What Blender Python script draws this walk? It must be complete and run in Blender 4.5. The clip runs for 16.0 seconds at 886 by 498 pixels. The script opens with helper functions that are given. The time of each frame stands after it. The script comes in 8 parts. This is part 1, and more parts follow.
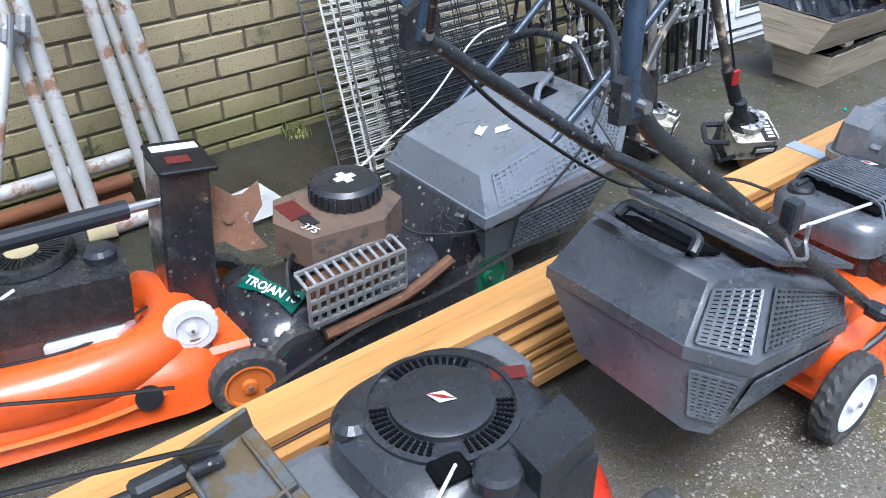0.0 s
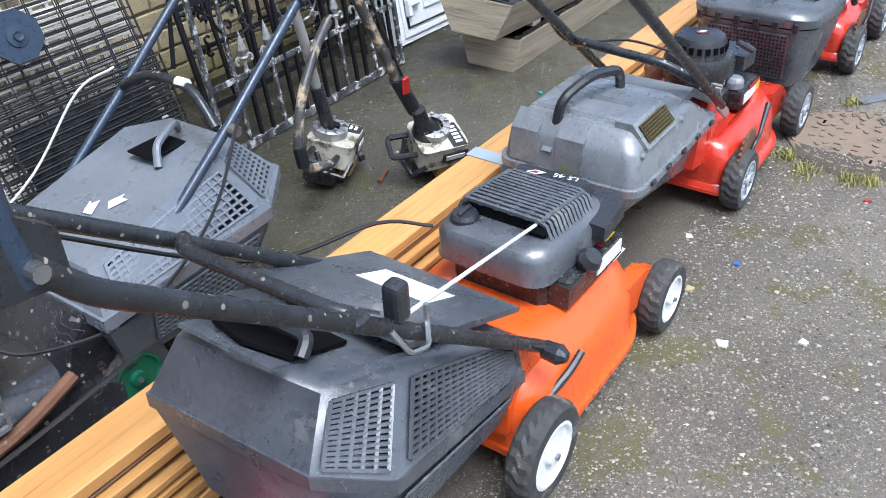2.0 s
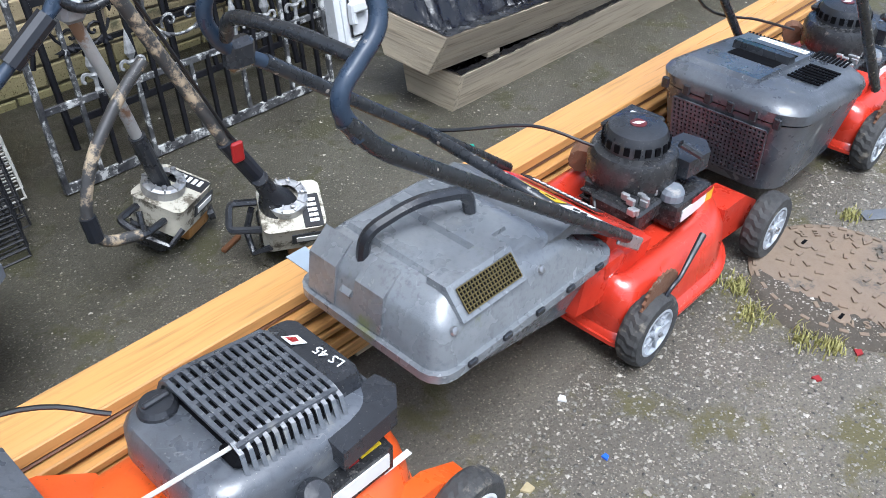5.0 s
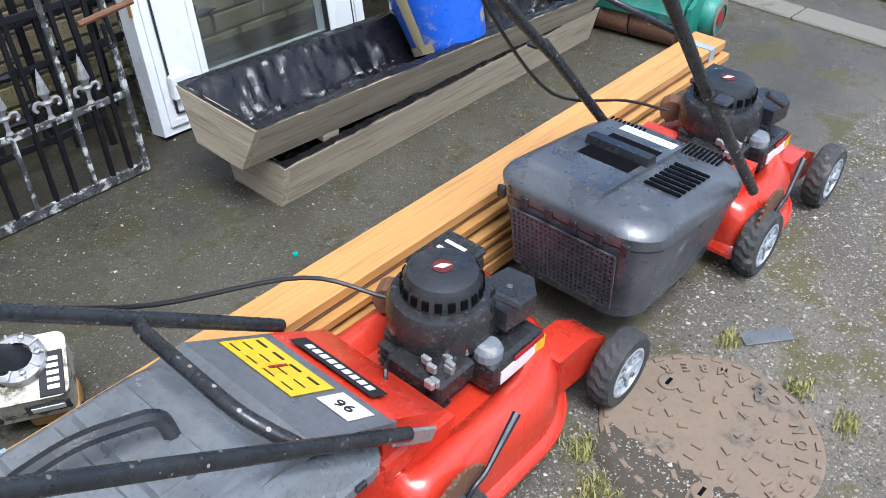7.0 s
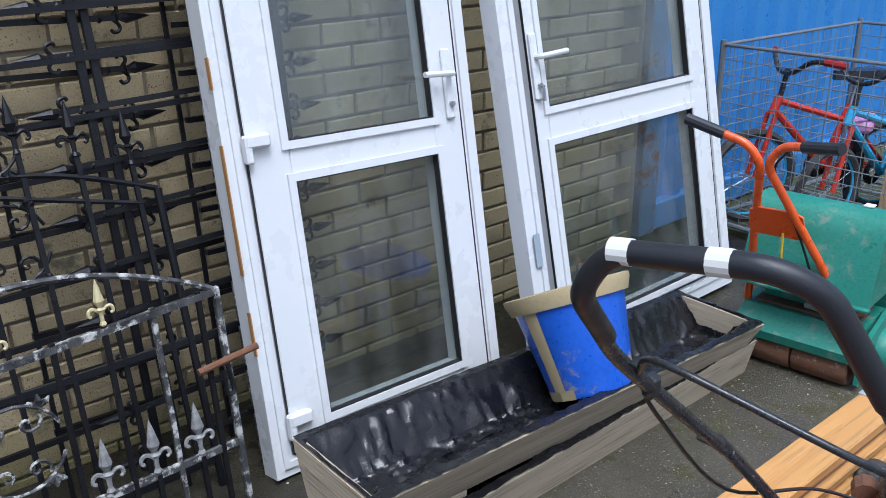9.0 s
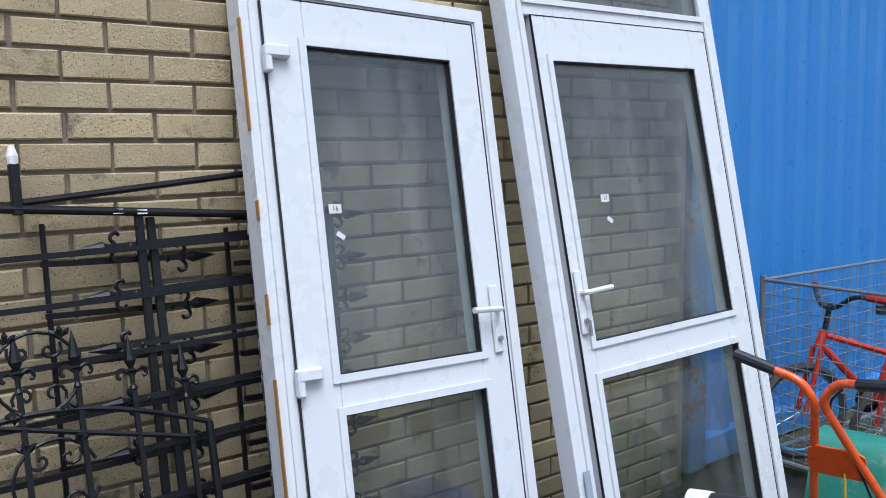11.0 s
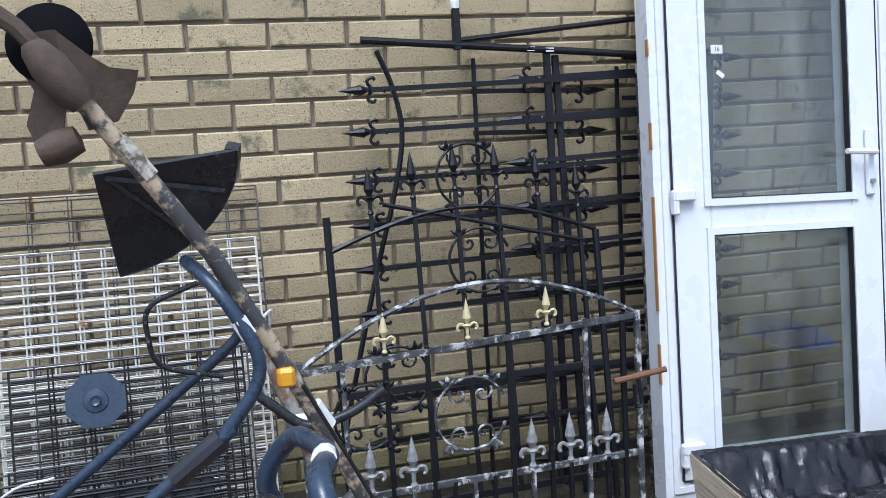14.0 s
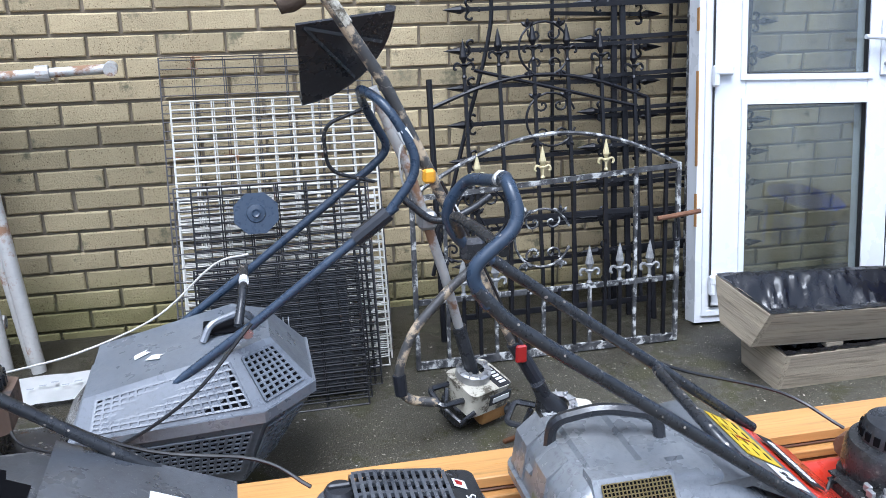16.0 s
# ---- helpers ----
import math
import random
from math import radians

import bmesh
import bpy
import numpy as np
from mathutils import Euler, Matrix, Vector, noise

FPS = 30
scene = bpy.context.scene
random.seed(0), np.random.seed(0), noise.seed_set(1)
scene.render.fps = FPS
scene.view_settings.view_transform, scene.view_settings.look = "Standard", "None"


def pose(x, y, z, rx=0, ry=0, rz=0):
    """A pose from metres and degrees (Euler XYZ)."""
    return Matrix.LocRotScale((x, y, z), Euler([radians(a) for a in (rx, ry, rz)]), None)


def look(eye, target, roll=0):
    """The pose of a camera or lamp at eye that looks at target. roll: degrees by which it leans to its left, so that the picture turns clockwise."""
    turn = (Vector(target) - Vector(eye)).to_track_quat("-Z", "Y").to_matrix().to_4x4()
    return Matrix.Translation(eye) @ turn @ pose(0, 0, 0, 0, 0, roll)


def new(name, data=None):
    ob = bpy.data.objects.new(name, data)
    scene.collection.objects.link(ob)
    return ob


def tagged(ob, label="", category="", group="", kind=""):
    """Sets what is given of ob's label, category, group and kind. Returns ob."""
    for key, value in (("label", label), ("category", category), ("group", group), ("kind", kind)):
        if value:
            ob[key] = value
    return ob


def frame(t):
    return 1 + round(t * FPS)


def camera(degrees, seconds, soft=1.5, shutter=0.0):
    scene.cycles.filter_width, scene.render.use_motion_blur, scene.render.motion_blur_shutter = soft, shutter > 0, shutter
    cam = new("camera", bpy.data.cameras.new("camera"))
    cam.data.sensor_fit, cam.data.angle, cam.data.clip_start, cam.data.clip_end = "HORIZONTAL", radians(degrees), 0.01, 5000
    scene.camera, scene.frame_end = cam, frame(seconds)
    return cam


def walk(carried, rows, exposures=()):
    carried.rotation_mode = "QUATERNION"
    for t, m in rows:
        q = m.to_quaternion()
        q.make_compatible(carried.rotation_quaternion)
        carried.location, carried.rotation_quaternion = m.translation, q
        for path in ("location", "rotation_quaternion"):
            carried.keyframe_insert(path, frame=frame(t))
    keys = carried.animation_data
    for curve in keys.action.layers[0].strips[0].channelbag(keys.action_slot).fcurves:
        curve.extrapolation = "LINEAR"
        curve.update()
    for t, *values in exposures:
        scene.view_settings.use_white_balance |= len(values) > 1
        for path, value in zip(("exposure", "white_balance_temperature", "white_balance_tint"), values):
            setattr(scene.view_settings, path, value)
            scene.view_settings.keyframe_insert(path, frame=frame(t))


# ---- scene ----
cam = camera(53.4, 16.0, soft=0.8)
PATH = [
    (0, (-1.137, -2.619, 1.344), (-0.088, -1.298, 0.269), -0.3),
    (0.5, (-1.06, -2.651, 1.34), (0.115, -1.443, 0.262), -1.4),
    (1, (-0.919, -2.609, 1.322), (0.352, -1.511, 0.235), -2.9),
    (1.5, (-0.788, -2.557, 1.308), (0.557, -1.563, 0.211), -3.0),
    (2, (-0.643, -2.603, 1.311), (0.696, -1.616, 0.201), -2.7),
    (2.5, (-0.49, -2.684, 1.314), (0.798, -1.642, 0.193), -1.3),
    (3, (-0.343, -2.664, 1.306), (0.912, -1.606, 0.163), -0.8),
    (3.2, (-0.275, -2.624, 1.299), (0.966, -1.556, 0.15), -0.3),
    (5.3, (0.352, -2.637, 1.348), (1.509, -1.555, 0.127), 1.0),
    (5.5, (0.434, -2.602, 1.345), (1.59, -1.521, 0.122), 0.7),
    (6, (0.589, -2.533, 1.35), (1.774, -1.493, 0.12), -0.4),
    (6.5, (0.71, -2.542, 1.353), (1.918, -1.534, 0.118), -0.5),
    (7, (0.866, -2.572, 1.367), (2.073, -1.542, 0.149), 1.3),
    (7.5, (0.974, -2.518, 1.398), (2.138, -1.368, 0.247), 0.5),
    (8, (1.055, -2.37, 1.418), (2.237, -1.134, 0.381), -0.4),
    (8.5, (1.101, -2.301, 1.467), (2.294, -0.974, 0.563), -1.0),
    (9, (1.09, -2.295, 1.464), (2.305, -0.877, 0.746), -0.9),
    (9.5, (1.076, -2.304, 1.467), (2.314, -0.826, 0.934), -0.7),
    (9.7, (1.068, -2.309, 1.469), (2.307, -0.808, 1.011), -0.8),
    (11.8, (1.014, -2.265, 1.5), (2.216, -0.676, 1.324), 0.3),
    (12, (0.996, -2.268, 1.474), (2.151, -0.646, 1.289), 0.1),
    (12.5, (0.946, -2.273, 1.403), (1.976, -0.575, 1.171), -0.7),
    (13, (0.931, -2.377, 1.389), (1.763, -0.585, 1.076), -1.2),
    (13.5, (0.898, -2.529, 1.38), (1.521, -0.671, 0.979), -1.8),
    (14, (0.797, -2.607, 1.373), (1.309, -0.727, 0.923), -1.7),
    (14.5, (0.651, -2.713, 1.371), (1.137, -0.842, 0.858), -1.4),
    (15, (0.569, -2.832, 1.373), (1.048, -0.972, 0.817), -1.1),
    (15.5, (0.539, -3.038, 1.359), (0.983, -1.182, 0.761), -0.9),
    (16, (0.477, -3.173, 1.356), (0.9, -1.332, 0.7), -0.6),
]
EXPOSURES = [(0, 1.47, 5450, 8), (1.5, 1.47, 5600, 8), (3, 1.42, 5600, 8), (7, 1.3, 5650, 8), (8, 0.9, 5550, 10), (8.5, 0.8, 5550, 10), (9.5, 0.9, 5600, 10), (12, 0.7, 5600, 10), (13, 0.82, 5500, 10), (14, 1.04, 5400, 10), (15, 1.2, 5450, 10), (16, 1.36, 5400, 10)]
walk(cam, [(t, look(eye, target, roll)) for t, eye, target, roll in PATH], EXPOSURES)

# ---- light: overcast sky, soft high sun from behind the walker ----
world = bpy.data.worlds.new("sky")
scene.world = world
world.use_nodes = True
wn = world.node_tree
sky = wn.nodes.new("ShaderNodeTexSky")
sky.sky_type, sky.sun_disc = "NISHITA", False
sky.sun_elevation, sky.sun_rotation = radians(66), radians(200)
sky.air_density, sky.dust_density, sky.ozone_density = 1.0, 4.0, 1.0
desat = wn.nodes.new("ShaderNodeHueSaturation")
desat.inputs["Saturation"].default_value = 0.55
wn.links.new(sky.outputs[0], desat.inputs["Color"])
wn.links.new(desat.outputs[0], wn.nodes["Background"].inputs[0])
wn.nodes["Background"].inputs[1].default_value = 0.115
sun_data = bpy.data.lights.new("sun", "SUN")
sun_data.energy, sun_data.angle, sun_data.color = 1.5, radians(30), (1.0, 0.99, 0.97)
sun = new("sun", sun_data)
sun.matrix_world = look((-0.6, -2.0, 5.0), (0.4, 0.0, 0.0))

# ---- building helpers ----
def ident():
    return Matrix.Identity(4)


def part(name, bm, material, parent=None, label="", smooth=False):
    """One bmesh as one mesh object, under a thing or a part."""
    me = bpy.data.meshes.new(name)
    bmesh.ops.recalc_face_normals(bm, faces=bm.faces)
    bm.to_mesh(me)
    bm.free()
    me.materials.append(material)
    if smooth:
        me.shade_smooth()
        me.set_sharp_from_angle(angle=radians(40))
    ob = new(name, me)
    if parent:
        ob.parent = parent
    if label:
        ob["label"] = label
    return ob


def thing(name, m, label, category, group=""):
    ob = new(name)
    ob.empty_display_size = 0.1
    ob.matrix_basis = m
    return tagged(ob, label, category, group)


def box(bm, c, s, bevel=0.0, m=None, seg=1):
    """A box with its middle at c and sizes s."""
    mat = (m or ident()) @ Matrix.Translation(c) @ Matrix.Diagonal((*s, 1))
    vs = bmesh.ops.create_cube(bm, size=1, matrix=mat)["verts"]
    if bevel:
        es = {e for v in vs for e in v.link_edges}
        bmesh.ops.bevel(bm, geom=list(es), offset=bevel, segments=seg, profile=0.6, affect="EDGES")
    return bm


def boxb(c, s, bevel=0.0, m=None, seg=1):
    return box(bmesh.new(), c, s, bevel, m, seg)


def smooth_line(pts, n=5):
    """A rounded line through the points."""
    p = [Vector(q) for q in pts]
    p = [2 * p[0] - p[1]] + p + [2 * p[-1] - p[-2]]
    out = []
    for i in range(1, len(p) - 2):
        a, b, c, d = p[i - 1:i + 3]
        for k in range(n):
            t = k / n
            out.append(0.5 * ((2 * b) + (c - a) * t + (2 * a - 5 * b + 4 * c - d) * t * t + (3 * b - a - 3 * c + d) * t ** 3))
    return out + [p[-2]]


def bent(pts, r, n=4):
    """Straight runs with corners rounded at radius r."""
    p = [Vector(q) for q in pts]
    out = [p[0]]
    for a, b, c in zip(p, p[1:], p[2:]):
        d = min(r, (a - b).length * 0.48, (c - b).length * 0.48)
        s, e = b + (a - b).normalized() * d, b + (c - b).normalized() * d
        for k in range(n + 1):
            t = k / n
            out.append(s * (1 - t) ** 2 + b * 2 * t * (1 - t) + e * t * t)
    return out + [p[-1]]


def tube(bm, pts, r, seg=8, square=False, ends=True):
    """A round (or square) bar along points; r is one radius, or one for each point."""
    p = [Vector(q) for q in pts]
    n = len(p)
    rs = r if isinstance(r, (list, tuple)) else [r] * n
    if square:
        seg = 4
    d0 = (p[1] - p[0]).normalized()
    side = d0.cross(Vector((0, 0, 1)))
    if side.length < 0.05:
        side = d0.cross(Vector((0, 1, 0)))
    side.normalize()
    rings = []
    for i in range(n):
        d = (p[min(i + 1, n - 1)] - p[max(i - 1, 0)]).normalized()
        side = (side - d * side.dot(d)).normalized()
        up = d.cross(side)
        ring = []
        for k in range(seg):
            a = 2 * math.pi * (k + (0.5 if square else 0)) / seg
            ring.append(bm.verts.new(p[i] + rs[i] * (side * math.cos(a) + up * math.sin(a)) * (1.414 if square else 1)))
        rings.append(ring)
    for a, b in zip(rings, rings[1:]):
        for k in range(seg):
            bm.faces.new((a[k], a[(k + 1) % seg], b[(k + 1) % seg], b[k]))
    if ends:
        bm.faces.new(rings[0][::-1])
        bm.faces.new(rings[-1])
    return bm


def tubeb(pts, r, seg=8, square=False):
    return tube(bmesh.new(), pts, r, seg, square)


def lathe(bm, profile, m=None, seg=24):
    """A turned shape round local z from (radius, height) rows."""
    m = m or ident()
    rings = []
    for r, z in profile:
        if r < 1e-5:
            rings.append([bm.verts.new(m @ Vector((0, 0, z)))])
        else:
            rings.append([bm.verts.new(m @ Vector((r * math.cos(2 * math.pi * k / seg), r * math.sin(2 * math.pi * k / seg), z))) for k in range(seg)])
    for a, b in zip(rings, rings[1:]):
        for k in range(seg):
            k2 = (k + 1) % seg
            if len(a) == 1 and len(b) > 1:
                bm.faces.new((a[0], b[k], b[k2]))
            elif len(b) == 1 and len(a) > 1:
                bm.faces.new((a[k], b[0], a[k2]))
            elif len(a) > 1:
                bm.faces.new((a[k], b[k], b[k2], a[k2]))
    return bm


def latheb(profile, m=None, seg=24):
    return lathe(bmesh.new(), profile, m, seg)


def loft(bm, rings, caps=True):
    """A skin over rings of equally many points."""
    vs = [[bm.verts.new(q) for q in ring] for ring in rings]
    n = len(vs[0])
    for a, b in zip(vs, vs[1:]):
        for k in range(n):
            bm.faces.new((a[k], a[(k + 1) % n], b[(k + 1) % n], b[k]))
    if caps:
        bm.faces.new(vs[0][::-1])
        bm.faces.new(vs[-1])
    return bm


def rrect(x0, x1, y0, y1, z, r, n=4):
    """A rectangle with round corners, as a ring of points."""
    out = []
    for cx, cy, a0 in ((x1 - r, y1 - r, 0), (x0 + r, y1 - r, 90), (x0 + r, y0 + r, 180), (x1 - r, y0 + r, 270)):
        for k in range(n + 1):
            a = radians(a0 + 90 * k / n)
            out.append(Vector((cx + r * math.cos(a), cy + r * math.sin(a), z)))
    return out


def prism(bm, poly, lo, hi, axis="z", m=None):
    """A flat outline pushed from lo to hi along an axis. poly: points in the two other axes, in order."""
    m = m or ident()

    def at(u, v, w):
        return m @ Vector({"z": (u, v, w), "y": (u, w, v), "x": (w, u, v)}[axis])
    return loft(bm, [[at(u, v, lo) for u, v in poly], [at(u, v, hi) for u, v in poly]])


def prismb(poly, lo, hi, axis="z", m=None):
    return prism(bmesh.new(), poly, lo, hi, axis, m)


def bevelled(bm, w, seg=2, limit=30):
    es = [e for e in bm.edges if len(e.link_faces) == 2 and e.calc_face_angle() > radians(limit)]
    bmesh.ops.bevel(bm, geom=es, offset=w, segments=seg, profile=0.6, affect="EDGES", clamp_overlap=True)
    return bm


def lettering(name, text, size, m, material, parent, bold=0.0):
    """Flat raised letters, as a mesh."""
    cu = bpy.data.curves.new(name, "FONT")
    cu.body, cu.size, cu.extrude, cu.offset = text, size, 0.0006, bold
    cu.align_x, cu.align_y = "CENTER", "CENTER"
    cu.resolution_u = 2
    tmp = bpy.data.objects.new(name, cu)
    me = bpy.data.meshes.new_from_object(tmp)
    bpy.data.objects.remove(tmp)
    me.name = name
    me.transform(m)
    me.materials.clear()
    me.materials.append(material)
    ob = new(name, me)
    ob.parent = parent
    return ob


def pieces(name, bm, material, parent, label=""):
    """Every loose island of the bmesh as a part of its own."""
    bmesh.ops.recalc_face_normals(bm, faces=bm.faces)
    bm.verts.index_update()
    bm.faces.index_update()
    seen = set()
    for v0 in bm.verts:
        if v0.index in seen:
            continue
        stack, island = [v0], []
        seen.add(v0.index)
        while stack:
            v = stack.pop()
            island.append(v)
            for e in v.link_edges:
                o = e.other_vert(v)
                if o.index not in seen:
                    seen.add(o.index)
                    stack.append(o)
        where = {v.index: k for k, v in enumerate(island)}
        faces = {f for v in island for f in v.link_faces}
        me = bpy.data.meshes.new(name)
        me.from_pydata([v.co[:] for v in island], [], [[where[v.index] for v in f.verts] for f in sorted(faces, key=lambda f: f.index)])
        me.materials.append(material)
        ob = new(name, me)
        ob.parent = parent
        if label:
            ob["label"] = label
    bm.free()


# ---- materials ----
def surface(name, base, rough=0.5, metal=0.0, second=None, amount=0.35, scale=8.0, grain=0.12, gscale=90.0, bump=0.15, bscale=120.0,
            dirt=None, dirt_amount=0.4, dirt_scale=14.0, coat=0.0, stretch=(1, 1, 1), per_piece=0.0, rough_var=0.15, spec=0.5, scuff=None, scuff_scale=22.0, speck=None, speck_scale=260.0, speck_size=0.3):
    """A painted, plastic, metal or stone surface: blotches, fine grain, patches of dirt or wear, fine relief."""
    mt = bpy.data.materials.new(name)
    mt.use_nodes = True
    nt = mt.node_tree
    b = nt.nodes["Principled BSDF"]
    N, Lk = nt.nodes.new, nt.links.new
    tc = N("ShaderNodeTexCoord")
    mp = N("ShaderNodeMapping")
    mp.inputs["Scale"].default_value = stretch
    Lk(tc.outputs["Object"], mp.inputs[0])
    vec = mp.outputs[0]
    if per_piece:
        oi = N("ShaderNodeObjectInfo")
        sc = N("ShaderNodeVectorMath")
        sc.operation = "SCALE"
        cx = N("ShaderNodeCombineXYZ")
        for k in range(3):
            Lk(oi.outputs["Random"], cx.inputs[k])
        Lk(cx.outputs[0], sc.inputs[0])
        sc.inputs["Scale"].default_value = 37.0
        ad = N("ShaderNodeVectorMath")
        Lk(mp.outputs[0], ad.inputs[0])
        Lk(sc.outputs[0], ad.inputs[1])
        vec = ad.outputs[0]

    def noisy(s, detail=4.0, w=0.6):
        n = N("ShaderNodeTexNoise")
        n.inputs["Scale"].default_value, n.inputs["Detail"].default_value, n.inputs["Roughness"].default_value = s, detail, w
        Lk(vec, n.inputs["Vector"])
        return n.outputs["Fac"]

    def ramp(fac, lo, hi):
        r = N("ShaderNodeMapRange")
        r.inputs["From Min"].default_value, r.inputs["From Max"].default_value = lo, hi
        Lk(fac, r.inputs["Value"])
        return r.outputs[0]

    def mix(fac, a, c):
        x = N("ShaderNodeMix")
        x.data_type = "RGBA"
        if isinstance(fac, float):
            x.inputs[0].default_value = fac
        else:
            Lk(fac, x.inputs[0])
        for sock, v in ((x.inputs[6], a), (x.inputs[7], c)):
            if isinstance(v, tuple):
                sock.default_value = (*v[:3], 1)
            else:
                Lk(v, sock)
        return x.outputs[2]
    second = second or tuple(c * 0.72 for c in base)
    col = mix(ramp(noisy(scale), 0.5 - amount, 0.5 + amount), base, second)
    dark = tuple(c * (1 - 2.2 * grain) for c in base)
    fine = noisy(gscale, 3.0)
    g = N("ShaderNodeMath")
    g.operation = "MULTIPLY"
    Lk(ramp(fine, 0.5, 0.72), g.inputs[0])
    g.inputs[1].default_value = min(1.0, grain * 5)
    col = mix(g.outputs[0], col, dark)
    if per_piece:
        hv = N("ShaderNodeHueSaturation")
        Lk(col, hv.inputs["Color"])
        mr = N("ShaderNodeMapRange")
        Lk(oi.outputs["Random"], mr.inputs["Value"])
        mr.inputs["To Min"].default_value, mr.inputs["To Max"].default_value = 1 - per_piece, 1 + per_piece
        Lk(mr.outputs[0], hv.inputs["Value"])
        col = hv.outputs[0]
    if scuff:
        # thin wandering scratches, only in patches
        nz = N("ShaderNodeTexNoise")
        nz.inputs["Scale"].default_value, nz.inputs["Detail"].default_value, nz.inputs["Distortion"].default_value = scuff_scale, 2.0, 1.2
        Lk(vec, nz.inputs["Vector"])
        band = N("ShaderNodeMath")
        band.operation = "COMPARE"
        Lk(nz.outputs["Fac"], band.inputs[0])
        band.inputs[1].default_value, band.inputs[2].default_value = 0.5, 0.0045
        patch = N("ShaderNodeMath")
        patch.operation = "MULTIPLY"
        Lk(band.outputs[0], patch.inputs[0])
        Lk(ramp(noisy(scuff_scale * 0.5), 0.5, 0.8), patch.inputs[1])
        col = mix(patch.outputs[0], col, scuff)
    if speck:
        # single pale grains in a random part of the cells
        vo = N("ShaderNodeTexVoronoi")
        vo.inputs["Scale"].default_value = speck_scale
        Lk(vec, vo.inputs["Vector"])
        near = N("ShaderNodeMath")
        near.operation = "LESS_THAN"
        Lk(vo.outputs["Distance"], near.inputs[0])
        sep = N("ShaderNodeSeparateColor")
        Lk(vo.outputs["Color"], sep.inputs[0])
        size = N("ShaderNodeMath")
        size.operation = "MULTIPLY"
        Lk(ramp(sep.outputs[0], 0.35, 1.0), size.inputs[0])
        size.inputs[1].default_value = speck_size * 1.5
        Lk(size.outputs[0], near.inputs[1])
        tone = N("ShaderNodeMath")
        tone.operation = "MULTIPLY"
        Lk(near.outputs[0], tone.inputs[0])
        Lk(sep.outputs[1], tone.inputs[1])
        col = mix(tone.outputs[0], col, speck)
    ro = N("ShaderNodeMapRange")
    Lk(noisy(scale * 2.3), ro.inputs["Value"])
    ro.inputs["From Min"].default_value, ro.inputs["From Max"].default_value = 0.3, 0.7
    ro.inputs["To Min"].default_value, ro.inputs["To Max"].default_value = max(0.03, rough - rough_var), min(1, rough + rough_var)
    rough_out = ro.outputs[0]
    if dirt:
        fac = ramp(noisy(dirt_scale, 6.0, 0.7), 0.68 - 0.4 * dirt_amount, 0.76 - 0.4 * dirt_amount)
        col = mix(fac, col, dirt)
        rm = N("ShaderNodeMix")
        Lk(fac, rm.inputs[0])
        Lk(rough_out, rm.inputs[2])
        rm.inputs[3].default_value = 0.85
        rough_out = rm.outputs[0]
        if metal:
            mm = N("ShaderNodeMath")
            mm.operation = "SUBTRACT"
            mm.inputs[0].default_value = metal
            Lk(fac, mm.inputs[1])
            mm.use_clamp = True
            Lk(mm.outputs[0], b.inputs["Metallic"])
    Lk(col, b.inputs["Base Color"])
    Lk(rough_out, b.inputs["Roughness"])
    if not (dirt and metal):
        b.inputs["Metallic"].default_value = metal
    b.inputs["Coat Weight"].default_value = coat
    b.inputs["Coat Roughness"].default_value = 0.15
    b.inputs["Specular IOR Level"].default_value = spec
    if bump:
        bn = N("ShaderNodeBump")
        bn.inputs["Strength"].default_value, bn.inputs["Distance"].default_value = bump, 0.004
        Lk(noisy(bscale, 5.0), bn.inputs["Height"])
        Lk(bn.outputs[0], b.inputs["Normal"])
    return mt


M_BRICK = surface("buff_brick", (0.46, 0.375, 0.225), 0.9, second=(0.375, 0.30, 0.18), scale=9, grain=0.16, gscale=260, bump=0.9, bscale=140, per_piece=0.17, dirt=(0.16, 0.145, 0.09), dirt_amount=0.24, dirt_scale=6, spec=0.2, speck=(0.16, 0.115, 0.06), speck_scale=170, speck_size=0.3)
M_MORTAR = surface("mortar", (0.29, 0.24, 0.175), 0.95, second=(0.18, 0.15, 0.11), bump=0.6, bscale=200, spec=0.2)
M_GROUND = surface("wet_asphalt", (0.052, 0.045, 0.034), 0.46, second=(0.108, 0.096, 0.076), scale=1.6, amount=0.2, grain=0.2, gscale=130, bump=1.0, bscale=150, dirt=(0.067, 0.06, 0.027), dirt_amount=0.4, dirt_scale=5.0, rough_var=0.25, speck=(0.22, 0.195, 0.155), speck_scale=210, speck_size=0.34)
M_TIMBER = surface("varnished_pine", (0.54, 0.30, 0.105), 0.4, second=(0.40, 0.185, 0.05), scale=5, amount=0.3, grain=0.2, gscale=48, bump=0.16, bscale=60, stretch=(0.1, 2.4, 2.4), per_piece=0.12, dirt=(0.14, 0.06, 0.02), dirt_amount=0.16, dirt_scale=9, scuff=(0.3, 0.14, 0.04), scuff_scale=7)
# darker pine: groove shade put into the colour; also the brown wood chip
M_TIMBER_DARK = surface("groove_shade_and_chip_pine", (0.17, 0.065, 0.022), 0.5, second=(0.06, 0.026, 0.012), scale=4, amount=0.3, stretch=(0.12, 2, 2), per_piece=0.3)
M_GREY_WOOD = surface("weathered_board", (0.50, 0.42, 0.30), 0.8, second=(0.33, 0.28, 0.21), scale=6, amount=0.2, grain=0.26, gscale=45, bump=0.6, bscale=60, stretch=(0.12, 2.5, 2.5), dirt=(0.07, 0.06, 0.04), dirt_amount=0.12, dirt_scale=12, scuff=(0.40, 0.32, 0.22), scuff_scale=9)
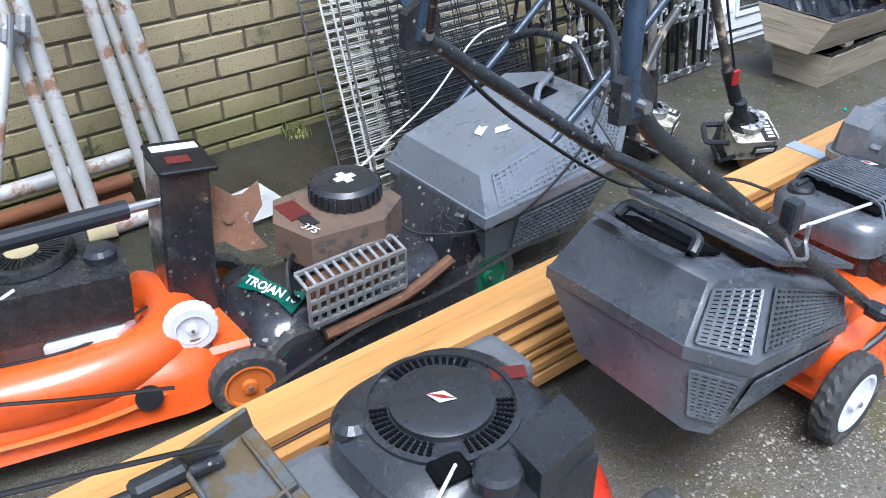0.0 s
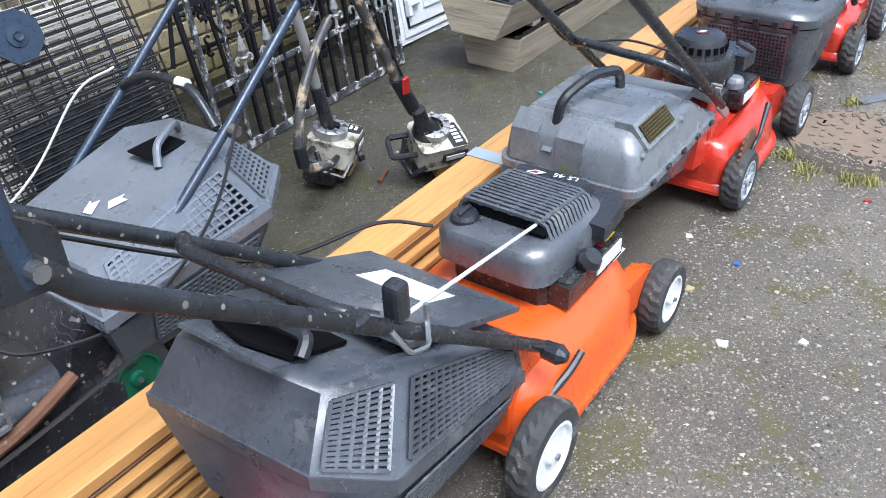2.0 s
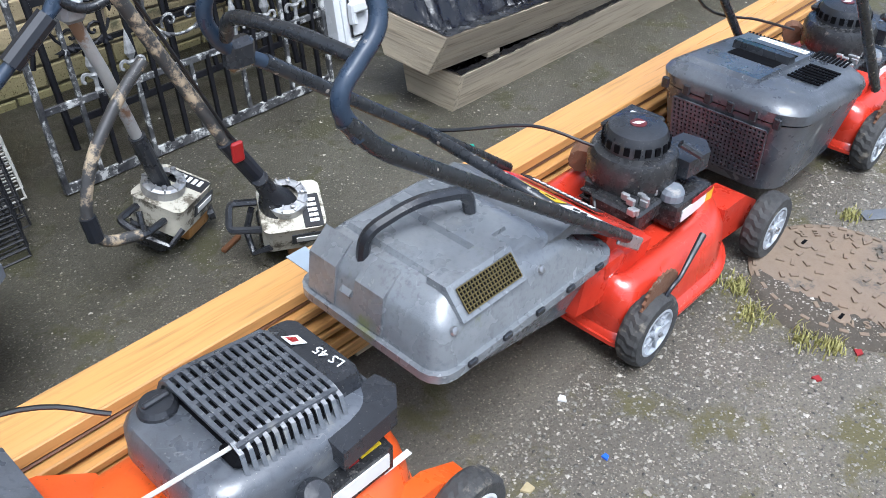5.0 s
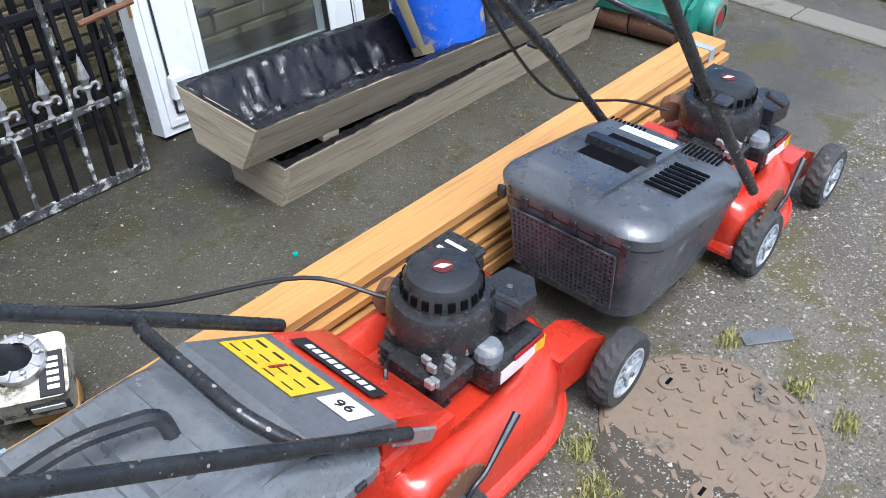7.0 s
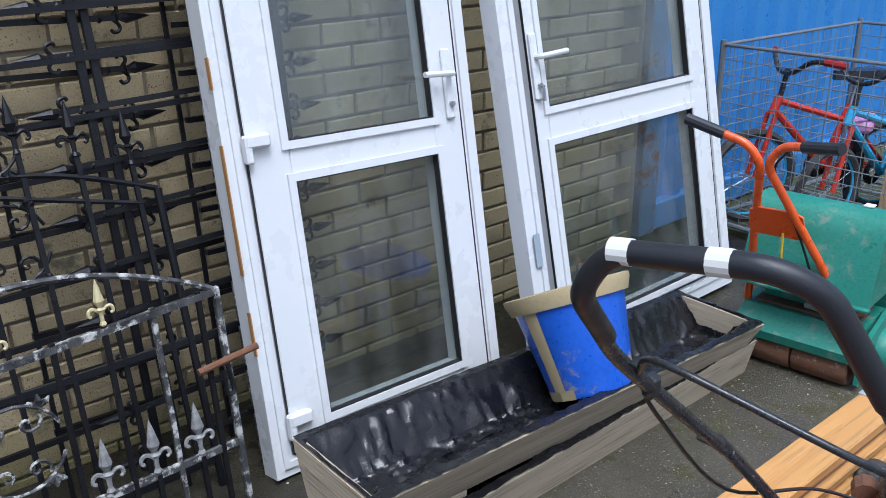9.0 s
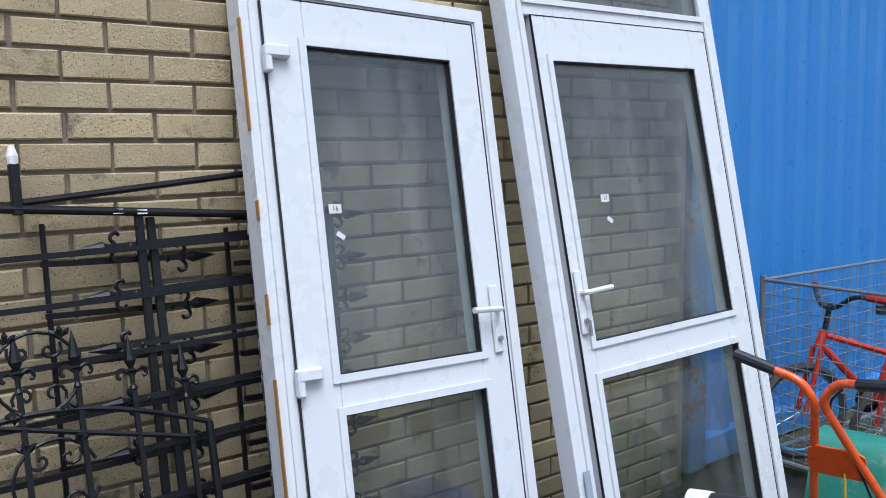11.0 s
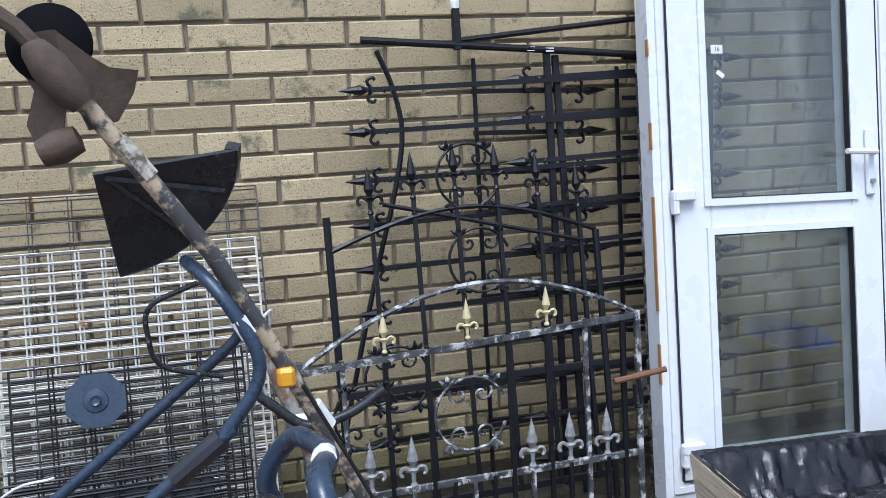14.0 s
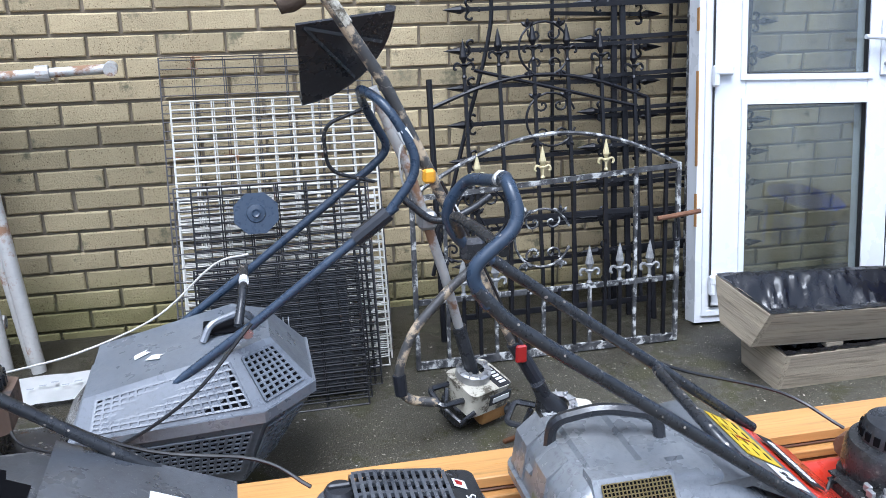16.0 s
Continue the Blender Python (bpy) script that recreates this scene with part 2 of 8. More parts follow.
M_GREY_END = surface("weathered_end_board", (0.50, 0.42, 0.30), 0.8, second=(0.33, 0.28, 0.21), scale=6, amount=0.2, grain=0.26, gscale=45, bump=0.6, bscale=60, stretch=(2.5, 0.12, 2.5), dirt=(0.07, 0.06, 0.04), dirt_amount=0.12, dirt_scale=12, scuff=(0.40, 0.32, 0.22), scuff_scale=9)
M_UPVC = surface("white_upvc", (0.62, 0.632, 0.645), 0.32, second=(0.595, 0.607, 0.62), scale=3, grain=0.01, bump=0.02, dirt=(0.5, 0.49, 0.45), dirt_amount=0.02)
M_IRON = surface("black_painted_iron", (0.005, 0.005, 0.007), 0.4, spec=0.25, second=(0.012, 0.012, 0.014), bump=0.3, bscale=90, dirt=(0.09, 0.06, 0.05), dirt_amount=0.04, dirt_scale=20)
M_IRON_CHALK = surface("chalky_painted_iron", (0.015, 0.015, 0.018), 0.5, second=(0.08, 0.08, 0.08), amount=0.15, scale=30, bump=0.3, bscale=90, dirt=(0.42, 0.42, 0.4), dirt_amount=0.42, dirt_scale=28)
M_BLACK = surface("black_plastic", (0.011, 0.012, 0.015), 0.29, spec=0.55, scuff=(0.14, 0.14, 0.14), speck=(0.12, 0.115, 0.1), speck_scale=210, speck_size=0.16, second=(0.03, 0.032, 0.037), scale=5, amount=0.25, grain=0.1, bump=0.12, bscale=300, dirt=(0.13, 0.13, 0.125), dirt_amount=0.12, dirt_scale=9)
M_DUSTY = surface("dusty_black_plastic", (0.030, 0.034, 0.042), 0.32, spec=1.0, scuff=(0.3, 0.3, 0.29), speck=(0.22, 0.21, 0.19), speck_scale=190, speck_size=0.15, second=(0.10, 0.108, 0.122), scale=5, amount=0.22, grain=0.12, bump=0.12, bscale=300, dirt=(0.15, 0.15, 0.14), dirt_amount=0.2, dirt_scale=9)
M_GREYPL = surface("faded_grey_plastic", (0.08, 0.085, 0.092), 0.42, spec=0.6, scuff=(0.3, 0.3, 0.3), second=(0.14, 0.148, 0.16), scale=5, amount=0.25, bump=0.12, bscale=300, dirt=(0.17, 0.175, 0.17), dirt_amount=0.16, dirt_scale=6)
M_ORANGE = surface("orange_paint", (0.72, 0.10, 0.010), 0.33, scuff=(0.35, 0.13, 0.06), speck=(0.2, 0.06, 0.02), speck_scale=120, speck_size=0.12, second=(0.60, 0.075, 0.01), scale=5, coat=0.3, bump=0.05, dirt=(0.22, 0.09, 0.03), dirt_amount=0.1, dirt_scale=10)
M_RED = surface("red_paint", (0.52, 0.036, 0.015), 0.3, scuff=(0.5, 0.2, 0.17), speck=(0.15, 0.03, 0.02), speck_scale=120, speck_size=0.12, second=(0.45, 0.028, 0.013), scale=5, coat=0.4, bump=0.05, dirt=(0.2, 0.05, 0.03), dirt_amount=0.08, dirt_scale=12)
M_LINER = surface("black_plastic_sheet", (0.006, 0.006, 0.0075), 0.26, spec=0.5, second=(0.010, 0.010, 0.012), bump=0.8, bscale=24, dirt=(0.06, 0.058, 0.05), dirt_amount=0.06, dirt_scale=9)
M_BLUE = surface("blue_container_paint", (0.035, 0.19, 0.50), 0.4, second=(0.05, 0.22, 0.52), scale=2, bump=0.05, dirt=(0.25, 0.13, 0.07), dirt_amount=0.03, dirt_scale=3)
M_GREEN = surface("green_mower_paint", (0.015, 0.16, 0.115), 0.4, second=(0.04, 0.235, 0.18), scale=4, dirt=(0.13, 0.22, 0.175), dirt_amount=0.28)
M_RUSTBLUE = surface("rusty_blue_paint", (0.06, 0.17, 0.36), 0.55, second=(0.12, 0.2, 0.3), scale=6, dirt=(0.16, 0.07, 0.035), dirt_amount=0.42, dirt_scale=7)

def tinted(mt, tint, mask):
    """Multiplies a material's colour by a tint where mask(nodes, links) gives 1."""
    nt = mt.node_tree
    b = nt.nodes["Principled BSDF"]
    src = b.inputs["Base Color"].links[0].from_socket
    x = nt.nodes.new("ShaderNodeMix")
    x.data_type, x.blend_type = "RGBA", "MULTIPLY"
    nt.links.new(mask(nt.nodes.new, nt.links.new), x.inputs[0])
    nt.links.new(src, x.inputs[6])
    x.inputs[7].default_value = (*tint, 1)
    nt.links.new(x.outputs[2], b.inputs["Base Color"])


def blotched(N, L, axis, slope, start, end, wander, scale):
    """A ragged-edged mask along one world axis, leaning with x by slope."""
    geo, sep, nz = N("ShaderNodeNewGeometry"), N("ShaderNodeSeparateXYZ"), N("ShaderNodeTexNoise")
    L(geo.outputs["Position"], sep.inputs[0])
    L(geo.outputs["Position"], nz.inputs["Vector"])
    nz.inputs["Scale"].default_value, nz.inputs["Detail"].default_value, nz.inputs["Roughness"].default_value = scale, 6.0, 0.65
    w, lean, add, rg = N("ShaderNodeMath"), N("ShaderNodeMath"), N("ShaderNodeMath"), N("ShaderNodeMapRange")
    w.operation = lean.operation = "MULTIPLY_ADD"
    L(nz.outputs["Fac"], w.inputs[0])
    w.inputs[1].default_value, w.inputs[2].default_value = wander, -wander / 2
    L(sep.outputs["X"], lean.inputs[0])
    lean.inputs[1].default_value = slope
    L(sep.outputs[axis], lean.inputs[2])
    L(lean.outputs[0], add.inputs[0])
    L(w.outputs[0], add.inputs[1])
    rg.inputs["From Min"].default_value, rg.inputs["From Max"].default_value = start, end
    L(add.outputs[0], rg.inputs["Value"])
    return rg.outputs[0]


# darker lower brickwork, reaching higher at its western end, and green algae along the foot
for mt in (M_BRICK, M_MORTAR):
    tinted(mt, (0.75, 0.765, 0.76), lambda N, L: blotched(N, L, "Z", 0.55, 1.0, 0.72, 0.5, 2.2))
    tinted(mt, (0.60, 0.65, 0.50), lambda N, L: blotched(N, L, "Z", 0.06, 0.30, 0.06, 0.35, 3.5))
# paler asphalt on the open side of the timber, darker towards the wall
tinted(M_GROUND, (1.42, 1.38, 1.34), lambda N, L: blotched(N, L, "Y", 0.0, -1.8, -2.25, 0.9, 1.7))
tinted(M_GROUND, (0.44, 0.42, 0.38), lambda N, L: blotched(N, L, "Y", 0.0, -0.95, -0.45, 0.5, 2.3))
tinted(M_GROUND, (0.70, 0.72, 0.64), lambda N, L: blotched(N, L, "Y", 0.0, -1.5, -1.0, 0.8, 1.9))

# ---- the setting ----
ground_bm = bmesh.new()
bmesh.ops.create_grid(ground_bm, x_segments=2, y_segments=2, size=400)
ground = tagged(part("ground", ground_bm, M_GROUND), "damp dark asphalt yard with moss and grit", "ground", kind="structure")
wall = tagged(part("wall_north", boxb((1.45, 0.119, 1.6), (5.5, 0.21, 3.2)), M_MORTAR), "buff brick wall with dark recessed joints", "wall", kind="structure")
# added backdrop wall, outside every camera view
backdrop = tagged(part("wall_yard", boxb((-7.0, -4.0, 1.2), (0.2, 16.0, 2.4)), M_MORTAR), "plain dark wall added out of view to close the yard", "wall", kind="structure")


# ---- timber stack ----
def timber_stack():
    th = thing("timber_stack", pose(-1.05, -1.425, 0, 0, 0, -0.25), "stack of long varnished pine boards lying on the asphalt", "timber")
    length = 4.44
    rows = [  # z0, z1, y0 (wall side), y1 (front), dark (set-back strip painted as groove shade)
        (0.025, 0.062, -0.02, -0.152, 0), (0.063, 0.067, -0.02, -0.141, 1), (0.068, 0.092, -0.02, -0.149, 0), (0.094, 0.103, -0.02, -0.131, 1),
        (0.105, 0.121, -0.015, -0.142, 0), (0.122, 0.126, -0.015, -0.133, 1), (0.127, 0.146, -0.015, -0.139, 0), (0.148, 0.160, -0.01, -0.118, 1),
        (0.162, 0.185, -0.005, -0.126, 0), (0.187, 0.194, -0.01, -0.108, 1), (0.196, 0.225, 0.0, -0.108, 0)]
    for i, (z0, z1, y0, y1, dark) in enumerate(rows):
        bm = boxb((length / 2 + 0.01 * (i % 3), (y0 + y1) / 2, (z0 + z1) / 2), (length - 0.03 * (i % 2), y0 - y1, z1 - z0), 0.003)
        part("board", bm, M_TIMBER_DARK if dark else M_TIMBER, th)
    for x in (0.6, 2.2, 3.8):
        part("bearer", boxb((x, -0.08, 0.0125), (0.06, 0.12, 0.025), 0.002), M_GREY_WOOD, th)
    band = bmesh.new()
    for x in (2.14, 4.36):
        box(band, (x, -0.054, 0.2265), (0.05 if x < 3 else 0.03, 0.111, 0.002))
        box(band, (x, -0.1095, 0.206), (0.05 if x < 3 else 0.03, 0.002, 0.04))
    pieces("packing_band", band, M_LABEL_GREY, th, "pale blue-grey plastic band")
    return th


M_LABEL_GREY = surface("grey_band", (0.34, 0.40, 0.46), 0.4, grain=0.03, bump=0)
M_LABEL = surface("white_paper", (0.74, 0.74, 0.72), 0.6, grain=0.03, bump=0.03)
timber_stack()


# ---- wooden troughs ----
def trough(name, m, length, top_w, bottom_w, h, label, liner_drop):
    th = thing(name, m, label, "planter", "wooden troughs")
    t = 0.02
    for sgn, nm in ((1, "back_board"), (-1, "front_board")):
        a, b = sgn * bottom_w / 2, sgn * top_w / 2
        bm = prismb([(a, 0), (b, h), (b - sgn * t, h), (a - sgn * t, 0)], 0, length, "x")
        part(nm, bevelled(bm, 0.002, 1), M_GREY_WOOD, th)
    for x, nm in ((-t, "end_board"), (length, "end_board")):
        bm = prismb([(-bottom_w / 2, 0), (bottom_w / 2, 0), (top_w / 2, h), (-top_w / 2, h)], x, x + t, "x")
        part(nm, bevelled(bm, 0.002, 1), M_GREY_END, th)
    part("base_board", boxb((length / 2, 0, 0.012), (length, bottom_w - 0.045, 0.018)), M_GREY_WOOD, th)
    # crumpled plastic liner
    bm = bmesh.new()
    n, prof = 150, [(-top_w / 2 - 0.002, h + 0.004), (-top_w / 2 + 0.024, h + 0.004), (-bottom_w / 2 + 0.035, 0.04 + liner_drop), (-bottom_w / 6, 0.032 + liner_drop),
                   (bottom_w / 6, 0.032 + liner_drop), (bottom_w / 2 - 0.035, 0.04 + liner_drop), (top_w / 2 - 0.024, h + 0.004), (top_w / 2 + 0.002, h + 0.004)]
    fine = []
    for (a, b), (c, d) in zip(prof, prof[1:]):
        fine += [(a + (c - a) * k / 6, b + (d - b) * k / 6) for k in range(6)]
    fine.append(prof[-1])
    grid = []
    for i in range(n + 1):
        x = -t + 0.002 + (length + 2 * t - 0.004) * i / n
        rim = i < 2 or i > n - 2
        row = []
        for j, (y, z) in enumerate(fine):
            w = noise.noise((x * 14, y * 14, z * 9 + 5)) * 0.018 + (0.5 - abs(noise.noise((x * 26, y * 26 + x * 11, z * 24)))) * 0.013 + noise.noise((x * 55, y * 50, z * 40)) * 0.008
            if rim:
                z = h + 0.004
                w *= 0.3
            elif j < 7 or j > len(fine) - 8:
                w *= 0.35
            inner = -1 if y > 0 else 1
            row.append(bm.verts.new((x, y + inner * abs(w) * 0.8, z + abs(w))))
        grid.append(row)
    for a, b in zip(grid, grid[1:]):
        for k in range(len(a) - 1):
            bm.faces.new((a[k], a[k + 1], b[k + 1], b[k]))
    part("liner", bm, M_LINER, th, "crumpled black plastic liner", smooth=True)
    return th


trough("wooden_trough", pose(2.085, -0.872, 0.0, 0, 0, 0.2), 1.45, 0.26, 0.20, 0.13, "long weathered plank trough lying under another trough", 0.0)
trough("wooden_trough", pose(1.99, -0.86, 0.155, 1, 2.5, -0.8), 1.48, 0.33, 0.19, 0.14, "long weathered plank trough lined with black plastic", 0.0)
part_block = thing("wood_block", pose(2.27, -0.945, 0.125), "small pale offcut of wood between the troughs", "offcut")
part("offcut", boxb((0, 0, 0.005), (0.06, 0.03, 0.018), 0.002), M_GREY_WOOD, part_block)

# ---- bucket in the trough ----
M_BUCKET = surface("blue_bucket", (0.02, 0.10, 0.55), 0.35, second=(0.03, 0.13, 0.62), dirt=(0.36, 0.29, 0.16), dirt_amount=0.22, dirt_scale=9)
M_CLAY = surface("dried_clay", (0.40, 0.33, 0.19), 0.9, second=(0.30, 0.24, 0.13), bump=0.3)
bucket = thing("bucket", Matrix.Translation((2.80, -0.935, 0.21)) @ Vector((0.085, 0.46, 0.85)).to_track_quat("Z", "Y").to_matrix().to_4x4() @ pose(0, 0, 0, 0, 0, 60) @ Matrix.Scale(1.26, 4), "blue plastic bucket smeared with dried clay, tilted in a trough", "bucket")
part("shell", latheb([(0.0, 0.0), (0.088, 0.0), (0.092, 0.006), (0.128, 0.225), (0.132, 0.232), (0.128, 0.236), (0.122, 0.228), (0.086, 0.012), (0.0, 0.01)], seg=40), M_BUCKET, bucket, smooth=True)
part("rim", latheb([(0.126, 0.2), (0.133, 0.2), (0.143, 0.226), (0.143, 0.236), (0.134, 0.238), (0.128, 0.232)], seg=40), M_CLAY, bucket, "rolled rim caked with clay", smooth=True)
smear = bmesh.new()
for a0, a1, z0, z1 in ((205, 250, 0.004, 0.225), (300, 318, 0.02, 0.2), (150, 330, 0.0, 0.022)):
    for k in range(8):
        b0, b1 = (radians(a0 + (a1 - a0) * (k + j) / 8) for j in (0, 1))
        r0, r1 = (0.0935 + 0.036 * z / 0.225 for z in (z0, z1))
        vs = [smear.verts.new((r * math.cos(b), r * math.sin(b), z)) for r, b, z in ((r0, b0, z0), (r0, b1, z0), (r1, b1, z1), (r1, b0, z1))]
        smear.faces.new(vs)
part("clay_smear", smear, M_CLAY, bucket, "dried clay smeared on the side")

# ---- glass ----
def glass(name, tint):
    mt = bpy.data.materials.new(name)
    mt.use_nodes = True
    nt = mt.node_tree
    nt.nodes.clear()
    out = nt.nodes.new("ShaderNodeOutputMaterial")
    tr, gl, mx, lw, pw, ml = (nt.nodes.new("ShaderNode" + k) for k in ("BsdfTransparent", "BsdfGlossy", "MixShader", "LayerWeight", "Math", "Math"))
    tr.inputs[0].default_value = (*tint, 1)
    gl.inputs["Roughness"].default_value = 0.02
    lw.inputs[0].default_value = 0.5
    pw.operation, ml.operation = "POWER", "MULTIPLY_ADD"
    pw.inputs[1].default_value, ml.inputs[1].default_value, ml.inputs[2].default_value = 4.0, 0.8, 0.075
    nt.links.new(lw.outputs["Facing"], pw.inputs[0])
    nt.links.new(pw.outputs[0], ml.inputs[0])
    nt.links.new(ml.outputs[0], mx.inputs[0])
    nt.links.new(tr.outputs[0], mx.inputs[1])
    nt.links.new(gl.outputs[0], mx.inputs[2])
    # dried water marks: a thin uneven film of dust
    tc, mp, nz, rg, df, fm = (nt.nodes.new("ShaderNode" + k) for k in ("TexCoord", "Mapping", "TexNoise", "MapRange", "BsdfDiffuse", "MixShader"))
    mp.inputs["Scale"].default_value = (5.0, 5.0, 1.6)
    nz.inputs["Scale"].default_value, nz.inputs["Detail"].default_value, nz.inputs["Roughness"].default_value = 2.2, 8.0, 0.72
    rg.inputs["From Min"].default_value, rg.inputs["From Max"].default_value, rg.inputs["To Min"].default_value, rg.inputs["To Max"].default_value = 0.42, 0.75, 0.015, 0.13
    df.inputs[0].default_value = (0.42, 0.44, 0.43, 1)
    nt.links.new(tc.outputs["Object"], mp.inputs[0])
    nt.links.new(mp.outputs[0], nz.inputs["Vector"])
    nt.links.new(nz.outputs["Fac"], rg.inputs["Value"])
    nt.links.new(rg.outputs[0], fm.inputs[0])
    nt.links.new(mx.outputs[0], fm.inputs[1])
    nt.links.new(df.outputs[0], fm.inputs[2])
    nt.links.new(fm.outputs[0], out.inputs[0])
    return mt


M_GLASS = glass("window_glass", (0.74, 0.78, 0.78))
M_RUBBER = surface("black_gasket", (0.012, 0.012, 0.013), 0.5, bump=0)
M_PEEL = surface("bare_wood_strip", (0.42, 0.22, 0.07), 0.7, second=(0.3, 0.15, 0.05), bump=0.2)
M_STEEL = surface("dull_steel", (0.42, 0.42, 0.43), 0.35, metal=0.9, second=(0.3, 0.3, 0.31), bump=0.1)


def frame_ring(x0, x1, z0, z1, w, y0, y1):
    """Four mitred bars round an opening from (x0, z0) to (x1, z1), w wide outwards."""
    bm = bmesh.new()
    o, i = [(x0 - w, z0 - w), (x1 + w, z0 - w), (x1 + w, z1 + w), (x0 - w, z1 + w)], [(x0, z0), (x1, z0), (x1, z1), (x0, z1)]
    for k in range(4):
        k2 = (k + 1) % 4
        prism(bm, [o[k], o[k2], i[k2], i[k]], y0, y1, "y")
    return bm


def leaning_door(name, m, label, w, h, fr, leaf, panes, hinges, handle_x, lever_dir, number):
    """An upvc door in its frame: outer frame, leaf, beads, panes, gaskets, handle."""
    th = thing(name, m, label, "door", "loose upvc doors")
    part("outer_frame", frame_ring(fr, w - fr, fr, h - fr, fr, -0.07, 0.0), M_UPVC, th)
    lip = frame_ring(fr - 0.012, w - fr + 0.012, fr - 0.012, h - fr + 0.012, 0.018, -0.078, -0.07)
    part("frame_lip", lip, M_UPVC, th)
    x0, x1, z0, z1 = leaf
    bm = bmesh.new()
    zs = sorted(panes, key=lambda p: p[2])
    # leaf: stiles and rails round the panes
    px0, px1 = zs[0][0], zs[0][1]
    box(bm, ((x0 + px0) / 2, -0.045, (z0 + z1) / 2), (px0 - x0, 0.07, z1 - z0), 0.004)
    box(bm, ((x1 + px1) / 2, -0.045, (z0 + z1) / 2), (x1 - px1, 0.07, z1 - z0), 0.004)
    lo = z0
    for a, b, c, d in zs:
        if c > lo + 0.01:
            box(bm, ((px0 + px1) / 2, -0.045, (lo + c) / 2), (px1 - px0 - 0.001, 0.069, c - lo), 0.003)
        lo = d
    if z1 > lo + 0.01:
        box(bm, ((px0 + px1) / 2, -0.045, (lo + z1) / 2), (px1 - px0 - 0.001, 0.069, z1 - lo), 0.003)
    leaf_ob = part("leaf", bm, M_UPVC, th)
    part("leaf_gasket", frame_ring(x0, x1, z0, z1, 0.0025, -0.0795, -0.071), M_RUBBER, th, "thin dark gap round the leaf")
    for a, b, c, d in panes:
        part("bead", frame_ring(a + 0.002, b - 0.002, c + 0.002, d - 0.002, 0.022, -0.088, -0.079), M_UPVC, leaf_ob)
        part("gasket", frame_ring(a + 0.006, b - 0.006, c + 0.006, d - 0.006, 0.005, -0.083, -0.062), M_RUBBER, leaf_ob, "thin black rubber gasket")
        pn = part("pane", boxb(((a + b) / 2, -0.066, (c + d) / 2), (b - a - 0.004, 0.005, d - c - 0.004)), M_GLASS, leaf_ob, "clear double glazing with water marks")
        pn.visible_shadow = False
    for z in hinges:
        bm = boxb((0.085, -0.092, z), (0.075, 0.03, 0.036), 0.006)
        box(bm, (0.058, -0.09, z - 0.032), (0.02, 0.03, 0.05), 0.005)
        part("hinge", bm, M_UPVC, th, "white flag hinge")
    hz = 1.0
    bm = boxb((handle_x, -0.087, hz), (0.032, 0.014, 0.21), 0.005)
    plate = part("handle", bm, M_UPVC, th, "white lever handle on a long backplate")
    lever = tubeb(bent([(handle_x, -0.085, hz + 0.03), (handle_x, -0.125, hz + 0.03), (handle_x + lever_dir * 0.115, -0.125, hz + 0.034)], 0.015), 0.009, 8)
    part("lever", lever, M_UPVC, plate)
    part("lock_cylinder", latheb([(0.0, 0.0), (0.008, 0.0), (0.008, 0.012), (0, 0.012)], pose(handle_x, -0.094, hz - 0.06, 90), 12), M_STEEL, plate, "steel lock barrel")
    if number:
        a, b, c, d = panes[0]
        lx, lz = a + (0.05 if w < 1 else 0.17), c + 0.5 * (d - c)
        tag_ob = part("lot_label", boxb((lx, -0.0705, lz), (0.04, 0.002, 0.026)), M_LABEL, th, "small white lot label")
        lettering("lot_number", number, 0.02, pose(lx, -0.0718, lz, 90), M_INK, tag_ob)
        part("tape_scrap", boxb((0, 0, 0), (0.028, 0.001, 0.014), 0, pose(lx + 0.01, -0.0705, lz - 0.075, 0, 35)), M_LABEL, th)
    return th


M_INK = surface("black_ink", (0.012, 0.012, 0.014), 0.6, bump=0)
d1 = leaning_door("upvc_door", Matrix.Translation((2.055, -0.39, 0.0)) @ pose(0, 0, 0, -11.0, 1.8, 0), "white upvc door in its frame, leaning on the brick wall",
                  0.86, 1.99, 0.055, (0.06, 0.80, 0.06, 1.935), [(0.18, 0.69, 0.905, 1.81), (0.185, 0.69, 0.135, 0.80)], (0.16, 0.92, 1.78), 0.755, -1, "16")
peel = bmesh.new()
for z, ln in ((1.72, 0.3), (1.36, 0.05), (1.1, 0.08), (0.75, 0.34), (0.42, 0.12)):
    box(peel, (-0.002, -0.068, z), (0.003, 0.016, ln))
part("peeling_strip", peel, M_PEEL, d1, "bare tan strip where the edging has peeled")
d2 = leaning_door("upvc_door", Matrix.Translation((3.03, -0.475, 0.0)) @ pose(0, 0, 0, -11.4, -0.5, 0), "wide white upvc door with a top light, leaning on the wall",
                  1.12, 2.36, 0.075, (0.10, 1.04, 0.08, 1.95), [(0.16, 0.935, 0.865, 1.80), (0.16, 0.935, 0.11, 0.745)], (), 0.12, 1, "17")
part("transom", boxb((0.56, -0.04, 1.975), (0.975, 0.068, 0.05), 0.004), M_UPVC, d2)
pn = part("pane", boxb((0.56, -0.055, 2.14), (0.96, 0.005, 0.28)), M_GLASS, d2, "top light pane")
pn.visible_shadow = False
part("bead", frame_ring(0.09, 1.03, 2.01, 2.27, 0.02, -0.082, -0.07), M_UPVC, d2)
part("key", boxb((0.125, -0.108, 0.915), (0.012, 0.003, 0.05), 0.001), M_STEEL, d2, "steel key hanging in the lock")
part("blue_tape", boxb((0.035, -0.0795, 0.42), (0.028, 0.002, 0.11)), M_LABEL_GREY, d2, "strip of pale blue tape")

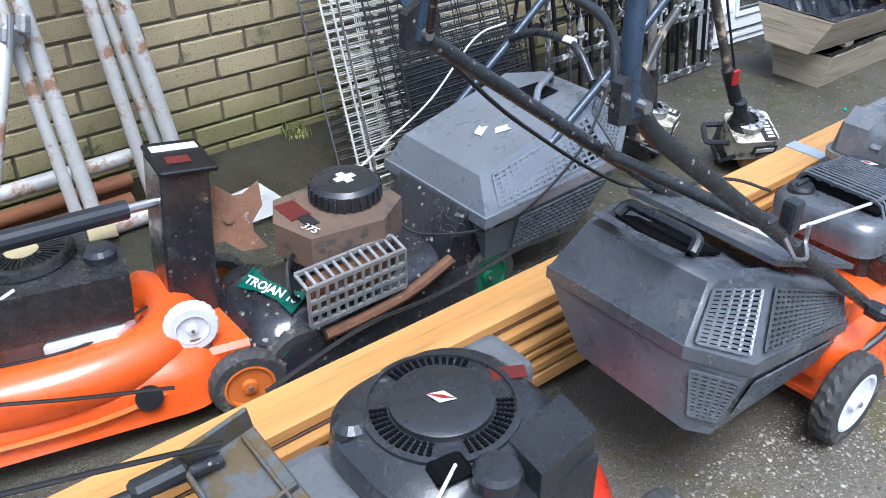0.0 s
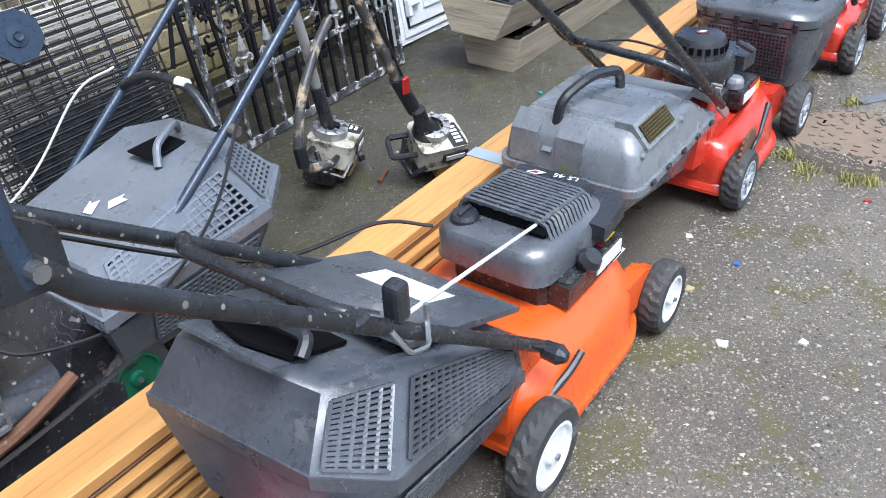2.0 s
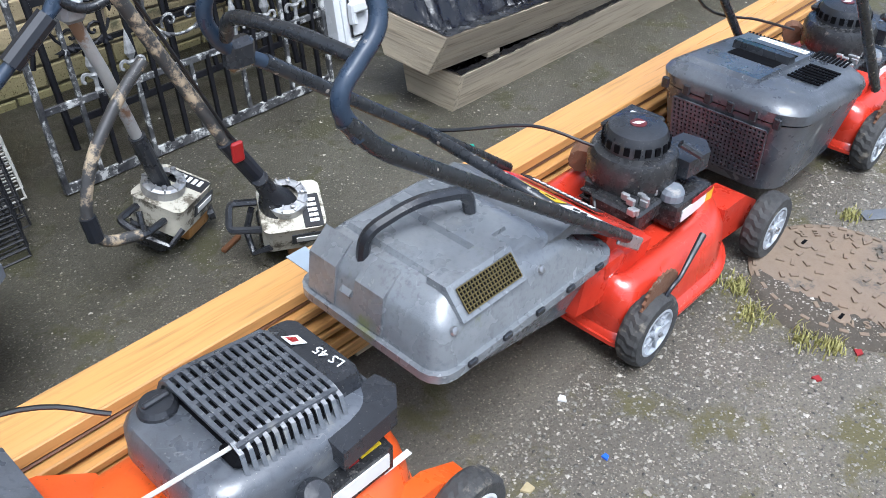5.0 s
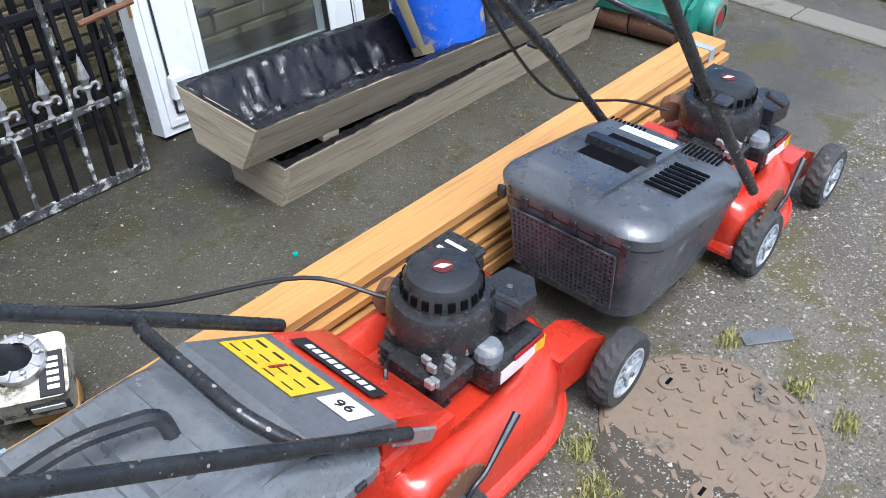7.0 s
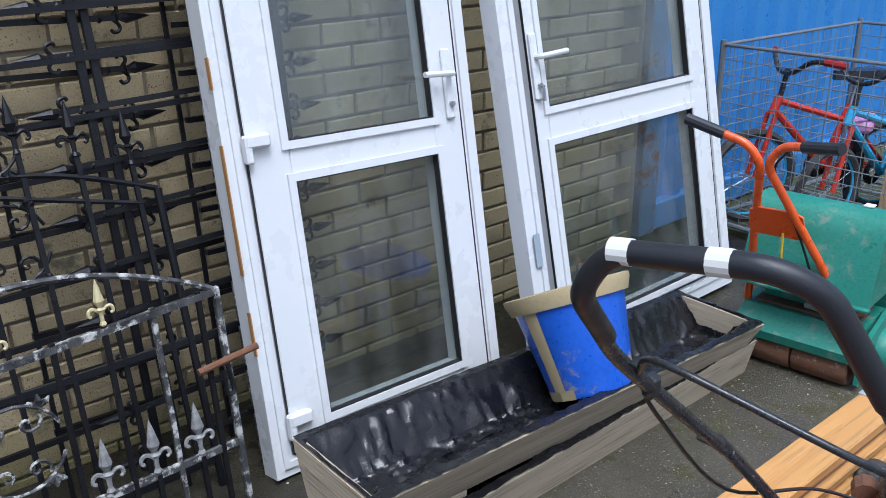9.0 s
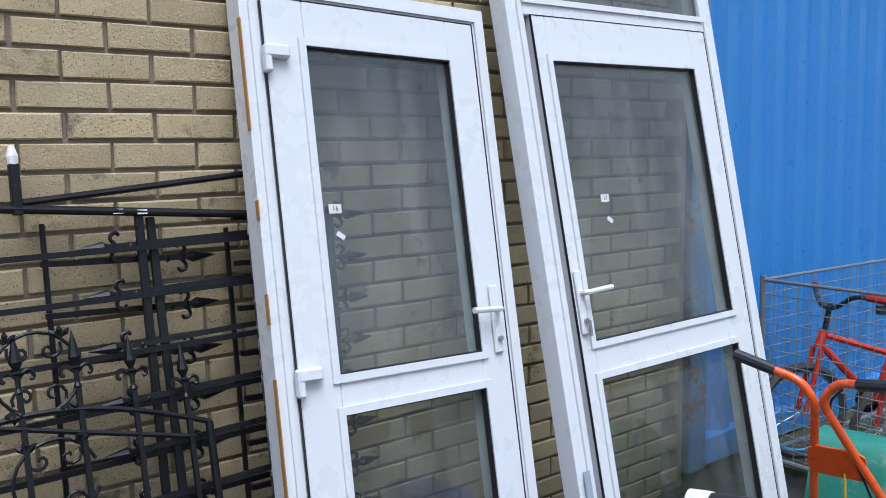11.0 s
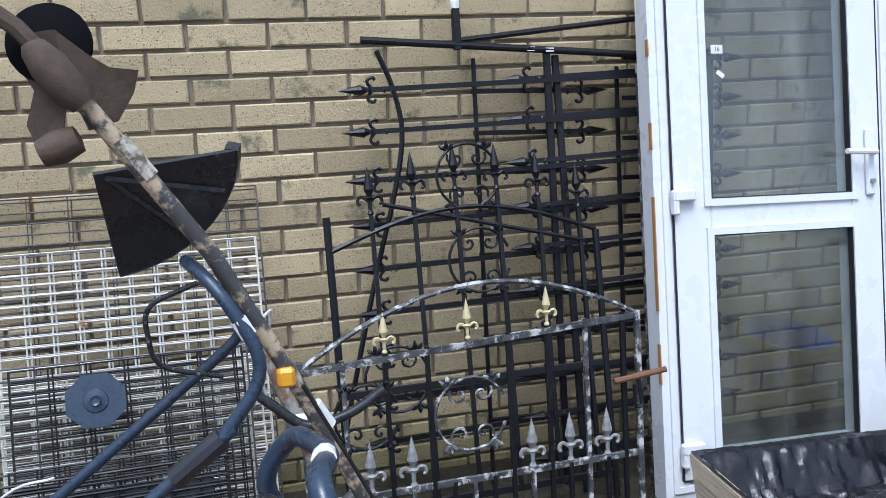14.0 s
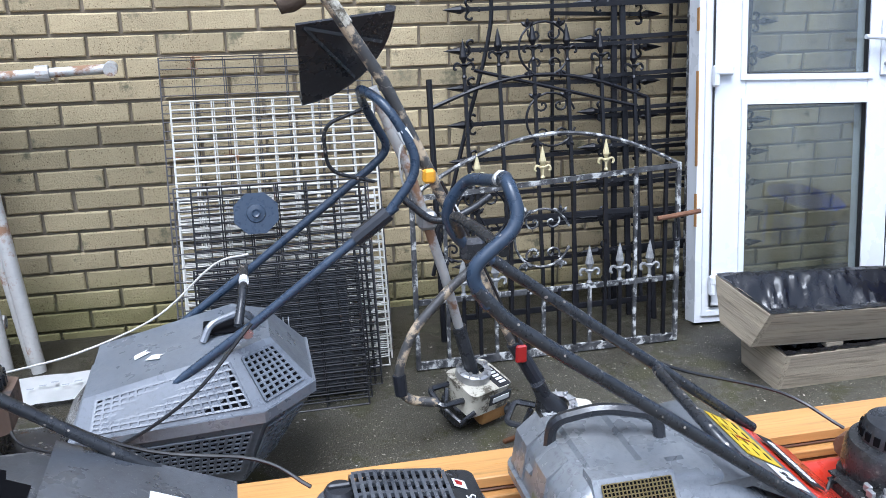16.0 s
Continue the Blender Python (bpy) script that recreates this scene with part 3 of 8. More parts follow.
# ---- shipping container beyond the wall ----
box_c = thing("shipping_container", pose(4.3, 0.06, 0), "blue corrugated steel shipping container with rusty patches", "container")
bm = bmesh.new()
line, x = [], 0.06
while x < 5.9:
    line += [(x, 0.0), (x + 0.07, 0.0), (x + 0.10, 0.036), (x + 0.17, 0.036)]
    x += 0.20
pts = line + [(x, 0.0), (x, 0.08), (0.06, 0.08)]
prism(bm, pts, 0.16, 2.5, "z")
part("side_panel", bm, M_BLUE, box_c, "corrugated blue side")
for xx in (0.0, 6.0):
    part("corner_post", boxb((xx + 0.03, 0.03, 1.33), (0.12, 0.14, 2.6), 0.008), M_RUSTBLUE if xx < 1 else M_BLUE, box_c, "rust-streaked corner post")
for z in (0.1, 2.55):
    part("rail", boxb((3.0, 0.03, z), (5.9, 0.11, 0.13), 0.006), M_BLUE, box_c)
part("body", boxb((3.0, 1.25, 1.33), (6.0, 2.2, 2.5)), M_BLUE, box_c)


# ---- lawnmowers: shared pieces ----
M_TYRE = surface("worn_tyre", (0.024, 0.024, 0.025), 0.8, second=(0.055, 0.053, 0.05), scale=14, bump=0.3, dirt=(0.14, 0.125, 0.10), dirt_amount=0.3, dirt_scale=18)
M_WHITEPL = surface("white_plastic", (0.70, 0.71, 0.72), 0.4, second=(0.6, 0.6, 0.6), bump=0.03, dirt=(0.3, 0.27, 0.22), dirt_amount=0.1)
M_GREYHUB = surface("grey_hub", (0.36, 0.38, 0.41), 0.4, second=(0.3, 0.32, 0.34), dirt=(0.2, 0.17, 0.13), dirt_amount=0.2)
M_ORANGEPL = surface("orange_plastic", (0.66, 0.17, 0.03), 0.4, dirt=(0.3, 0.14, 0.06), dirt_amount=0.2)
M_GREENPL = surface("green_plastic", (0.012, 0.12, 0.06), 0.4, dirt=(0.1, 0.12, 0.08), dirt_amount=0.2)
M_HANDLE = surface("chipped_black_tube", (0.009, 0.010, 0.012), 0.3, speck=(0.3, 0.26, 0.22), speck_scale=75, speck_size=0.2, second=(0.03, 0.032, 0.036), scale=20, bump=0.1, dirt=(0.3, 0.27, 0.23), dirt_amount=0.07, dirt_scale=60)
M_HANDLE_BLUE = surface("dark_blue_tube", (0.016, 0.03, 0.055), 0.33, second=(0.03, 0.045, 0.07), scale=20, bump=0.1, dirt=(0.28, 0.26, 0.24), dirt_amount=0.06, dirt_scale=50)
M_FOAM = surface("black_foam_grip", (0.016, 0.018, 0.024), 0.42, bump=0.1, bscale=300)
# near-black that paints the shade of holes and slots; also colours the cutting disc
M_SHADE_BLACK = surface("shade_and_disc_black", (0.005, 0.005, 0.006), 0.9, bump=0, spec=0.05)
M_ENGINE = surface("greasy_black_engine", (0.010, 0.010, 0.011), 0.27, spec=0.45, scuff=(0.05, 0.05, 0.048), speck=(0.16, 0.15, 0.13), speck_scale=160, speck_size=0.2, second=(0.035, 0.035, 0.036), scale=18, bump=0.25, dirt=(0.16, 0.14, 0.12), dirt_amount=0.14, dirt_scale=22)
M_RUST = surface("rusty_steel", (0.17, 0.075, 0.035), 0.85, second=(0.09, 0.045, 0.028), scale=25, bump=0.6, bscale=90, dirt=(0.24, 0.2, 0.17), dirt_amount=0.2, dirt_scale=30)
M_ALU = surface("dull_aluminium", (0.45, 0.45, 0.45), 0.42, metal=0.7, second=(0.3, 0.3, 0.3), scale=20, bump=0.3, dirt=(0.12, 0.1, 0.08), dirt_amount=0.25, dirt_scale=25)
M_YELLOW = surface("yellow_sticker", (0.72, 0.50, 0.02), 0.35, bump=0.02, grain=0.02, dirt=(0.3, 0.22, 0.08), dirt_amount=0.08)
M_CABLE = surface("black_cable", (0.01, 0.01, 0.011), 0.45, bump=0)
M_ROPE = surface("pale_rope", (0.62, 0.60, 0.55), 0.8, bump=0.4, bscale=500)
M_STICKER = surface("red_sticker", (0.3, 0.015, 0.015), 0.35, bump=0, grain=0.02)
M_MAROON = surface("faded_maroon_sticker", (0.11, 0.014, 0.014), 0.4, bump=0, grain=0.05, dirt=(0.16, 0.13, 0.11), dirt_amount=0.15, dirt_scale=40)
M_BRASS = surface("brass_mesh", (0.2, 0.15, 0.06), 0.4, metal=0.7, bump=0)
M_CAPGREY = surface("dirty_blue_grey_plastic", (0.13, 0.15, 0.18), 0.5, second=(0.2, 0.21, 0.22), scale=30, bump=0.2, dirt=(0.3, 0.29, 0.27), dirt_amount=0.3, dirt_scale=30)
M_WETBAG = surface("algae_grey_plastic", (0.095, 0.103, 0.115), 0.28, spec=1.0, scuff=(0.26, 0.27, 0.27), scuff_scale=16, speck=(0.2, 0.2, 0.19), speck_scale=130, speck_size=0.14, second=(0.19, 0.20, 0.21), scale=4, amount=0.2, bump=0.12, bscale=300, dirt=(0.11, 0.12, 0.045), dirt_amount=0.16, dirt_scale=4.5)


def wheel(parent, c, r, w, hub, spokes=0, side=-1, tyre=None):
    """A ribbed tyre on a plastic rim; side: the way the hub face looks along y."""
    m = pose(*c, 90, 0, 0) if side < 0 else pose(*c, -90, 0, 0)
    bm = bmesh.new()
    seg, ri = 44, r * 0.66
    prof = [(ri, -w / 2), (r * 0.9, -w / 2), (r * 0.975, -w * 0.36), (r, -w * 0.12), (r, w * 0.12), (r * 0.975, w * 0.36), (r * 0.9, w / 2), (ri, w / 2)]
    rings = []
    for i, (q, z) in enumerate(prof):
        ring = []
        for k in range(seg):
            lug = 0.968 if 2 <= i <= 5 and (k + (i > 3)) % 2 else 1.0
            a = 2 * math.pi * k / seg
            ring.append(m @ Vector((q * lug * math.cos(a), q * lug * math.sin(a), z)))
        rings.append(ring)
    loft(bm, rings, caps=False)
    wh = part("wheel", bm, tyre or M_TYRE, parent, "worn ribbed tyre")
    f = w / 2
    rim = latheb([(0.0, -f * 0.6), (ri, -f * 0.6), (ri, f * 0.98), (ri * 0.9, f * 1.02), (ri * 0.84, f * 0.7), (ri * 0.3, f * 0.62), (ri * 0.27, f * 1.1), (ri * 0.12, f * 1.15), (0, f * 1.1)], m, 28)
    if spokes:
        for k in range(spokes):
            a = 2 * math.pi * k / spokes
            box(rim, (ri * 0.58 * math.cos(a), ri * 0.58 * math.sin(a), f * 0.78), (ri * 0.14, ri * 0.14, f * 0.3), 0, m @ pose(0, 0, 0))
            box(rim, (ri * 0.6, 0, f * 0.8), (ri * 0.55, ri * 0.09, f * 0.25), 0, m @ pose(0, 0, 0, 0, 0, 360 * k / spokes))
    part("rim", rim, hub, wh, smooth=True)
    part("axle_cap", latheb([(0, f), (ri * 0.1, f), (ri * 0.1, f * 1.35), (0, f * 1.4)], m, 10), M_STEEL, wh)
    return wh


def grille(parent, name, quad, nu, nv, bar, mat, raise_=0.002, thick=0.004):
    """Bars over a flat near-black sheet, painted as shade, on a four-sided patch (corners in order)."""
    p = [Vector(q) for q in quad]
    n = (p[1] - p[0]).cross(p[3] - p[0]).normalized()

    def at(u, v):
        return (p[0] * (1 - u) + p[1] * u) * (1 - v) + (p[3] * (1 - u) + p[2] * u) * v
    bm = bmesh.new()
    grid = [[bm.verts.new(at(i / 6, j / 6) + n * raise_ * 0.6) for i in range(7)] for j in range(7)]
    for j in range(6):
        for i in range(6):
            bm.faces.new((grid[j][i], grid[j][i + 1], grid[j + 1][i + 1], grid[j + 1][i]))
    shade_sheet = part(name + "_recess", bm, M_SHADE_BLACK, parent, "near-black sheet painted as the shade behind the grille")
    bm = bmesh.new()

    def strip(a, b, half):
        d = (b - a).normalized()
        s = n.cross(d) * half
        loft(bm, [[q + n * raise_ for q in (a - s, b - s, b + s, a + s)], [q + n * (raise_ + thick) for q in (a - s * 0.8, b - s * 0.8, b + s * 0.8, a + s * 0.8)]])
    for i in range(nu + 1):
        strip(at(i / nu, 0), at(i / nu, 1), bar)
    for j in range(nv + 1):
        strip(at(0, j / nv), at(1, j / nv), bar * 0.9)
    part(name, bm, mat, parent)
    return shade_sheet


def outline(x0, x1, y0, y1, z, rear, front, n=5):
    """A deck outline: small corner radius at the rear (x0), large at the front (x1)."""
    out = []
    for cx, cy, a0, r in ((x1 - front, y1 - front, 0, front), (x0 + rear, y1 - rear, 90, rear), (x0 + rear, y0 + rear, 180, rear), (x1 - front, y0 + front, 270, front)):
        for k in range(n + 1):
            a = radians(a0 + 90 * k / n)
            out.append(Vector((cx + r * math.cos(a), cy + r * math.sin(a), z)))
    return out


def deck(parent, x0, x1, y0, y1, z0, z1, mat, label=""):
    h = z1 - z0
    rows = [(z0, -0.01), (z0 + 0.012, 0.0), (z0 + 0.4 * h, 0.002), (z0 + 0.58 * h, 0.009), (z0 + 0.74 * h, 0.024), (z0 + 0.87 * h, 0.048), (z0 + 0.96 * h, 0.08), (z1, 0.12)]
    rings = [outline(x0 + i * 0.5, x1 - i, y0 + i, y1 - i, z, 0.06 - i * 0.2, (y1 - y0) * 0.49 - i, 9) for z, i in rows]
    bm = loft(bmesh.new(), rings)
    return part("deck", bm, mat, parent, label, smooth=True)


def handle_loop(parent, line, r, mat, name="handle", bend=0.06, label=""):
    return part(name, tube(bmesh.new(), bent(line, bend, 6), r, 10), mat, parent, label, smooth=True)


def cable(parent, line, r=0.0035, mat=None, name="cable"):
    return part(name, tube(bmesh.new(), smooth_line(line, 6), r, 6), mat or M_CABLE, parent, smooth=True)


def round_engine(parent, c, top, s=1.0):
    """A small upright petrol engine with a round recoil cowl, a side air box and a tank."""
    x, y = c
    z = top - 0.285 * s
    eng = part("engine_block", boxb((x - 0.01, y, z + 0.07), (0.22 * s, 0.20 * s, 0.15), 0.012), M_ENGINE, parent, "greasy black engine block")
    fins = bmesh.new()
    for k in range(6):
        box(fins, (x - 0.125 * s, y - 0.01, z + 0.03 + 0.018 * k), (0.035, 0.15, 0.005))
    pieces("cooling_fin", fins, M_ENGINE, eng)
    m = pose(x, y + 0.01, z + 0.13) @ Matrix.Diagonal((1, 1, 0.88, 1))
    part("cowl", latheb([(0.128, 0.0), (0.134, 0.02), (0.132, 0.075), (0.122, 0.092), (0.10, 0.098), (0.0, 0.098)], m @ Matrix.Diagonal((s, s, 1, 1)), 36), M_ENGINE, parent, "round black engine cowl", smooth=True)
    rec = latheb([(0.086, 0.096), (0.098, 0.098), (0.094, 0.13), (0.084, 0.148), (0.06, 0.156), (0.0, 0.157)], m @ Matrix.Diagonal((s, s, 1, 1)), 36)
    recoil = part("recoil_cover", rec, M_BLACK, parent, "black recoil starter cover", smooth=True)
    slots = bmesh.new()
    for k in range(20):
        a = 2 * math.pi * k / 20
        box(slots, (0.0955 * s, 0, 0.117), (0.006, 0.013, 0.022), 0, m @ pose(0, 0, 0, 0, 0, 18 * k))
    pieces("vent_slot", slots, M_SHADE_BLACK, recoil)
    part("badge", latheb([(0, 0.1572), (0.024 * s, 0.1572), (0.024 * s, 0.1585), (0, 0.1585)], m, 28), M_MAROON, recoil, "dark red round badge")
    diamond = prismb([(-0.016, 0), (0, -0.007), (0.016, 0), (0, 0.007)], 0.1587, 0.1592, "z", m @ pose(0, 0, 0, 0, 0, -35))
    part("badge_mark", diamond, M_LABEL, recoil)
    grip = tubeb([m @ Vector((0.02, -0.10, 0.135)), m @ Vector((0.055, -0.135, 0.10))], 0.009, 8)
    part("starter_grip", grip, M_BLACK, recoil)
    panel = boxb((0.1 * s, 0.075 * s, 0.098), (0.13, 0.1, 0.02), 0.006, m)
    pn = part("top_panel", panel, M_ENGINE, parent)
    bars = bmesh.new()
    for k in range(2):
        box(bars, (0.105 * s + 0.024 * k, 0.075 * s, 0.1085), (0.009, 0.05, 0.001), 0, m)
    pieces("lettering_bar", bars, M_LABEL, pn)
    part("badge_strip", boxb((0.085 * s, 0.075 * s, 0.1083), (0.012, 0.07, 0.001), 0, m), M_MAROON, pn, "dark red strip on the panel")
    ab = prismb([(0.05, -0.155), (0.15, -0.165), (0.20, -0.12), (0.19, -0.05), (0.10, -0.035), (0.05, -0.07)], 0.03, 0.08, "z", m @ Matrix.Diagonal((s, s, 1, 1)))
    air = part("air_box", bevelled(ab, 0.008, 2), M_BLACK, parent, "black air filter cover")
    part("air_box_screw", latheb([(0, 0.08), (0.006, 0.08), (0.006, 0.084), (0, 0.084)], m @ pose(0.13 * s, -0.1 * s, 0), 10), M_STEEL, air)
    tk = boxb((0.065 * s, -0.135 * s, -0.045), (0.2 * s, 0.11 * s, 0.075), 0.014, m, 2)
    tank = part("fuel_tank", tk, M_ENGINE, parent, "black fuel tank with stickers")
    part("fuel_cap", latheb([(0, -0.008), (0.028, -0.008), (0.028, 0.012), (0.022, 0.024), (0, 0.026)], m @ pose(0.0, -0.145 * s, 0), 14), M_CAPGREY, tank, "dirty blue-grey fuel cap")
    st = boxb((0.07 * s, -0.1915 * s, -0.045), (0.12, 0.002, 0.035), 0, m)
    part("sticker", st, M_LABEL, tank, "white and red warning sticker")
    part("sticker", boxb((0.145 * s, -0.192 * s, -0.04), (0.03, 0.002, 0.035), 0, m), M_YELLOW, tank, "yellow warning sticker")
    part("sticker", boxb((0.10 * s, -0.192 * s, -0.02), (0.09, 0.0025, 0.012), 0, m), M_STICKER, tank)
    car = boxb((-0.105 * s, -0.06 * s, -0.02), (0.1, 0.13, 0.05), 0.006, m)
    cb = part("bracket", car, M_ENGINE, parent)
    bits = bmesh.new()
    for k in range(9):
        rr = random.Random(k + 3)
        box(bits, (-0.14 + 0.012 * k, -0.07 + rr.uniform(-0.05, 0.03), 0.012 + rr.uniform(0, 0.01)), (0.01, 0.02, 0.02), 0.002, m @ pose(0, 0, 0, 0, 0, rr.uniform(-5, 5)))
    pieces("linkage", bits, M_ALU, cb)
    part("plug_lead", tubeb(smooth_line([m @ Vector(q) for q in ((-0.12, 0.02, -0.02), (-0.17, -0.02, 0.02), (-0.19, -0.05, -0.04), (-0.14, -0.08, -0.05))]), 0.004, 6), M_CABLE, cb)


# ---- orange mower with the black hexagonal bag ----
def mower_orange():
    th = thing("lawnmower", ident(), "orange petrol lawnmower with a scuffed black hexagonal grass box", "lawnmower", "row of lawnmowers")
    deck(th, 0.36, 0.945, -2.05, -1.61, 0.068, 0.24, M_ORANGE, "bright orange steel deck")
    part("deck_rear", bevelled(prismb([(0.345, 0.12), (0.48, 0.12), (0.52, 0.21), (0.44, 0.275), (0.36, 0.30)], -2.0, -1.64, "y"), 0.035, 3), M_ORANGE, th, smooth=True)
    rimbm = loft(bmesh.new(), [outline(0.35, 0.957, -2.062, -1.598, z, 0.06, 0.225, 9) for z in (0.062, 0.076)])
    part("deck_lip", rimbm, M_ORANGE, th, smooth=True)
    for x, r, y0 in ((0.365, 0.104, -2.064), (0.94, 0.086, -2.05)):
        for y, sd in ((y0, -1), (-1.61, 1)):
            wheel(th, (x, y, r), r, 0.052, M_WHITEPL, 0, sd)
    part("front_arm", bevelled(prismb([(0.80, 0.10), (0.97, 0.085), (0.98, 0.13), (0.90, 0.175), (0.80, 0.18)], -2.025, -1.985, "y"), 0.012, 2), M_ORANGE, th, smooth=True)
    part("wheel_arm", tubeb(bent([(0.365, -2.03, 0.104), (0.39, -2.035, 0.15), (0.44, -2.035, 0.165)], 0.02), 0.009, 8), M_ALU, th, "bare steel wheel arm")
    part("height_lever", tubeb(bent([(0.44, -2.035, 0.165), (0.50, -2.045, 0.185), (0.545, -2.045, 0.20)], 0.02), 0.0085, 8), M_BLACK, th, "black height lever")
    # engine under a slatted cowl that dips towards the front
    x0, x1, y0, y1 = 0.545, 0.885, -1.957, -1.69
    part("engine_block", boxb((0.70, -1.83, 0.265), (0.24, 0.22, 0.11), 0.015), M_ENGINE, th, "greasy black engine block")
    part("engine_plate", boxb((0.67, -1.84, 0.226), (0.27, 0.26, 0.012), 0.004), M_RUST, th, "rusty mounting plate")

    def dip(ring):
        return [Vector((v.x, v.y, v.z - 0.13 * max(0.0, v.x - 0.66))) for v in ring]
    rings = [rrect(x0, x1, y0, y1, z, r, 5) for z, r in ((0.302, 0.05), (0.312, 0.06), (0.352, 0.06))] + [rrect(x0 + 0.01, x1 - 0.01, y0 + 0.012, y1 - 0.012, 0.37, 0.055, 5), rrect(x0 + 0.03, x1 - 0.03, y0 + 0.03, y1 - 0.03, 0.377, 0.045, 5)]
    cowl = part("engine_cowl", loft(bmesh.new(), [dip(r) for r in rings]), M_DUSTY, th, "dusty black plastic engine cowl", smooth=True)
    gx0, gx1 = 0.625, 0.80
    # black core under the ribs paints the shade inside the cowl
    part("cowl_core", loft(bmesh.new(), [dip(rrect(gx0, gx1, y0 + 0.03, y1 - 0.025, 0.366, 0.03)), dip(rrect(gx0 + 0.01, gx1 - 0.008, y0 + 0.05, y1 - 0.04, 0.398, 0.03))]), M_SHADE_BLACK, cowl)
    ribs = bmesh.new()
    for k in range(13):
        xx = gx0 + (gx1 - gx0) * k / 12
        dz = -0.13 * max(0.0, xx - 0.66)
        line = [(xx - 0.005, y0 + 0.022, 0.366 + dz), (xx, y0 + 0.04, 0.398 + dz), (xx, y0 + 0.058, 0.406 + dz), (xx, y1 - 0.05, 0.408 + dz), (xx, y1 - 0.034, 0.398 + dz), (xx - 0.003, y1 - 0.02, 0.366 + dz)]
        tube(ribs, line, 0.0036, 4, square=True)
    for k in range(6):
        yy = y0 + 0.05 + (y1 - y0 - 0.09) * k / 5
        tube(ribs, [(gx0, yy, 0.403), (0.66, yy, 0.403), (gx1, yy, 0.385)], 0.0045, 4, square=True)
    part("cowl_rib", ribs, M_DUSTY, cowl, "slatted cooling grille")
    part("badge_panel", bevelled(loft(bmesh.new(), [dip(rrect(gx1 - 0.004, 0.868, y0 + 0.05, y1 - 0.03, 0.372, 0.02)), dip(rrect(gx1, 0.86, y0 + 0.058, y1 - 0.038, 0.404, 0.02))]), 0.004, 1), M_BLACK, cowl, "smooth black badge panel", smooth=True)
    top_m = Matrix.Translation((0.828, -1.815, 0.3845)) @ pose(0, 0, 0, 0, 7.4, 0)
    part("badge_mark", prismb([(-0.022, 0), (0, -0.013), (0.022, 0), (0, 0.013)], 0.0, 0.001, "z", top_m @ pose(-0.004, 0.035, 0, 0, 0, -60)), M_LABEL, cowl, "worn white diamond badge")
    part("badge_mark", prismb([(-0.015, 0), (0, -0.007), (0.008, 0), (0, 0.007)], 0.0011, 0.0016, "z", top_m @ pose(-0.004, 0.035, 0, 0, 0, -60)), M_STICKER, cowl)
    lettering("model_text", "LS 45", 0.026, top_m @ pose(0.012, -0.03, 0.0008, 0, 0, 98), M_LABEL, cowl)
    # black block painted as the shade of the rope opening
    part("rope_mouth", boxb((0.635, -1.90, 0.385), (0.05, 0.05, 0.02), 0.008, pose(0, 0, 0)), M_SHADE_BLACK, cowl)
    cap = part("fuel_cap", latheb([(0, 0), (0.03, 0), (0.03, 0.018), (0.025, 0.026), (0, 0.027)], pose(0.60, -1.745, 0.365), 20), M_BLACK, th, "ridged black fuel cap")
    part("cap_grip", boxb((0.60, -1.745, 0.395), (0.044, 0.01, 0.01), 0.003, None), M_BLACK, cap)
    part("cowl_lobe", bevelled(prismb([(0.745, -1.985), (0.86, -1.975), (0.892, -1.94), (0.885, -1.90), (0.75, -1.90)], 0.315, 0.352, "z"), 0.01, 2), M_BLACK, th, "black air filter cover", smooth=True)
    tank = part("side_tank", bevelled(prismb([(0.60, -1.985), (0.84, -1.985), (0.85, -1.90), (0.60, -1.90)], 0.24, 0.29, "z"), 0.012, 2), M_ENGINE, th, "black tank with stickers")
    part("sticker", boxb((0.775, -1.9865, 0.266), (0.11, 0.003, 0.03)), M_LABEL, tank, "silver data sticker")
    part("sticker", boxb((0.81, -1.955, 0.2915), (0.04, 0.03, 0.003)), M_YELLOW, tank, "yellow and red sticker")
    part("sticker", boxb((0.775, -1.955, 0.2915), (0.02, 0.03, 0.003)), M_STICKER, tank)
    part("knob", latheb([(0, 0), (0.024, 0), (0.027, 0.012), (0.02, 0.028), (0, 0.03)], pose(0.69, -1.975, 0.297, 35), 16), M_BLACK, tank)
    part("primer", boxb((0.635, -1.96, 0.285), (0.05, 0.04, 0.03), 0.008), M_ENGINE, tank)
    part("deck_lettering", boxb((0.86, -1.965, 0.213), (0.07, 0.012, 0.001), 0, pose(0, 0, 0)), M_LABEL, th, "white lettering bar on the deck")
    # grass box: slanted lid over a dished lower half
    def ring(pts):
        return [Vector(q) for q in pts]
    lo = ring([(-0.115, -1.75, 0.265), (-0.10, -1.99, 0.24), (-0.06, -2.02, 0.225), (0.33, -1.985, 0.15), (0.33, -1.68, 0.15), (-0.02, -1.69, 0.225)])
    md = ring([(-0.115, -1.655, 0.398), (-0.10, -1.962, 0.39), (-0.03, -2.055, 0.372), (0.365, -2.02, 0.255), (0.365, -1.645, 0.255), (0.0, -1.61, 0.36)])
    md2 = [q + Vector((0, 0, 0.02)) for q in md]
    hi = ring([(-0.076, -1.706, 0.525), (-0.045, -1.95, 0.51), (0.07, -1.995, 0.492), (0.39, -1.99, 0.325), (0.39, -1.66, 0.325), (0.06, -1.65, 0.492)])
    mid_ = sum(hi, Vector()) / 6
    hi2 = [mid_ + (q - mid_) * 0.88 + Vector((0, 0, 0.014)) for q in hi]
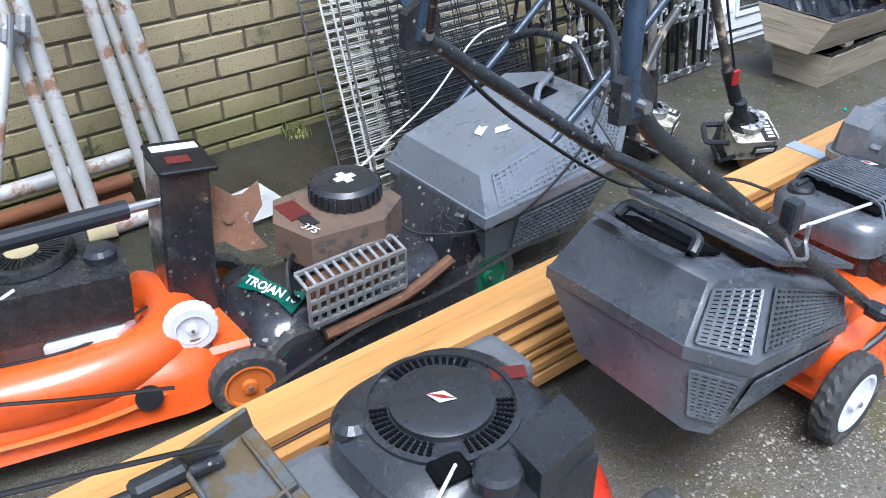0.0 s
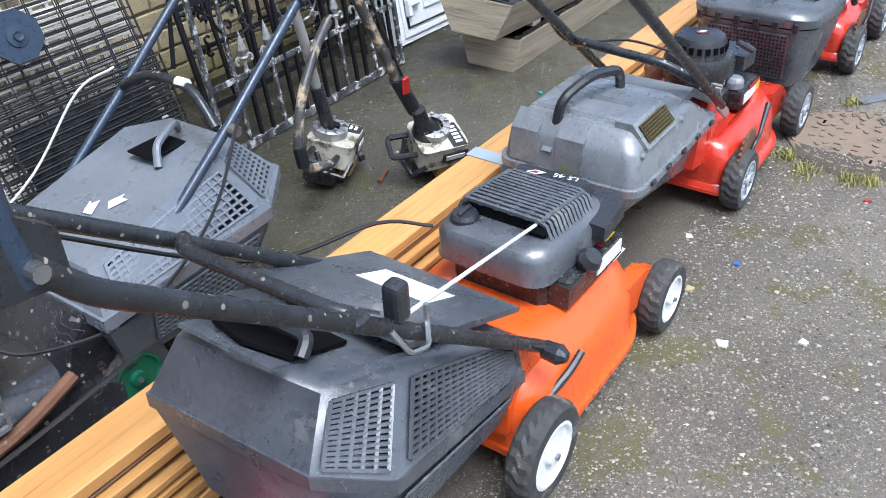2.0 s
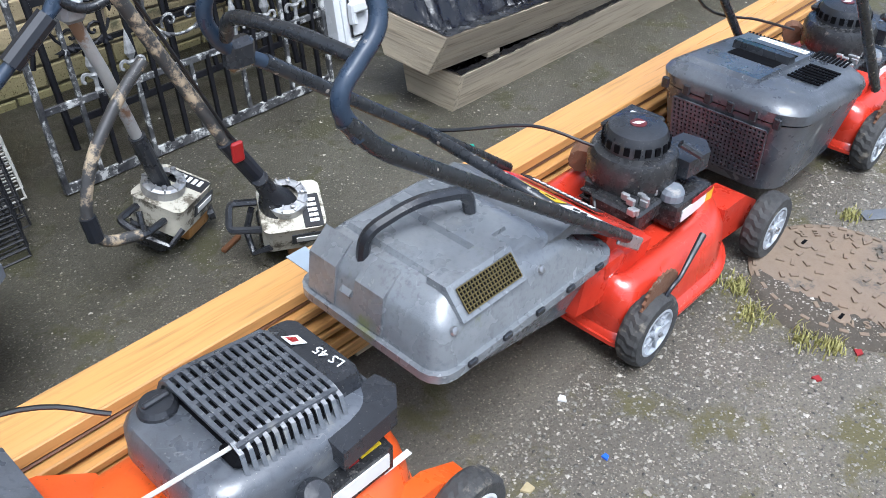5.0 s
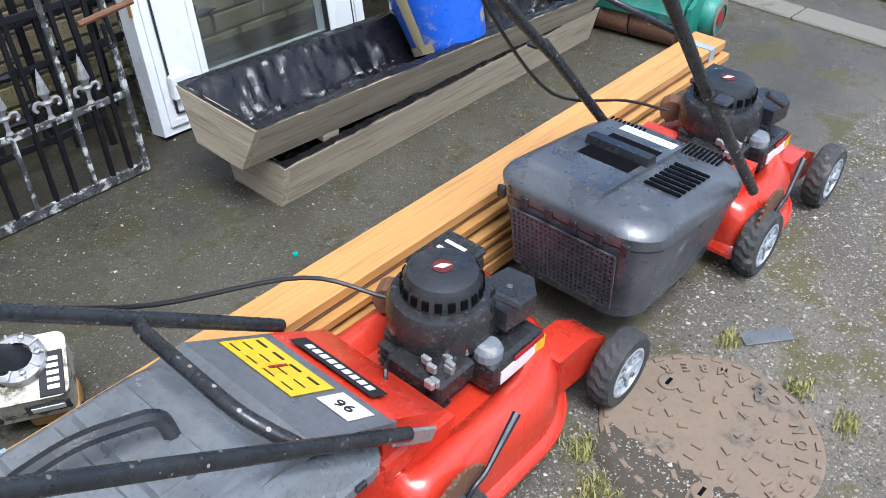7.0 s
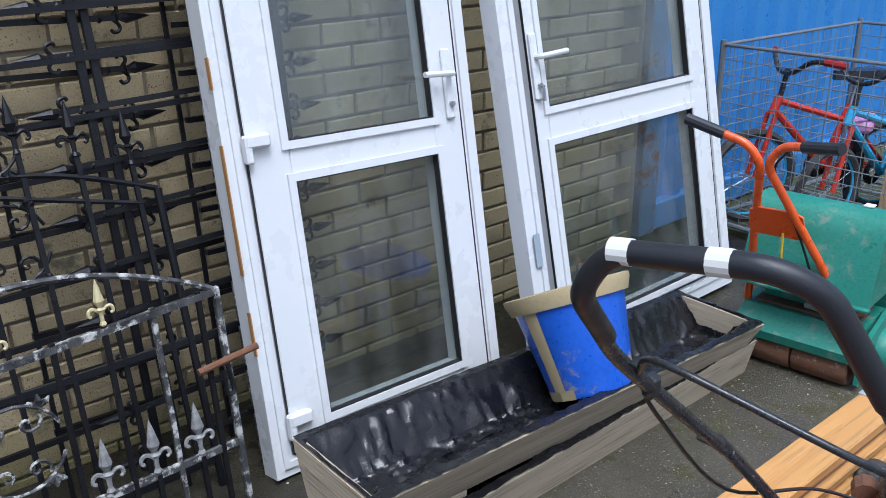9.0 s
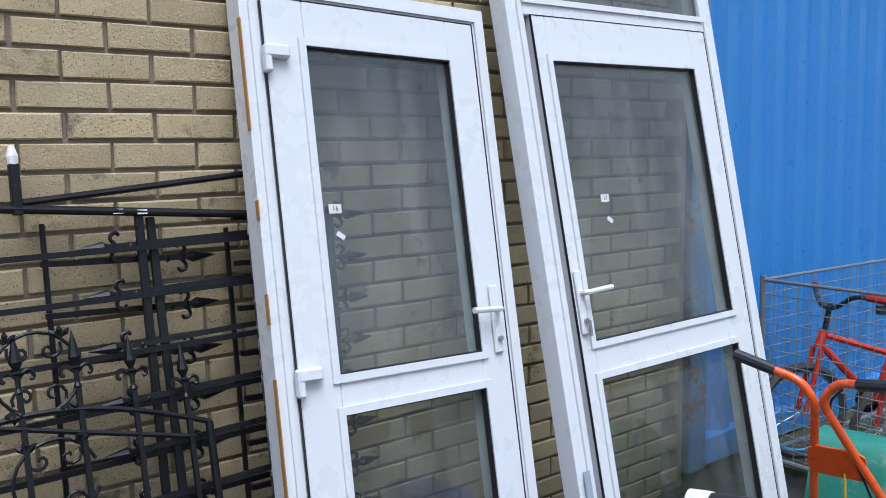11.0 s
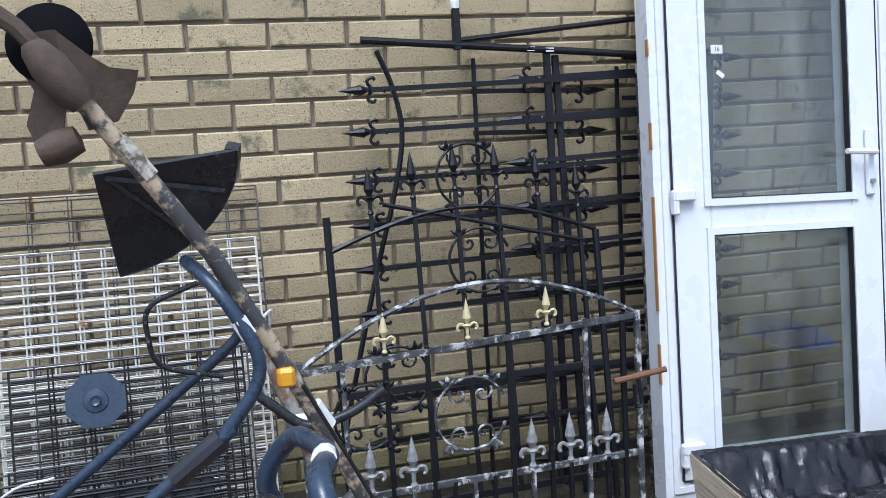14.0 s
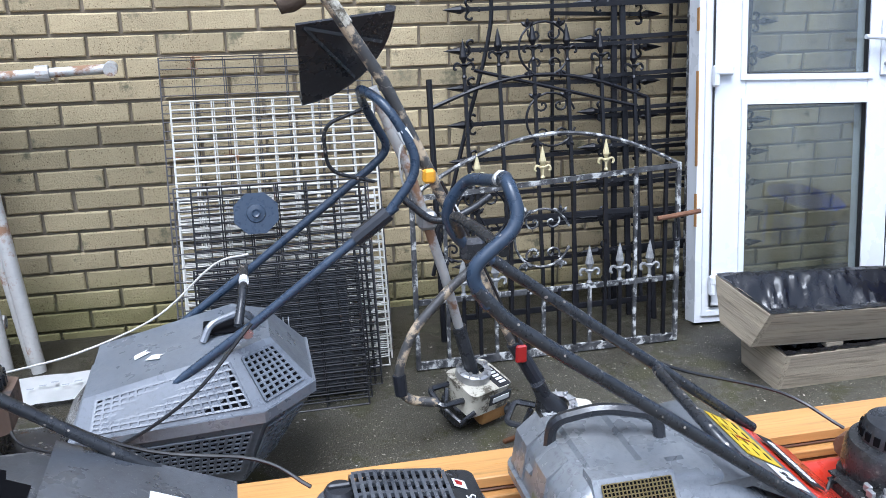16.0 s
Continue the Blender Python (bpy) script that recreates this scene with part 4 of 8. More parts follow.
    low = part("grass_box", bevelled(loft(bmesh.new(), [lo, md]), 0.008, 2, 12), M_DUSTY, th, "scuffed black plastic grass box", smooth=True)
    cen = Vector((0.12, -1.83, 0.32))
    part("grass_box_seam", loft(bmesh.new(), [[cen + (q - cen) * 1.015 + Vector((0, 0, d)) for q in md] for d in (-0.006, 0.006)] + [[cen + (q - cen) * 1.015 + Vector((0, 0, 0.0)) for q in md2]]), M_DUSTY, low)
    lid = part("grass_box_lid", bevelled(loft(bmesh.new(), [md2, hi, hi2]), 0.008, 2, 12), M_DUSTY, low, "black lid with a moulded hand grip", smooth=True)

    def q4(a, b, c, d, s0=0.12, s1=0.88, t0=0.15, t1=0.85):
        f = lambda u, v: (a * (1 - u) + b * u) * (1 - v) + (d * (1 - u) + c * u) * v
        return [f(s0, t0), f(s1, t0), f(s1, t1), f(s0, t1)]
    grille(low, "corner_grille", q4(md2[1], md2[2], hi[2], hi[1], 0.14, 0.9, 0.1, 0.88), 5, 13, 0.0036, M_DUSTY, 0.005, 0.004)
    grille(low, "side_grille", q4(md2[2], md2[3], hi[3], hi[2], 0.06, 0.9, 0.12, 0.88), 15, 11, 0.0032, M_DUSTY, 0.005, 0.004)
    grille(low, "lower_grille", q4(lo[1], lo[2], md[2], md[1], 0.12, 0.9, 0.25, 0.85), 5, 11, 0.0036, M_DUSTY, 0.005, 0.004)
    grille(low, "lower_side_grille", q4(lo[2], lo[3], md[3], md[2], 0.06, 0.9, 0.3, 0.85), 15, 9, 0.0032, M_DUSTY, 0.005, 0.004)
    slope = pose(0.02, -1.81, 0.507, 0, 23, 0)
    # flat black plate stands in for the shade of the hand hole
    part("grip_recess", bevelled(prismb([(-0.055, -0.08), (0.06, -0.08), (0.06, 0.08), (-0.055, 0.08), (-0.075, 0.0)], 0.0, 0.006, "z", slope), 0.002, 1), M_SHADE_BLACK, lid, "hand hole in the lid, its shade painted as a black plate")
    part("grip", tubeb(bent([slope @ Vector(q) for q in ((-0.045, -0.085, 0.004), (-0.03, -0.08, 0.03), (-0.03, 0.08, 0.03), (-0.045, 0.085, 0.004))], 0.02), 0.011, 8), M_BLACK, lid)
    part("lid_panel", bevelled(prismb([(-0.11, -0.09), (-0.075, -0.09), (-0.095, 0.0), (-0.075, 0.09), (-0.11, 0.09)], 0.0, 0.006, "z", slope), 0.003, 1), M_DUSTY, lid)
    fz = lambda xx: 0.492 - 0.44 * (xx - 0.10)
    flap = part("rear_flap", bevelled(prismb([(0.10, fz(0.10) + 0.006), (0.41, fz(0.41) + 0.006), (0.412, fz(0.41) + 0.016), (0.102, fz(0.10) + 0.018)], -1.985, -1.65, "y"), 0.003, 1), M_DUSTY, th, "flat black rubbery rear flap")
    part("paper_label", prismb([(0.265, fz(0.265) + 0.018), (0.345, fz(0.345) + 0.017), (0.345, fz(0.345) + 0.0185), (0.265, fz(0.265) + 0.0195)], -1.895, -1.745, "y"), M_LABEL, flap, "white paper label")
    # handle: two legs, a crossbar and an upright loop
    part("lower_handle", tubeb(bent([(0.43, -2.025, 0.287), (-0.345, -2.022, 0.895), (-0.385, -2.02, 0.95)], 0.03), 0.0125, 10), M_HANDLE, th, "chipped black tube", smooth=True)
    part("lower_handle", tubeb([(0.36, -1.655, 0.355), (-0.40, -1.66, 0.925)], 0.0125, 10), M_HANDLE, th, "chipped black tube", smooth=True)
    handle_loop(th, [(0.005, -1.66, 0.63), (-0.03, -1.70, 0.645), (-0.02, -1.97, 0.64), (0.01, -2.015, 0.625)], 0.0115, M_HANDLE, "crossbar", 0.04)
    for yy, xx, zz in ((-2.02, -0.385, 0.945), (-1.66, -0.415, 0.94)):
        part("handle_bracket", bevelled(prismb([(xx - 0.03, zz - 0.02), (xx + 0.03, zz - 0.03), (xx + 0.03, zz + 0.02), (xx, zz + 0.045), (xx - 0.03, zz + 0.03)], yy - 0.008, yy + 0.008, "y"), 0.004, 1), M_HANDLE, th)
        part("bolt", latheb([(0, 0), (0.008, 0), (0.008, 0.018), (0, 0.018)], pose(xx, yy - 0.006, zz, 90), 10), M_STEEL, th)
    line = [(-0.385, -2.02, 0.93), (-0.395, -2.018, 1.0), (-0.37, -2.0, 1.13), (-0.40, -1.94, 1.17), (-0.42, -1.74, 1.16), (-0.38, -1.67, 1.08), (-0.42, -1.66, 0.93)]
    handle_loop(th, line, 0.0125, M_HANDLE_BLUE, "upper_handle", 0.06, "glossy blue-black upper handle")
    handle_loop(th, [(-0.39, -2.0, 0.955), (-0.36, -1.96, 1.02), (-0.43, -1.90, 1.07), (-0.46, -1.76, 1.06), (-0.42, -1.69, 0.95)], 0.0065, M_HANDLE, "bail_lever", 0.05)
    part("starter_grip", boxb((0.04, -2.022, 0.638), (0.028, 0.028, 0.06), 0.008, None, 2), M_BLACK, th, "black T-shaped starter grip")
    part("starter_rope", tubeb([(0.045, -2.03, 0.615), (0.645, -1.89, 0.388)], 0.0036, 6), M_ROPE, th, "taut white starter rope")
    part("rope_hook", tubeb(bent([(0.01, -2.035, 0.615), (0.02, -2.055, 0.58), (0.06, -2.055, 0.565), (0.09, -2.03, 0.575), (0.09, -2.03, 0.605)], 0.01), 0.004, 6), M_STEEL, th, "bent wire rope guide")
    part("cable_clip", boxb((-0.04, -2.022, 0.66), (0.03, 0.034, 0.02), 0.005), M_BLACK, th)
    cable(th, [(-0.40, -1.64, 0.93), (-0.15, -1.60, 0.70), (0.2, -1.59, 0.45), (0.45, -1.64, 0.41), (0.55, -1.70, 0.37)], 0.004)
    part("handle_knob", latheb([(0, -0.02), (0.018, -0.02), (0.02, 0.01), (0.01, 0.025), (0, 0.025)], pose(0.425, -2.05, 0.287, 90), 10), M_BLACK, th)
    return th


mower_orange()


# ---- red mowers ----
def red_body(th, x_rear, x_front, top, eng_x, hub, low, deck_top):
    # a pressed ring round the engine: rolled outer shoulder, sunken engine plate
    rows = [(0.062, -0.012), (0.078, -0.004), (0.082, 0.004), (deck_top - 0.075, 0.005), (deck_top - 0.045, 0.010), (deck_top - 0.022, 0.021), (deck_top - 0.006, 0.038), (deck_top, 0.056),
            (deck_top - 0.006, 0.072), (deck_top - 0.022, 0.088), (deck_top - 0.034, 0.098), (deck_top - 0.036, 0.13)]
    drum = loft(bmesh.new(), [outline(x_rear - 0.03 + i * 0.5, x_front - 0.055 - i, -2.082 + i, -1.645 - i, z, 0.06 - i * 0.2, 0.214 - i, 12) for z, i in rows])
    part("deck", drum, M_RED, th, "glossy red steel deck", smooth=True)
    lip = loft(bmesh.new(), [outline(x_rear - 0.04, x_front - 0.042, -2.096, -1.631, z, 0.06, 0.225, 12) for z in (0.056, 0.066)])
    part("deck_lip", lip, M_RED, th, smooth=True)
    part("deck_rear", bevelled(prismb([(x_rear - 0.12, 0.16), (x_rear + 0.1, 0.12), (x_rear + 0.14, 0.225), (x_rear - 0.02, 0.335 - low), (x_rear - 0.10, 0.355 - low)], -2.0, -1.69, "y"), 0.012, 2), M_RED, th, smooth=True)
    for y in (-1.72, -1.985):
        part("handle_lug", boxb((x_rear + 0.0, y, 0.325 - low), (0.07, 0.04, 0.05), 0.014, None, 2), M_RED, th)
    for y in (-2.0, -1.73):
        part("front_arm", bevelled(prismb([(x_front - 0.16, 0.09), (x_front + 0.012, 0.07), (x_front + 0.03, 0.10), (x_front + 0.01, 0.135), (x_front - 0.06, deck_top - 0.02), (x_front - 0.16, deck_top - 0.015)], y - 0.04, y + 0.04, "y"), 0.018, 3), M_RED, th, smooth=True)
    for x in (x_rear + 0.033, x_front):
        for y, sd in ((-2.084, -1), (-1.64, 1)):
            wheel(th, (x, y, 0.087), 0.087, 0.052, hub, 9, sd)
    part("height_lever", tubeb(bent([(x_rear + 0.03, -2.095, 0.13), (x_rear + 0.075, -2.1, 0.185), (x_rear + 0.10, -2.1, 0.19), (x_rear + 0.20, -2.085, 0.245)], 0.015), [0.005] * 11 + [0.0085], 8), M_FOAM, th, "black height lever")
    part("quadrant", prismb([((0.07 if k % 2 else 0.064) * math.cos(radians(k * 7)), (0.07 if k % 2 else 0.064) * math.sin(radians(k * 7))) for k in range(0, 27)], -2.089, -2.083, "y", Matrix.Translation((x_rear + 0.055, 0, 0.155))), M_RUST, th, "rusty toothed height plate")
    round_engine(th, (eng_x, -1.855), top - 0.06, 0.78)
    pipe = tubeb(bent([(eng_x - 0.02, -1.72, 0.24), (eng_x + 0.02, -1.70, 0.24)], 0.01), 0.03, 10)
    part("silencer", pipe, M_RUST, th)


def mower_red_grey_box():
    th = thing("lawnmower", pose(0, 0.07, 0), "red petrol lawnmower with a weathered grey grass box", "lawnmower", "row of lawnmowers")
    red_body(th, 1.52, 2.08, 0.40, 1.80, M_GREYHUB, 0.1, 0.20)
    lo = rrect(1.025, 1.45, -1.97, -1.71, 0.15, 0.03)
    for v in lo:
        v.z = 0.215 - 0.17 * (v.x - 1.01)
    body = part("grass_box", loft(bmesh.new(), [lo, rrect(0.985, 1.47, -2.015, -1.665, 0.295, 0.04)]), M_WETBAG, th, "weathered grey plastic grass box", smooth=True)
    part("grass_box_rim", loft(bmesh.new(), [rrect(0.97, 1.48, -2.028, -1.652, z, 0.045) for z in (0.287, 0.305)]), M_WETBAG, body, smooth=True)
    top = [rrect(0.98, 1.47, -2.018, -1.662, 0.305, 0.04), rrect(0.992, 1.36, -2.008, -1.672, 0.375, 0.035), rrect(0.998, 1.345, -2.0, -1.678, 0.388, 0.035), rrect(1.025, 1.285, -1.975, -1.70, 0.417, 0.03), rrect(1.035, 1.275, -1.965, -1.71, 0.42, 0.03)]
    lid = part("grass_box_lid", loft(bmesh.new(), top), M_WETBAG, body, "rain-streaked grey lid with green algae", smooth=True)
    for x0, x1 in ((1.05, 1.14), (1.155, 1.25)):
        part("raised_panel", bevelled(prismb([(x0, 0.417), (x1, 0.417), (x1 - 0.008, 0.43), (x0 + 0.008, 0.43)], -1.925, -1.72, "y"), 0.004, 2), M_WETBAG, lid)
    for yy in (-1.76, -1.88):
        part("lid_rib", bevelled(prismb([(0.986, 0.31), (0.996, 0.385), (1.03, 0.418), (1.03, 0.424), (0.988, 0.388), (0.978, 0.31)], yy, yy + 0.07, "y"), 0.003, 1), M_WETBAG, lid)
    for k in range(5):
        part("clip", boxb((1.05 + 0.09 * k, -2.03, 0.302), (0.022, 0.008, 0.012), 0.002), M_BLACK, lid)
    part("lid_rib", bevelled(prismb([(0.99, 0.34), (1.05, 0.405), (1.05, 0.413), (0.98, 0.35)], -1.80, -1.775, "y"), 0.004, 1), M_WETBAG, lid)
    hood = prismb([(-2.015, 0.385), (-1.93, 0.385), (-1.93, 0.436), (-1.972, 0.436)], 1.04, 1.2, "x")
    part("vent_hood", bevelled(hood, 0.006, 2), M_WETBAG, lid)
    grille(lid, "vent_mesh", [(1.055, -2.009, 0.394), (1.19, -2.009, 0.394), (1.19, -1.98, 0.428), (1.055, -1.98, 0.428)], 18, 6, 0.0012, M_BRASS, 0.003, 0.002)
    part("grip", tubeb(bent([(1.025, -1.79, 0.40), (1.025, -1.80, 0.465), (1.12, -1.825, 0.495), (1.225, -1.85, 0.478), (1.235, -1.85, 0.42)], 0.04, 6), 0.0125, 8), M_BLACK, lid, "arched black carrying handle")
    for x, y, z in ((1.025, -2.011, 0.375), (1.25, -2.011, 0.375)):
        part("rivet", latheb([(0, 0), (0.009, 0), (0.007, 0.004), (0, 0.005)], pose(x, y + 0.003, z, 60), 10), M_STEEL, lid)
    fl = bevelled(prismb([(1.265, 0.375), (1.36, 0.385), (1.525, 0.298), (1.53, 0.312), (1.362, 0.408), (1.265, 0.40)], -1.99, -1.69, "y"), 0.005, 1)
    flap = part("rear_flap", fl, M_GREYPL, th, "worn grey rear flap")
    fz = lambda xx: 0.409 - 0.571 * (xx - 1.362)
    slab = lambda x0, x1, y0, y1, up: prismb([(x0, fz(x0) + up), (x1, fz(x1) + up), (x1, fz(x1) + up + 0.0015), (x0, fz(x0) + up + 0.0015)], y0, y1, "y")
    lb = part("warning_label", slab(1.415, 1.50, -1.88, -1.705, 0.001), M_YELLOW, flap, "yellow warning label with black drawings")
    for k in range(4):
        for xx in (1.428, 1.452, 1.478):
            part("label_print", slab(xx, xx + (0.0025 if xx < 1.47 else 0.005), -1.865 + 0.042 * k, -1.84 + 0.042 * k, 0.0026), M_INK, lb)
    part("label_print", slab(1.44, 1.475, -1.80, -1.794, 0.0028), M_STICKER, lb)
    num = part("lot_label", slab(1.45, 1.505, -1.965, -1.895, 0.001), M_LABEL, flap, "white lot label")
    lettering("lot_number", "96", 0.036, Matrix.Translation((1.475, -1.93, fz(1.475) + 0.0035)) @ pose(0, 0, 0, 0, 29.7, 0) @ pose(0, 0, 0, 0, 0, -75), M_INK, num)
    sp = part("name_strip", slab(1.535, 1.57, -1.93, -1.73, 0.008), M_INK, th, "black name strip with white lettering")
    for k in range(9):
        part("lettering_bar", slab(1.545, 1.56, -1.912 + 0.018 * k, -1.90 + 0.018 * k, 0.0098), M_LABEL, sp)
    part("deck_ramp", bevelled(prismb([(1.50, 0.15), (1.66, 0.15), (1.665, 0.215), (1.65, 0.238), (1.525, 0.316), (1.50, 0.318)], -1.985, -1.69, "y"), 0.006, 2), M_RED, th, "sloping red rear of the deck", smooth=True)
    part("lower_handle", tubeb(bent([(1.53, -2.012, 0.30), (0.86, -2.02, 0.79), (0.81, -2.02, 0.85)], 0.05), 0.0125, 10), M_HANDLE, th, "chipped black tube", smooth=True)
    part("flattened_end", boxb((0, 0, 0), (0.11, 0.008, 0.03), 0.003, pose(1.545, -2.012, 0.282, 0, 36)), M_ALU, th, "flattened bare tube end")
    part("lower_handle", tubeb([(1.56, -1.675, 0.30), (0.93, -1.70, 0.775)], 0.0125, 10), M_HANDLE, th, "chipped black tube", smooth=True)
    handle_loop(th, [(0.83, -2.02, 0.82), (0.795, -2.02, 0.88), (0.885, -2.015, 0.95), (0.868, -1.98, 1.015), (0.90, -1.84, 0.97), (0.87, -1.73, 0.95), (0.83, -1.71, 0.885), (0.86, -1.70, 0.82), (0.95, -1.70, 0.76)], 0.0115, M_HANDLE_BLUE, "upper_handle", 0.05, "glossy blue-black upper handle")
    handle_loop(th, [(0.86, -2.0, 0.90), (0.85, -1.90, 0.905), (0.83, -1.78, 0.90), (0.86, -1.72, 0.84)], 0.010, M_HANDLE, "bail_lever", 0.04)
    part("throttle_box", boxb((0.89, -1.70, 0.80), (0.05, 0.03, 0.05), 0.01), M_BLACK, th)
    part("handle_label", tubeb([(0.885, -1.90, 0.993), (0.89, -1.87, 0.982)], 0.0125, 10), M_LABEL, th, "white paper label round the handle")
    handle_loop(th, [(1.312, -1.675, 0.485), (1.29, -1.71, 0.50), (1.29, -1.94, 0.485), (1.33, -2.0, 0.44)], 0.0115, M_HANDLE, "crossbar", 0.05)
    cable(th, [(1.15, -1.68, 0.61), (1.35, -1.65, 0.47), (1.6, -1.70, 0.40), (1.70, -1.80, 0.35)], 0.004)
    return th


def mower_red_black_box():
    th = thing("lawnmower", pose(0, 0.05, 0), "red petrol lawnmower with a clean black grass box", "lawnmower", "row of lawnmowers")
    red_body(th, 2.645, 3.085, 0.39, 2.865, M_GREYHUB, 0.12, 0.19)
    lo, md, md2, hi = (rrect(2.185, 2.58, -2.02, -1.68, 0.10, 0.075, 7), rrect(2.154, 2.62, -2.048, -1.654, 0.305, 0.085, 7), rrect(2.15, 2.625, -2.052, -1.65, 0.31, 0.09, 7), rrect(2.145, 2.63, -2.054, -1.647, 0.338, 0.09, 7))
    hi2, hi3 = rrect(2.152, 2.625, -2.047, -1.655, 0.351, 0.088, 7), rrect(2.185, 2.60, -2.012, -1.69, 0.37, 0.07, 7)

    def tip(ring):
        return [Vector((v.x, v.y, v.z - 0.12 * (v.x - 2.15) * min(1.0, max(0.0, (v.z - 0.12) / 0.2)))) for v in ring]
    body = part("grass_box", loft(bmesh.new(), [lo, tip(md)]), M_DUSTY, th, "dull black plastic grass box", smooth=True)
    lid = part("grass_box_lid", loft(bmesh.new(), [tip(r) for r in (md2, hi, hi2, hi3)]), M_DUSTY, body, "black moulded lid", smooth=True)
    grille(body, "rear_grille", [(2.1755, -1.725, 0.135), (2.1755, -1.975, 0.135), (2.1555, -1.98, 0.285), (2.1555, -1.72, 0.285)], 22, 12, 0.0032, M_DUSTY, 0.004, 0.004)
    tabs = bmesh.new()
    for k in range(6):
        box(tabs, (2.148, -1.69 - 0.062 * k, 0.315), (0.012, 0.02, 0.03), 0.003)
    pieces("clip", tabs, M_BLACK, lid)
    z = lambda xx: 0.3735 - 0.12 * (xx - 2.15)
    part("lid_step", bevelled(prismb([(2.20, z(2.20) - 0.004), (2.56, z(2.56) - 0.004), (2.55, z(2.55) + 0.008), (2.215, z(2.215) + 0.008)], -1.90, -1.705, "y"), 0.004, 2), M_DUSTY, lid, "raised panel of the lid")
    part("grip_recess", bevelled(prismb([(2.33, z(2.33) + 0.006), (2.48, z(2.48) + 0.006), (2.48, z(2.48) + 0.010), (2.33, z(2.33) + 0.010)], -1.885, -1.755, "y"), 0.001, 1), M_SHADE_BLACK, lid)
    part("grip", bevelled(prismb([(2.385, z(2.385) + 0.008), (2.425, z(2.425) + 0.008), (2.42, z(2.42) + 0.028), (2.39, z(2.39) + 0.028)], -1.90, -1.74, "y"), 0.006, 2), M_BLACK, lid)
    vents = bmesh.new()
    for k in range(7):
        xx = 2.34 + 0.022 * k
        box(vents, (xx, -1.965, z(xx) + 0.001), (0.009, 0.085, 0.003))
    for k in range(9):
        box(vents, (2.55, -1.70 - 0.011 * k, z(2.55) + 0.001), (0.05, 0.004, 0.003))
        box(vents, (2.57, -1.90 - 0.011 * k, z(2.57) + 0.001), (0.05, 0.005, 0.003))
    pieces("vent_slot", vents, M_SHADE_BLACK, lid)
    lab_ = part("paper_label", prismb([(2.515, z(2.515) + 0.0085), (2.548, z(2.548) + 0.0085), (2.548, z(2.548) + 0.0095), (2.515, z(2.515) + 0.0095)], -1.89, -1.75, "y"), M_LABEL, lid, "white sticker with faint lettering")
    for k in range(8):
        part("lettering_bar", boxb((2.5315, -1.765 - 0.0155 * k, z(2.5315) + 0.0098), (0.012, 0.009, 0.0008), 0), M_GREYHUB, lab_)
    part("lower_handle", tubeb([(2.56, -2.078, 0.29), (2.22, -2.066, 0.655)], 0.0125, 10), M_HANDLE, th, "black steel tube", smooth=True)
    part("lower_handle", tubeb([(2.62, -1.66, 0.268), (2.31, -1.655, 0.59)], 0.0125, 10), M_HANDLE, th, "black steel tube", smooth=True)
    for x, y, z_ in ((2.22, -2.095, 0.65), (2.325, -1.625, 0.575)):
        part("wing_nut", boxb((x, y, z_), (0.035, 0.03, 0.012), 0.004), M_BLACK, th)
    line = [(2.24, -2.066, 0.63), (1.95, -2.045, 0.98), (1.87, -2.0, 1.115), (1.835, -1.96, 1.14), (1.80, -1.79, 1.12), (1.795, -1.755, 1.06), (1.96, -1.68, 0.895), (2.34, -1.655, 0.555)]
    handle_loop(th, line, 0.0115, M_HANDLE, "upper_handle", 0.07, "black tube handle")
    handle_loop(th, line[1:6] + [(1.90, -1.715, 0.955)], 0.0145, M_FOAM, "foam_grip", 0.07, "thick black foam grip")
    for u0, u1 in ((0.22, 0.36), (0.84, 0.98)):
        a_, b_ = Vector((1.835, -1.96, 1.14)), Vector((1.80, -1.79, 1.12))
        part("handle_label", tubeb([a_.lerp(b_, u0), a_.lerp(b_, u1)], 0.0152, 14), M_LABEL, th, "white paper label round the grip")
    handle_loop(th, [(2.03, -1.675, 0.83), (1.98, -1.72, 0.90), (1.98, -1.78, 0.90), (2.06, -1.98, 0.83), (2.12, -2.03, 0.79)], 0.0055, M_HANDLE, "bail_lever", 0.05)
    part("throttle_box", boxb((2.07, -1.672, 0.80), (0.03, 0.024, 0.04), 0.008), M_BLACK, th)
    cable(th, [(2.0, -1.66, 0.86), (2.10, -1.62, 0.80), (2.15, -1.63, 0.70), (2.4, -1.63, 0.43), (2.66, -1.68, 0.33), (2.74, -1.76, 0.3)], 0.004)
    return th


mower_red_grey_box()
mower_red_black_box()


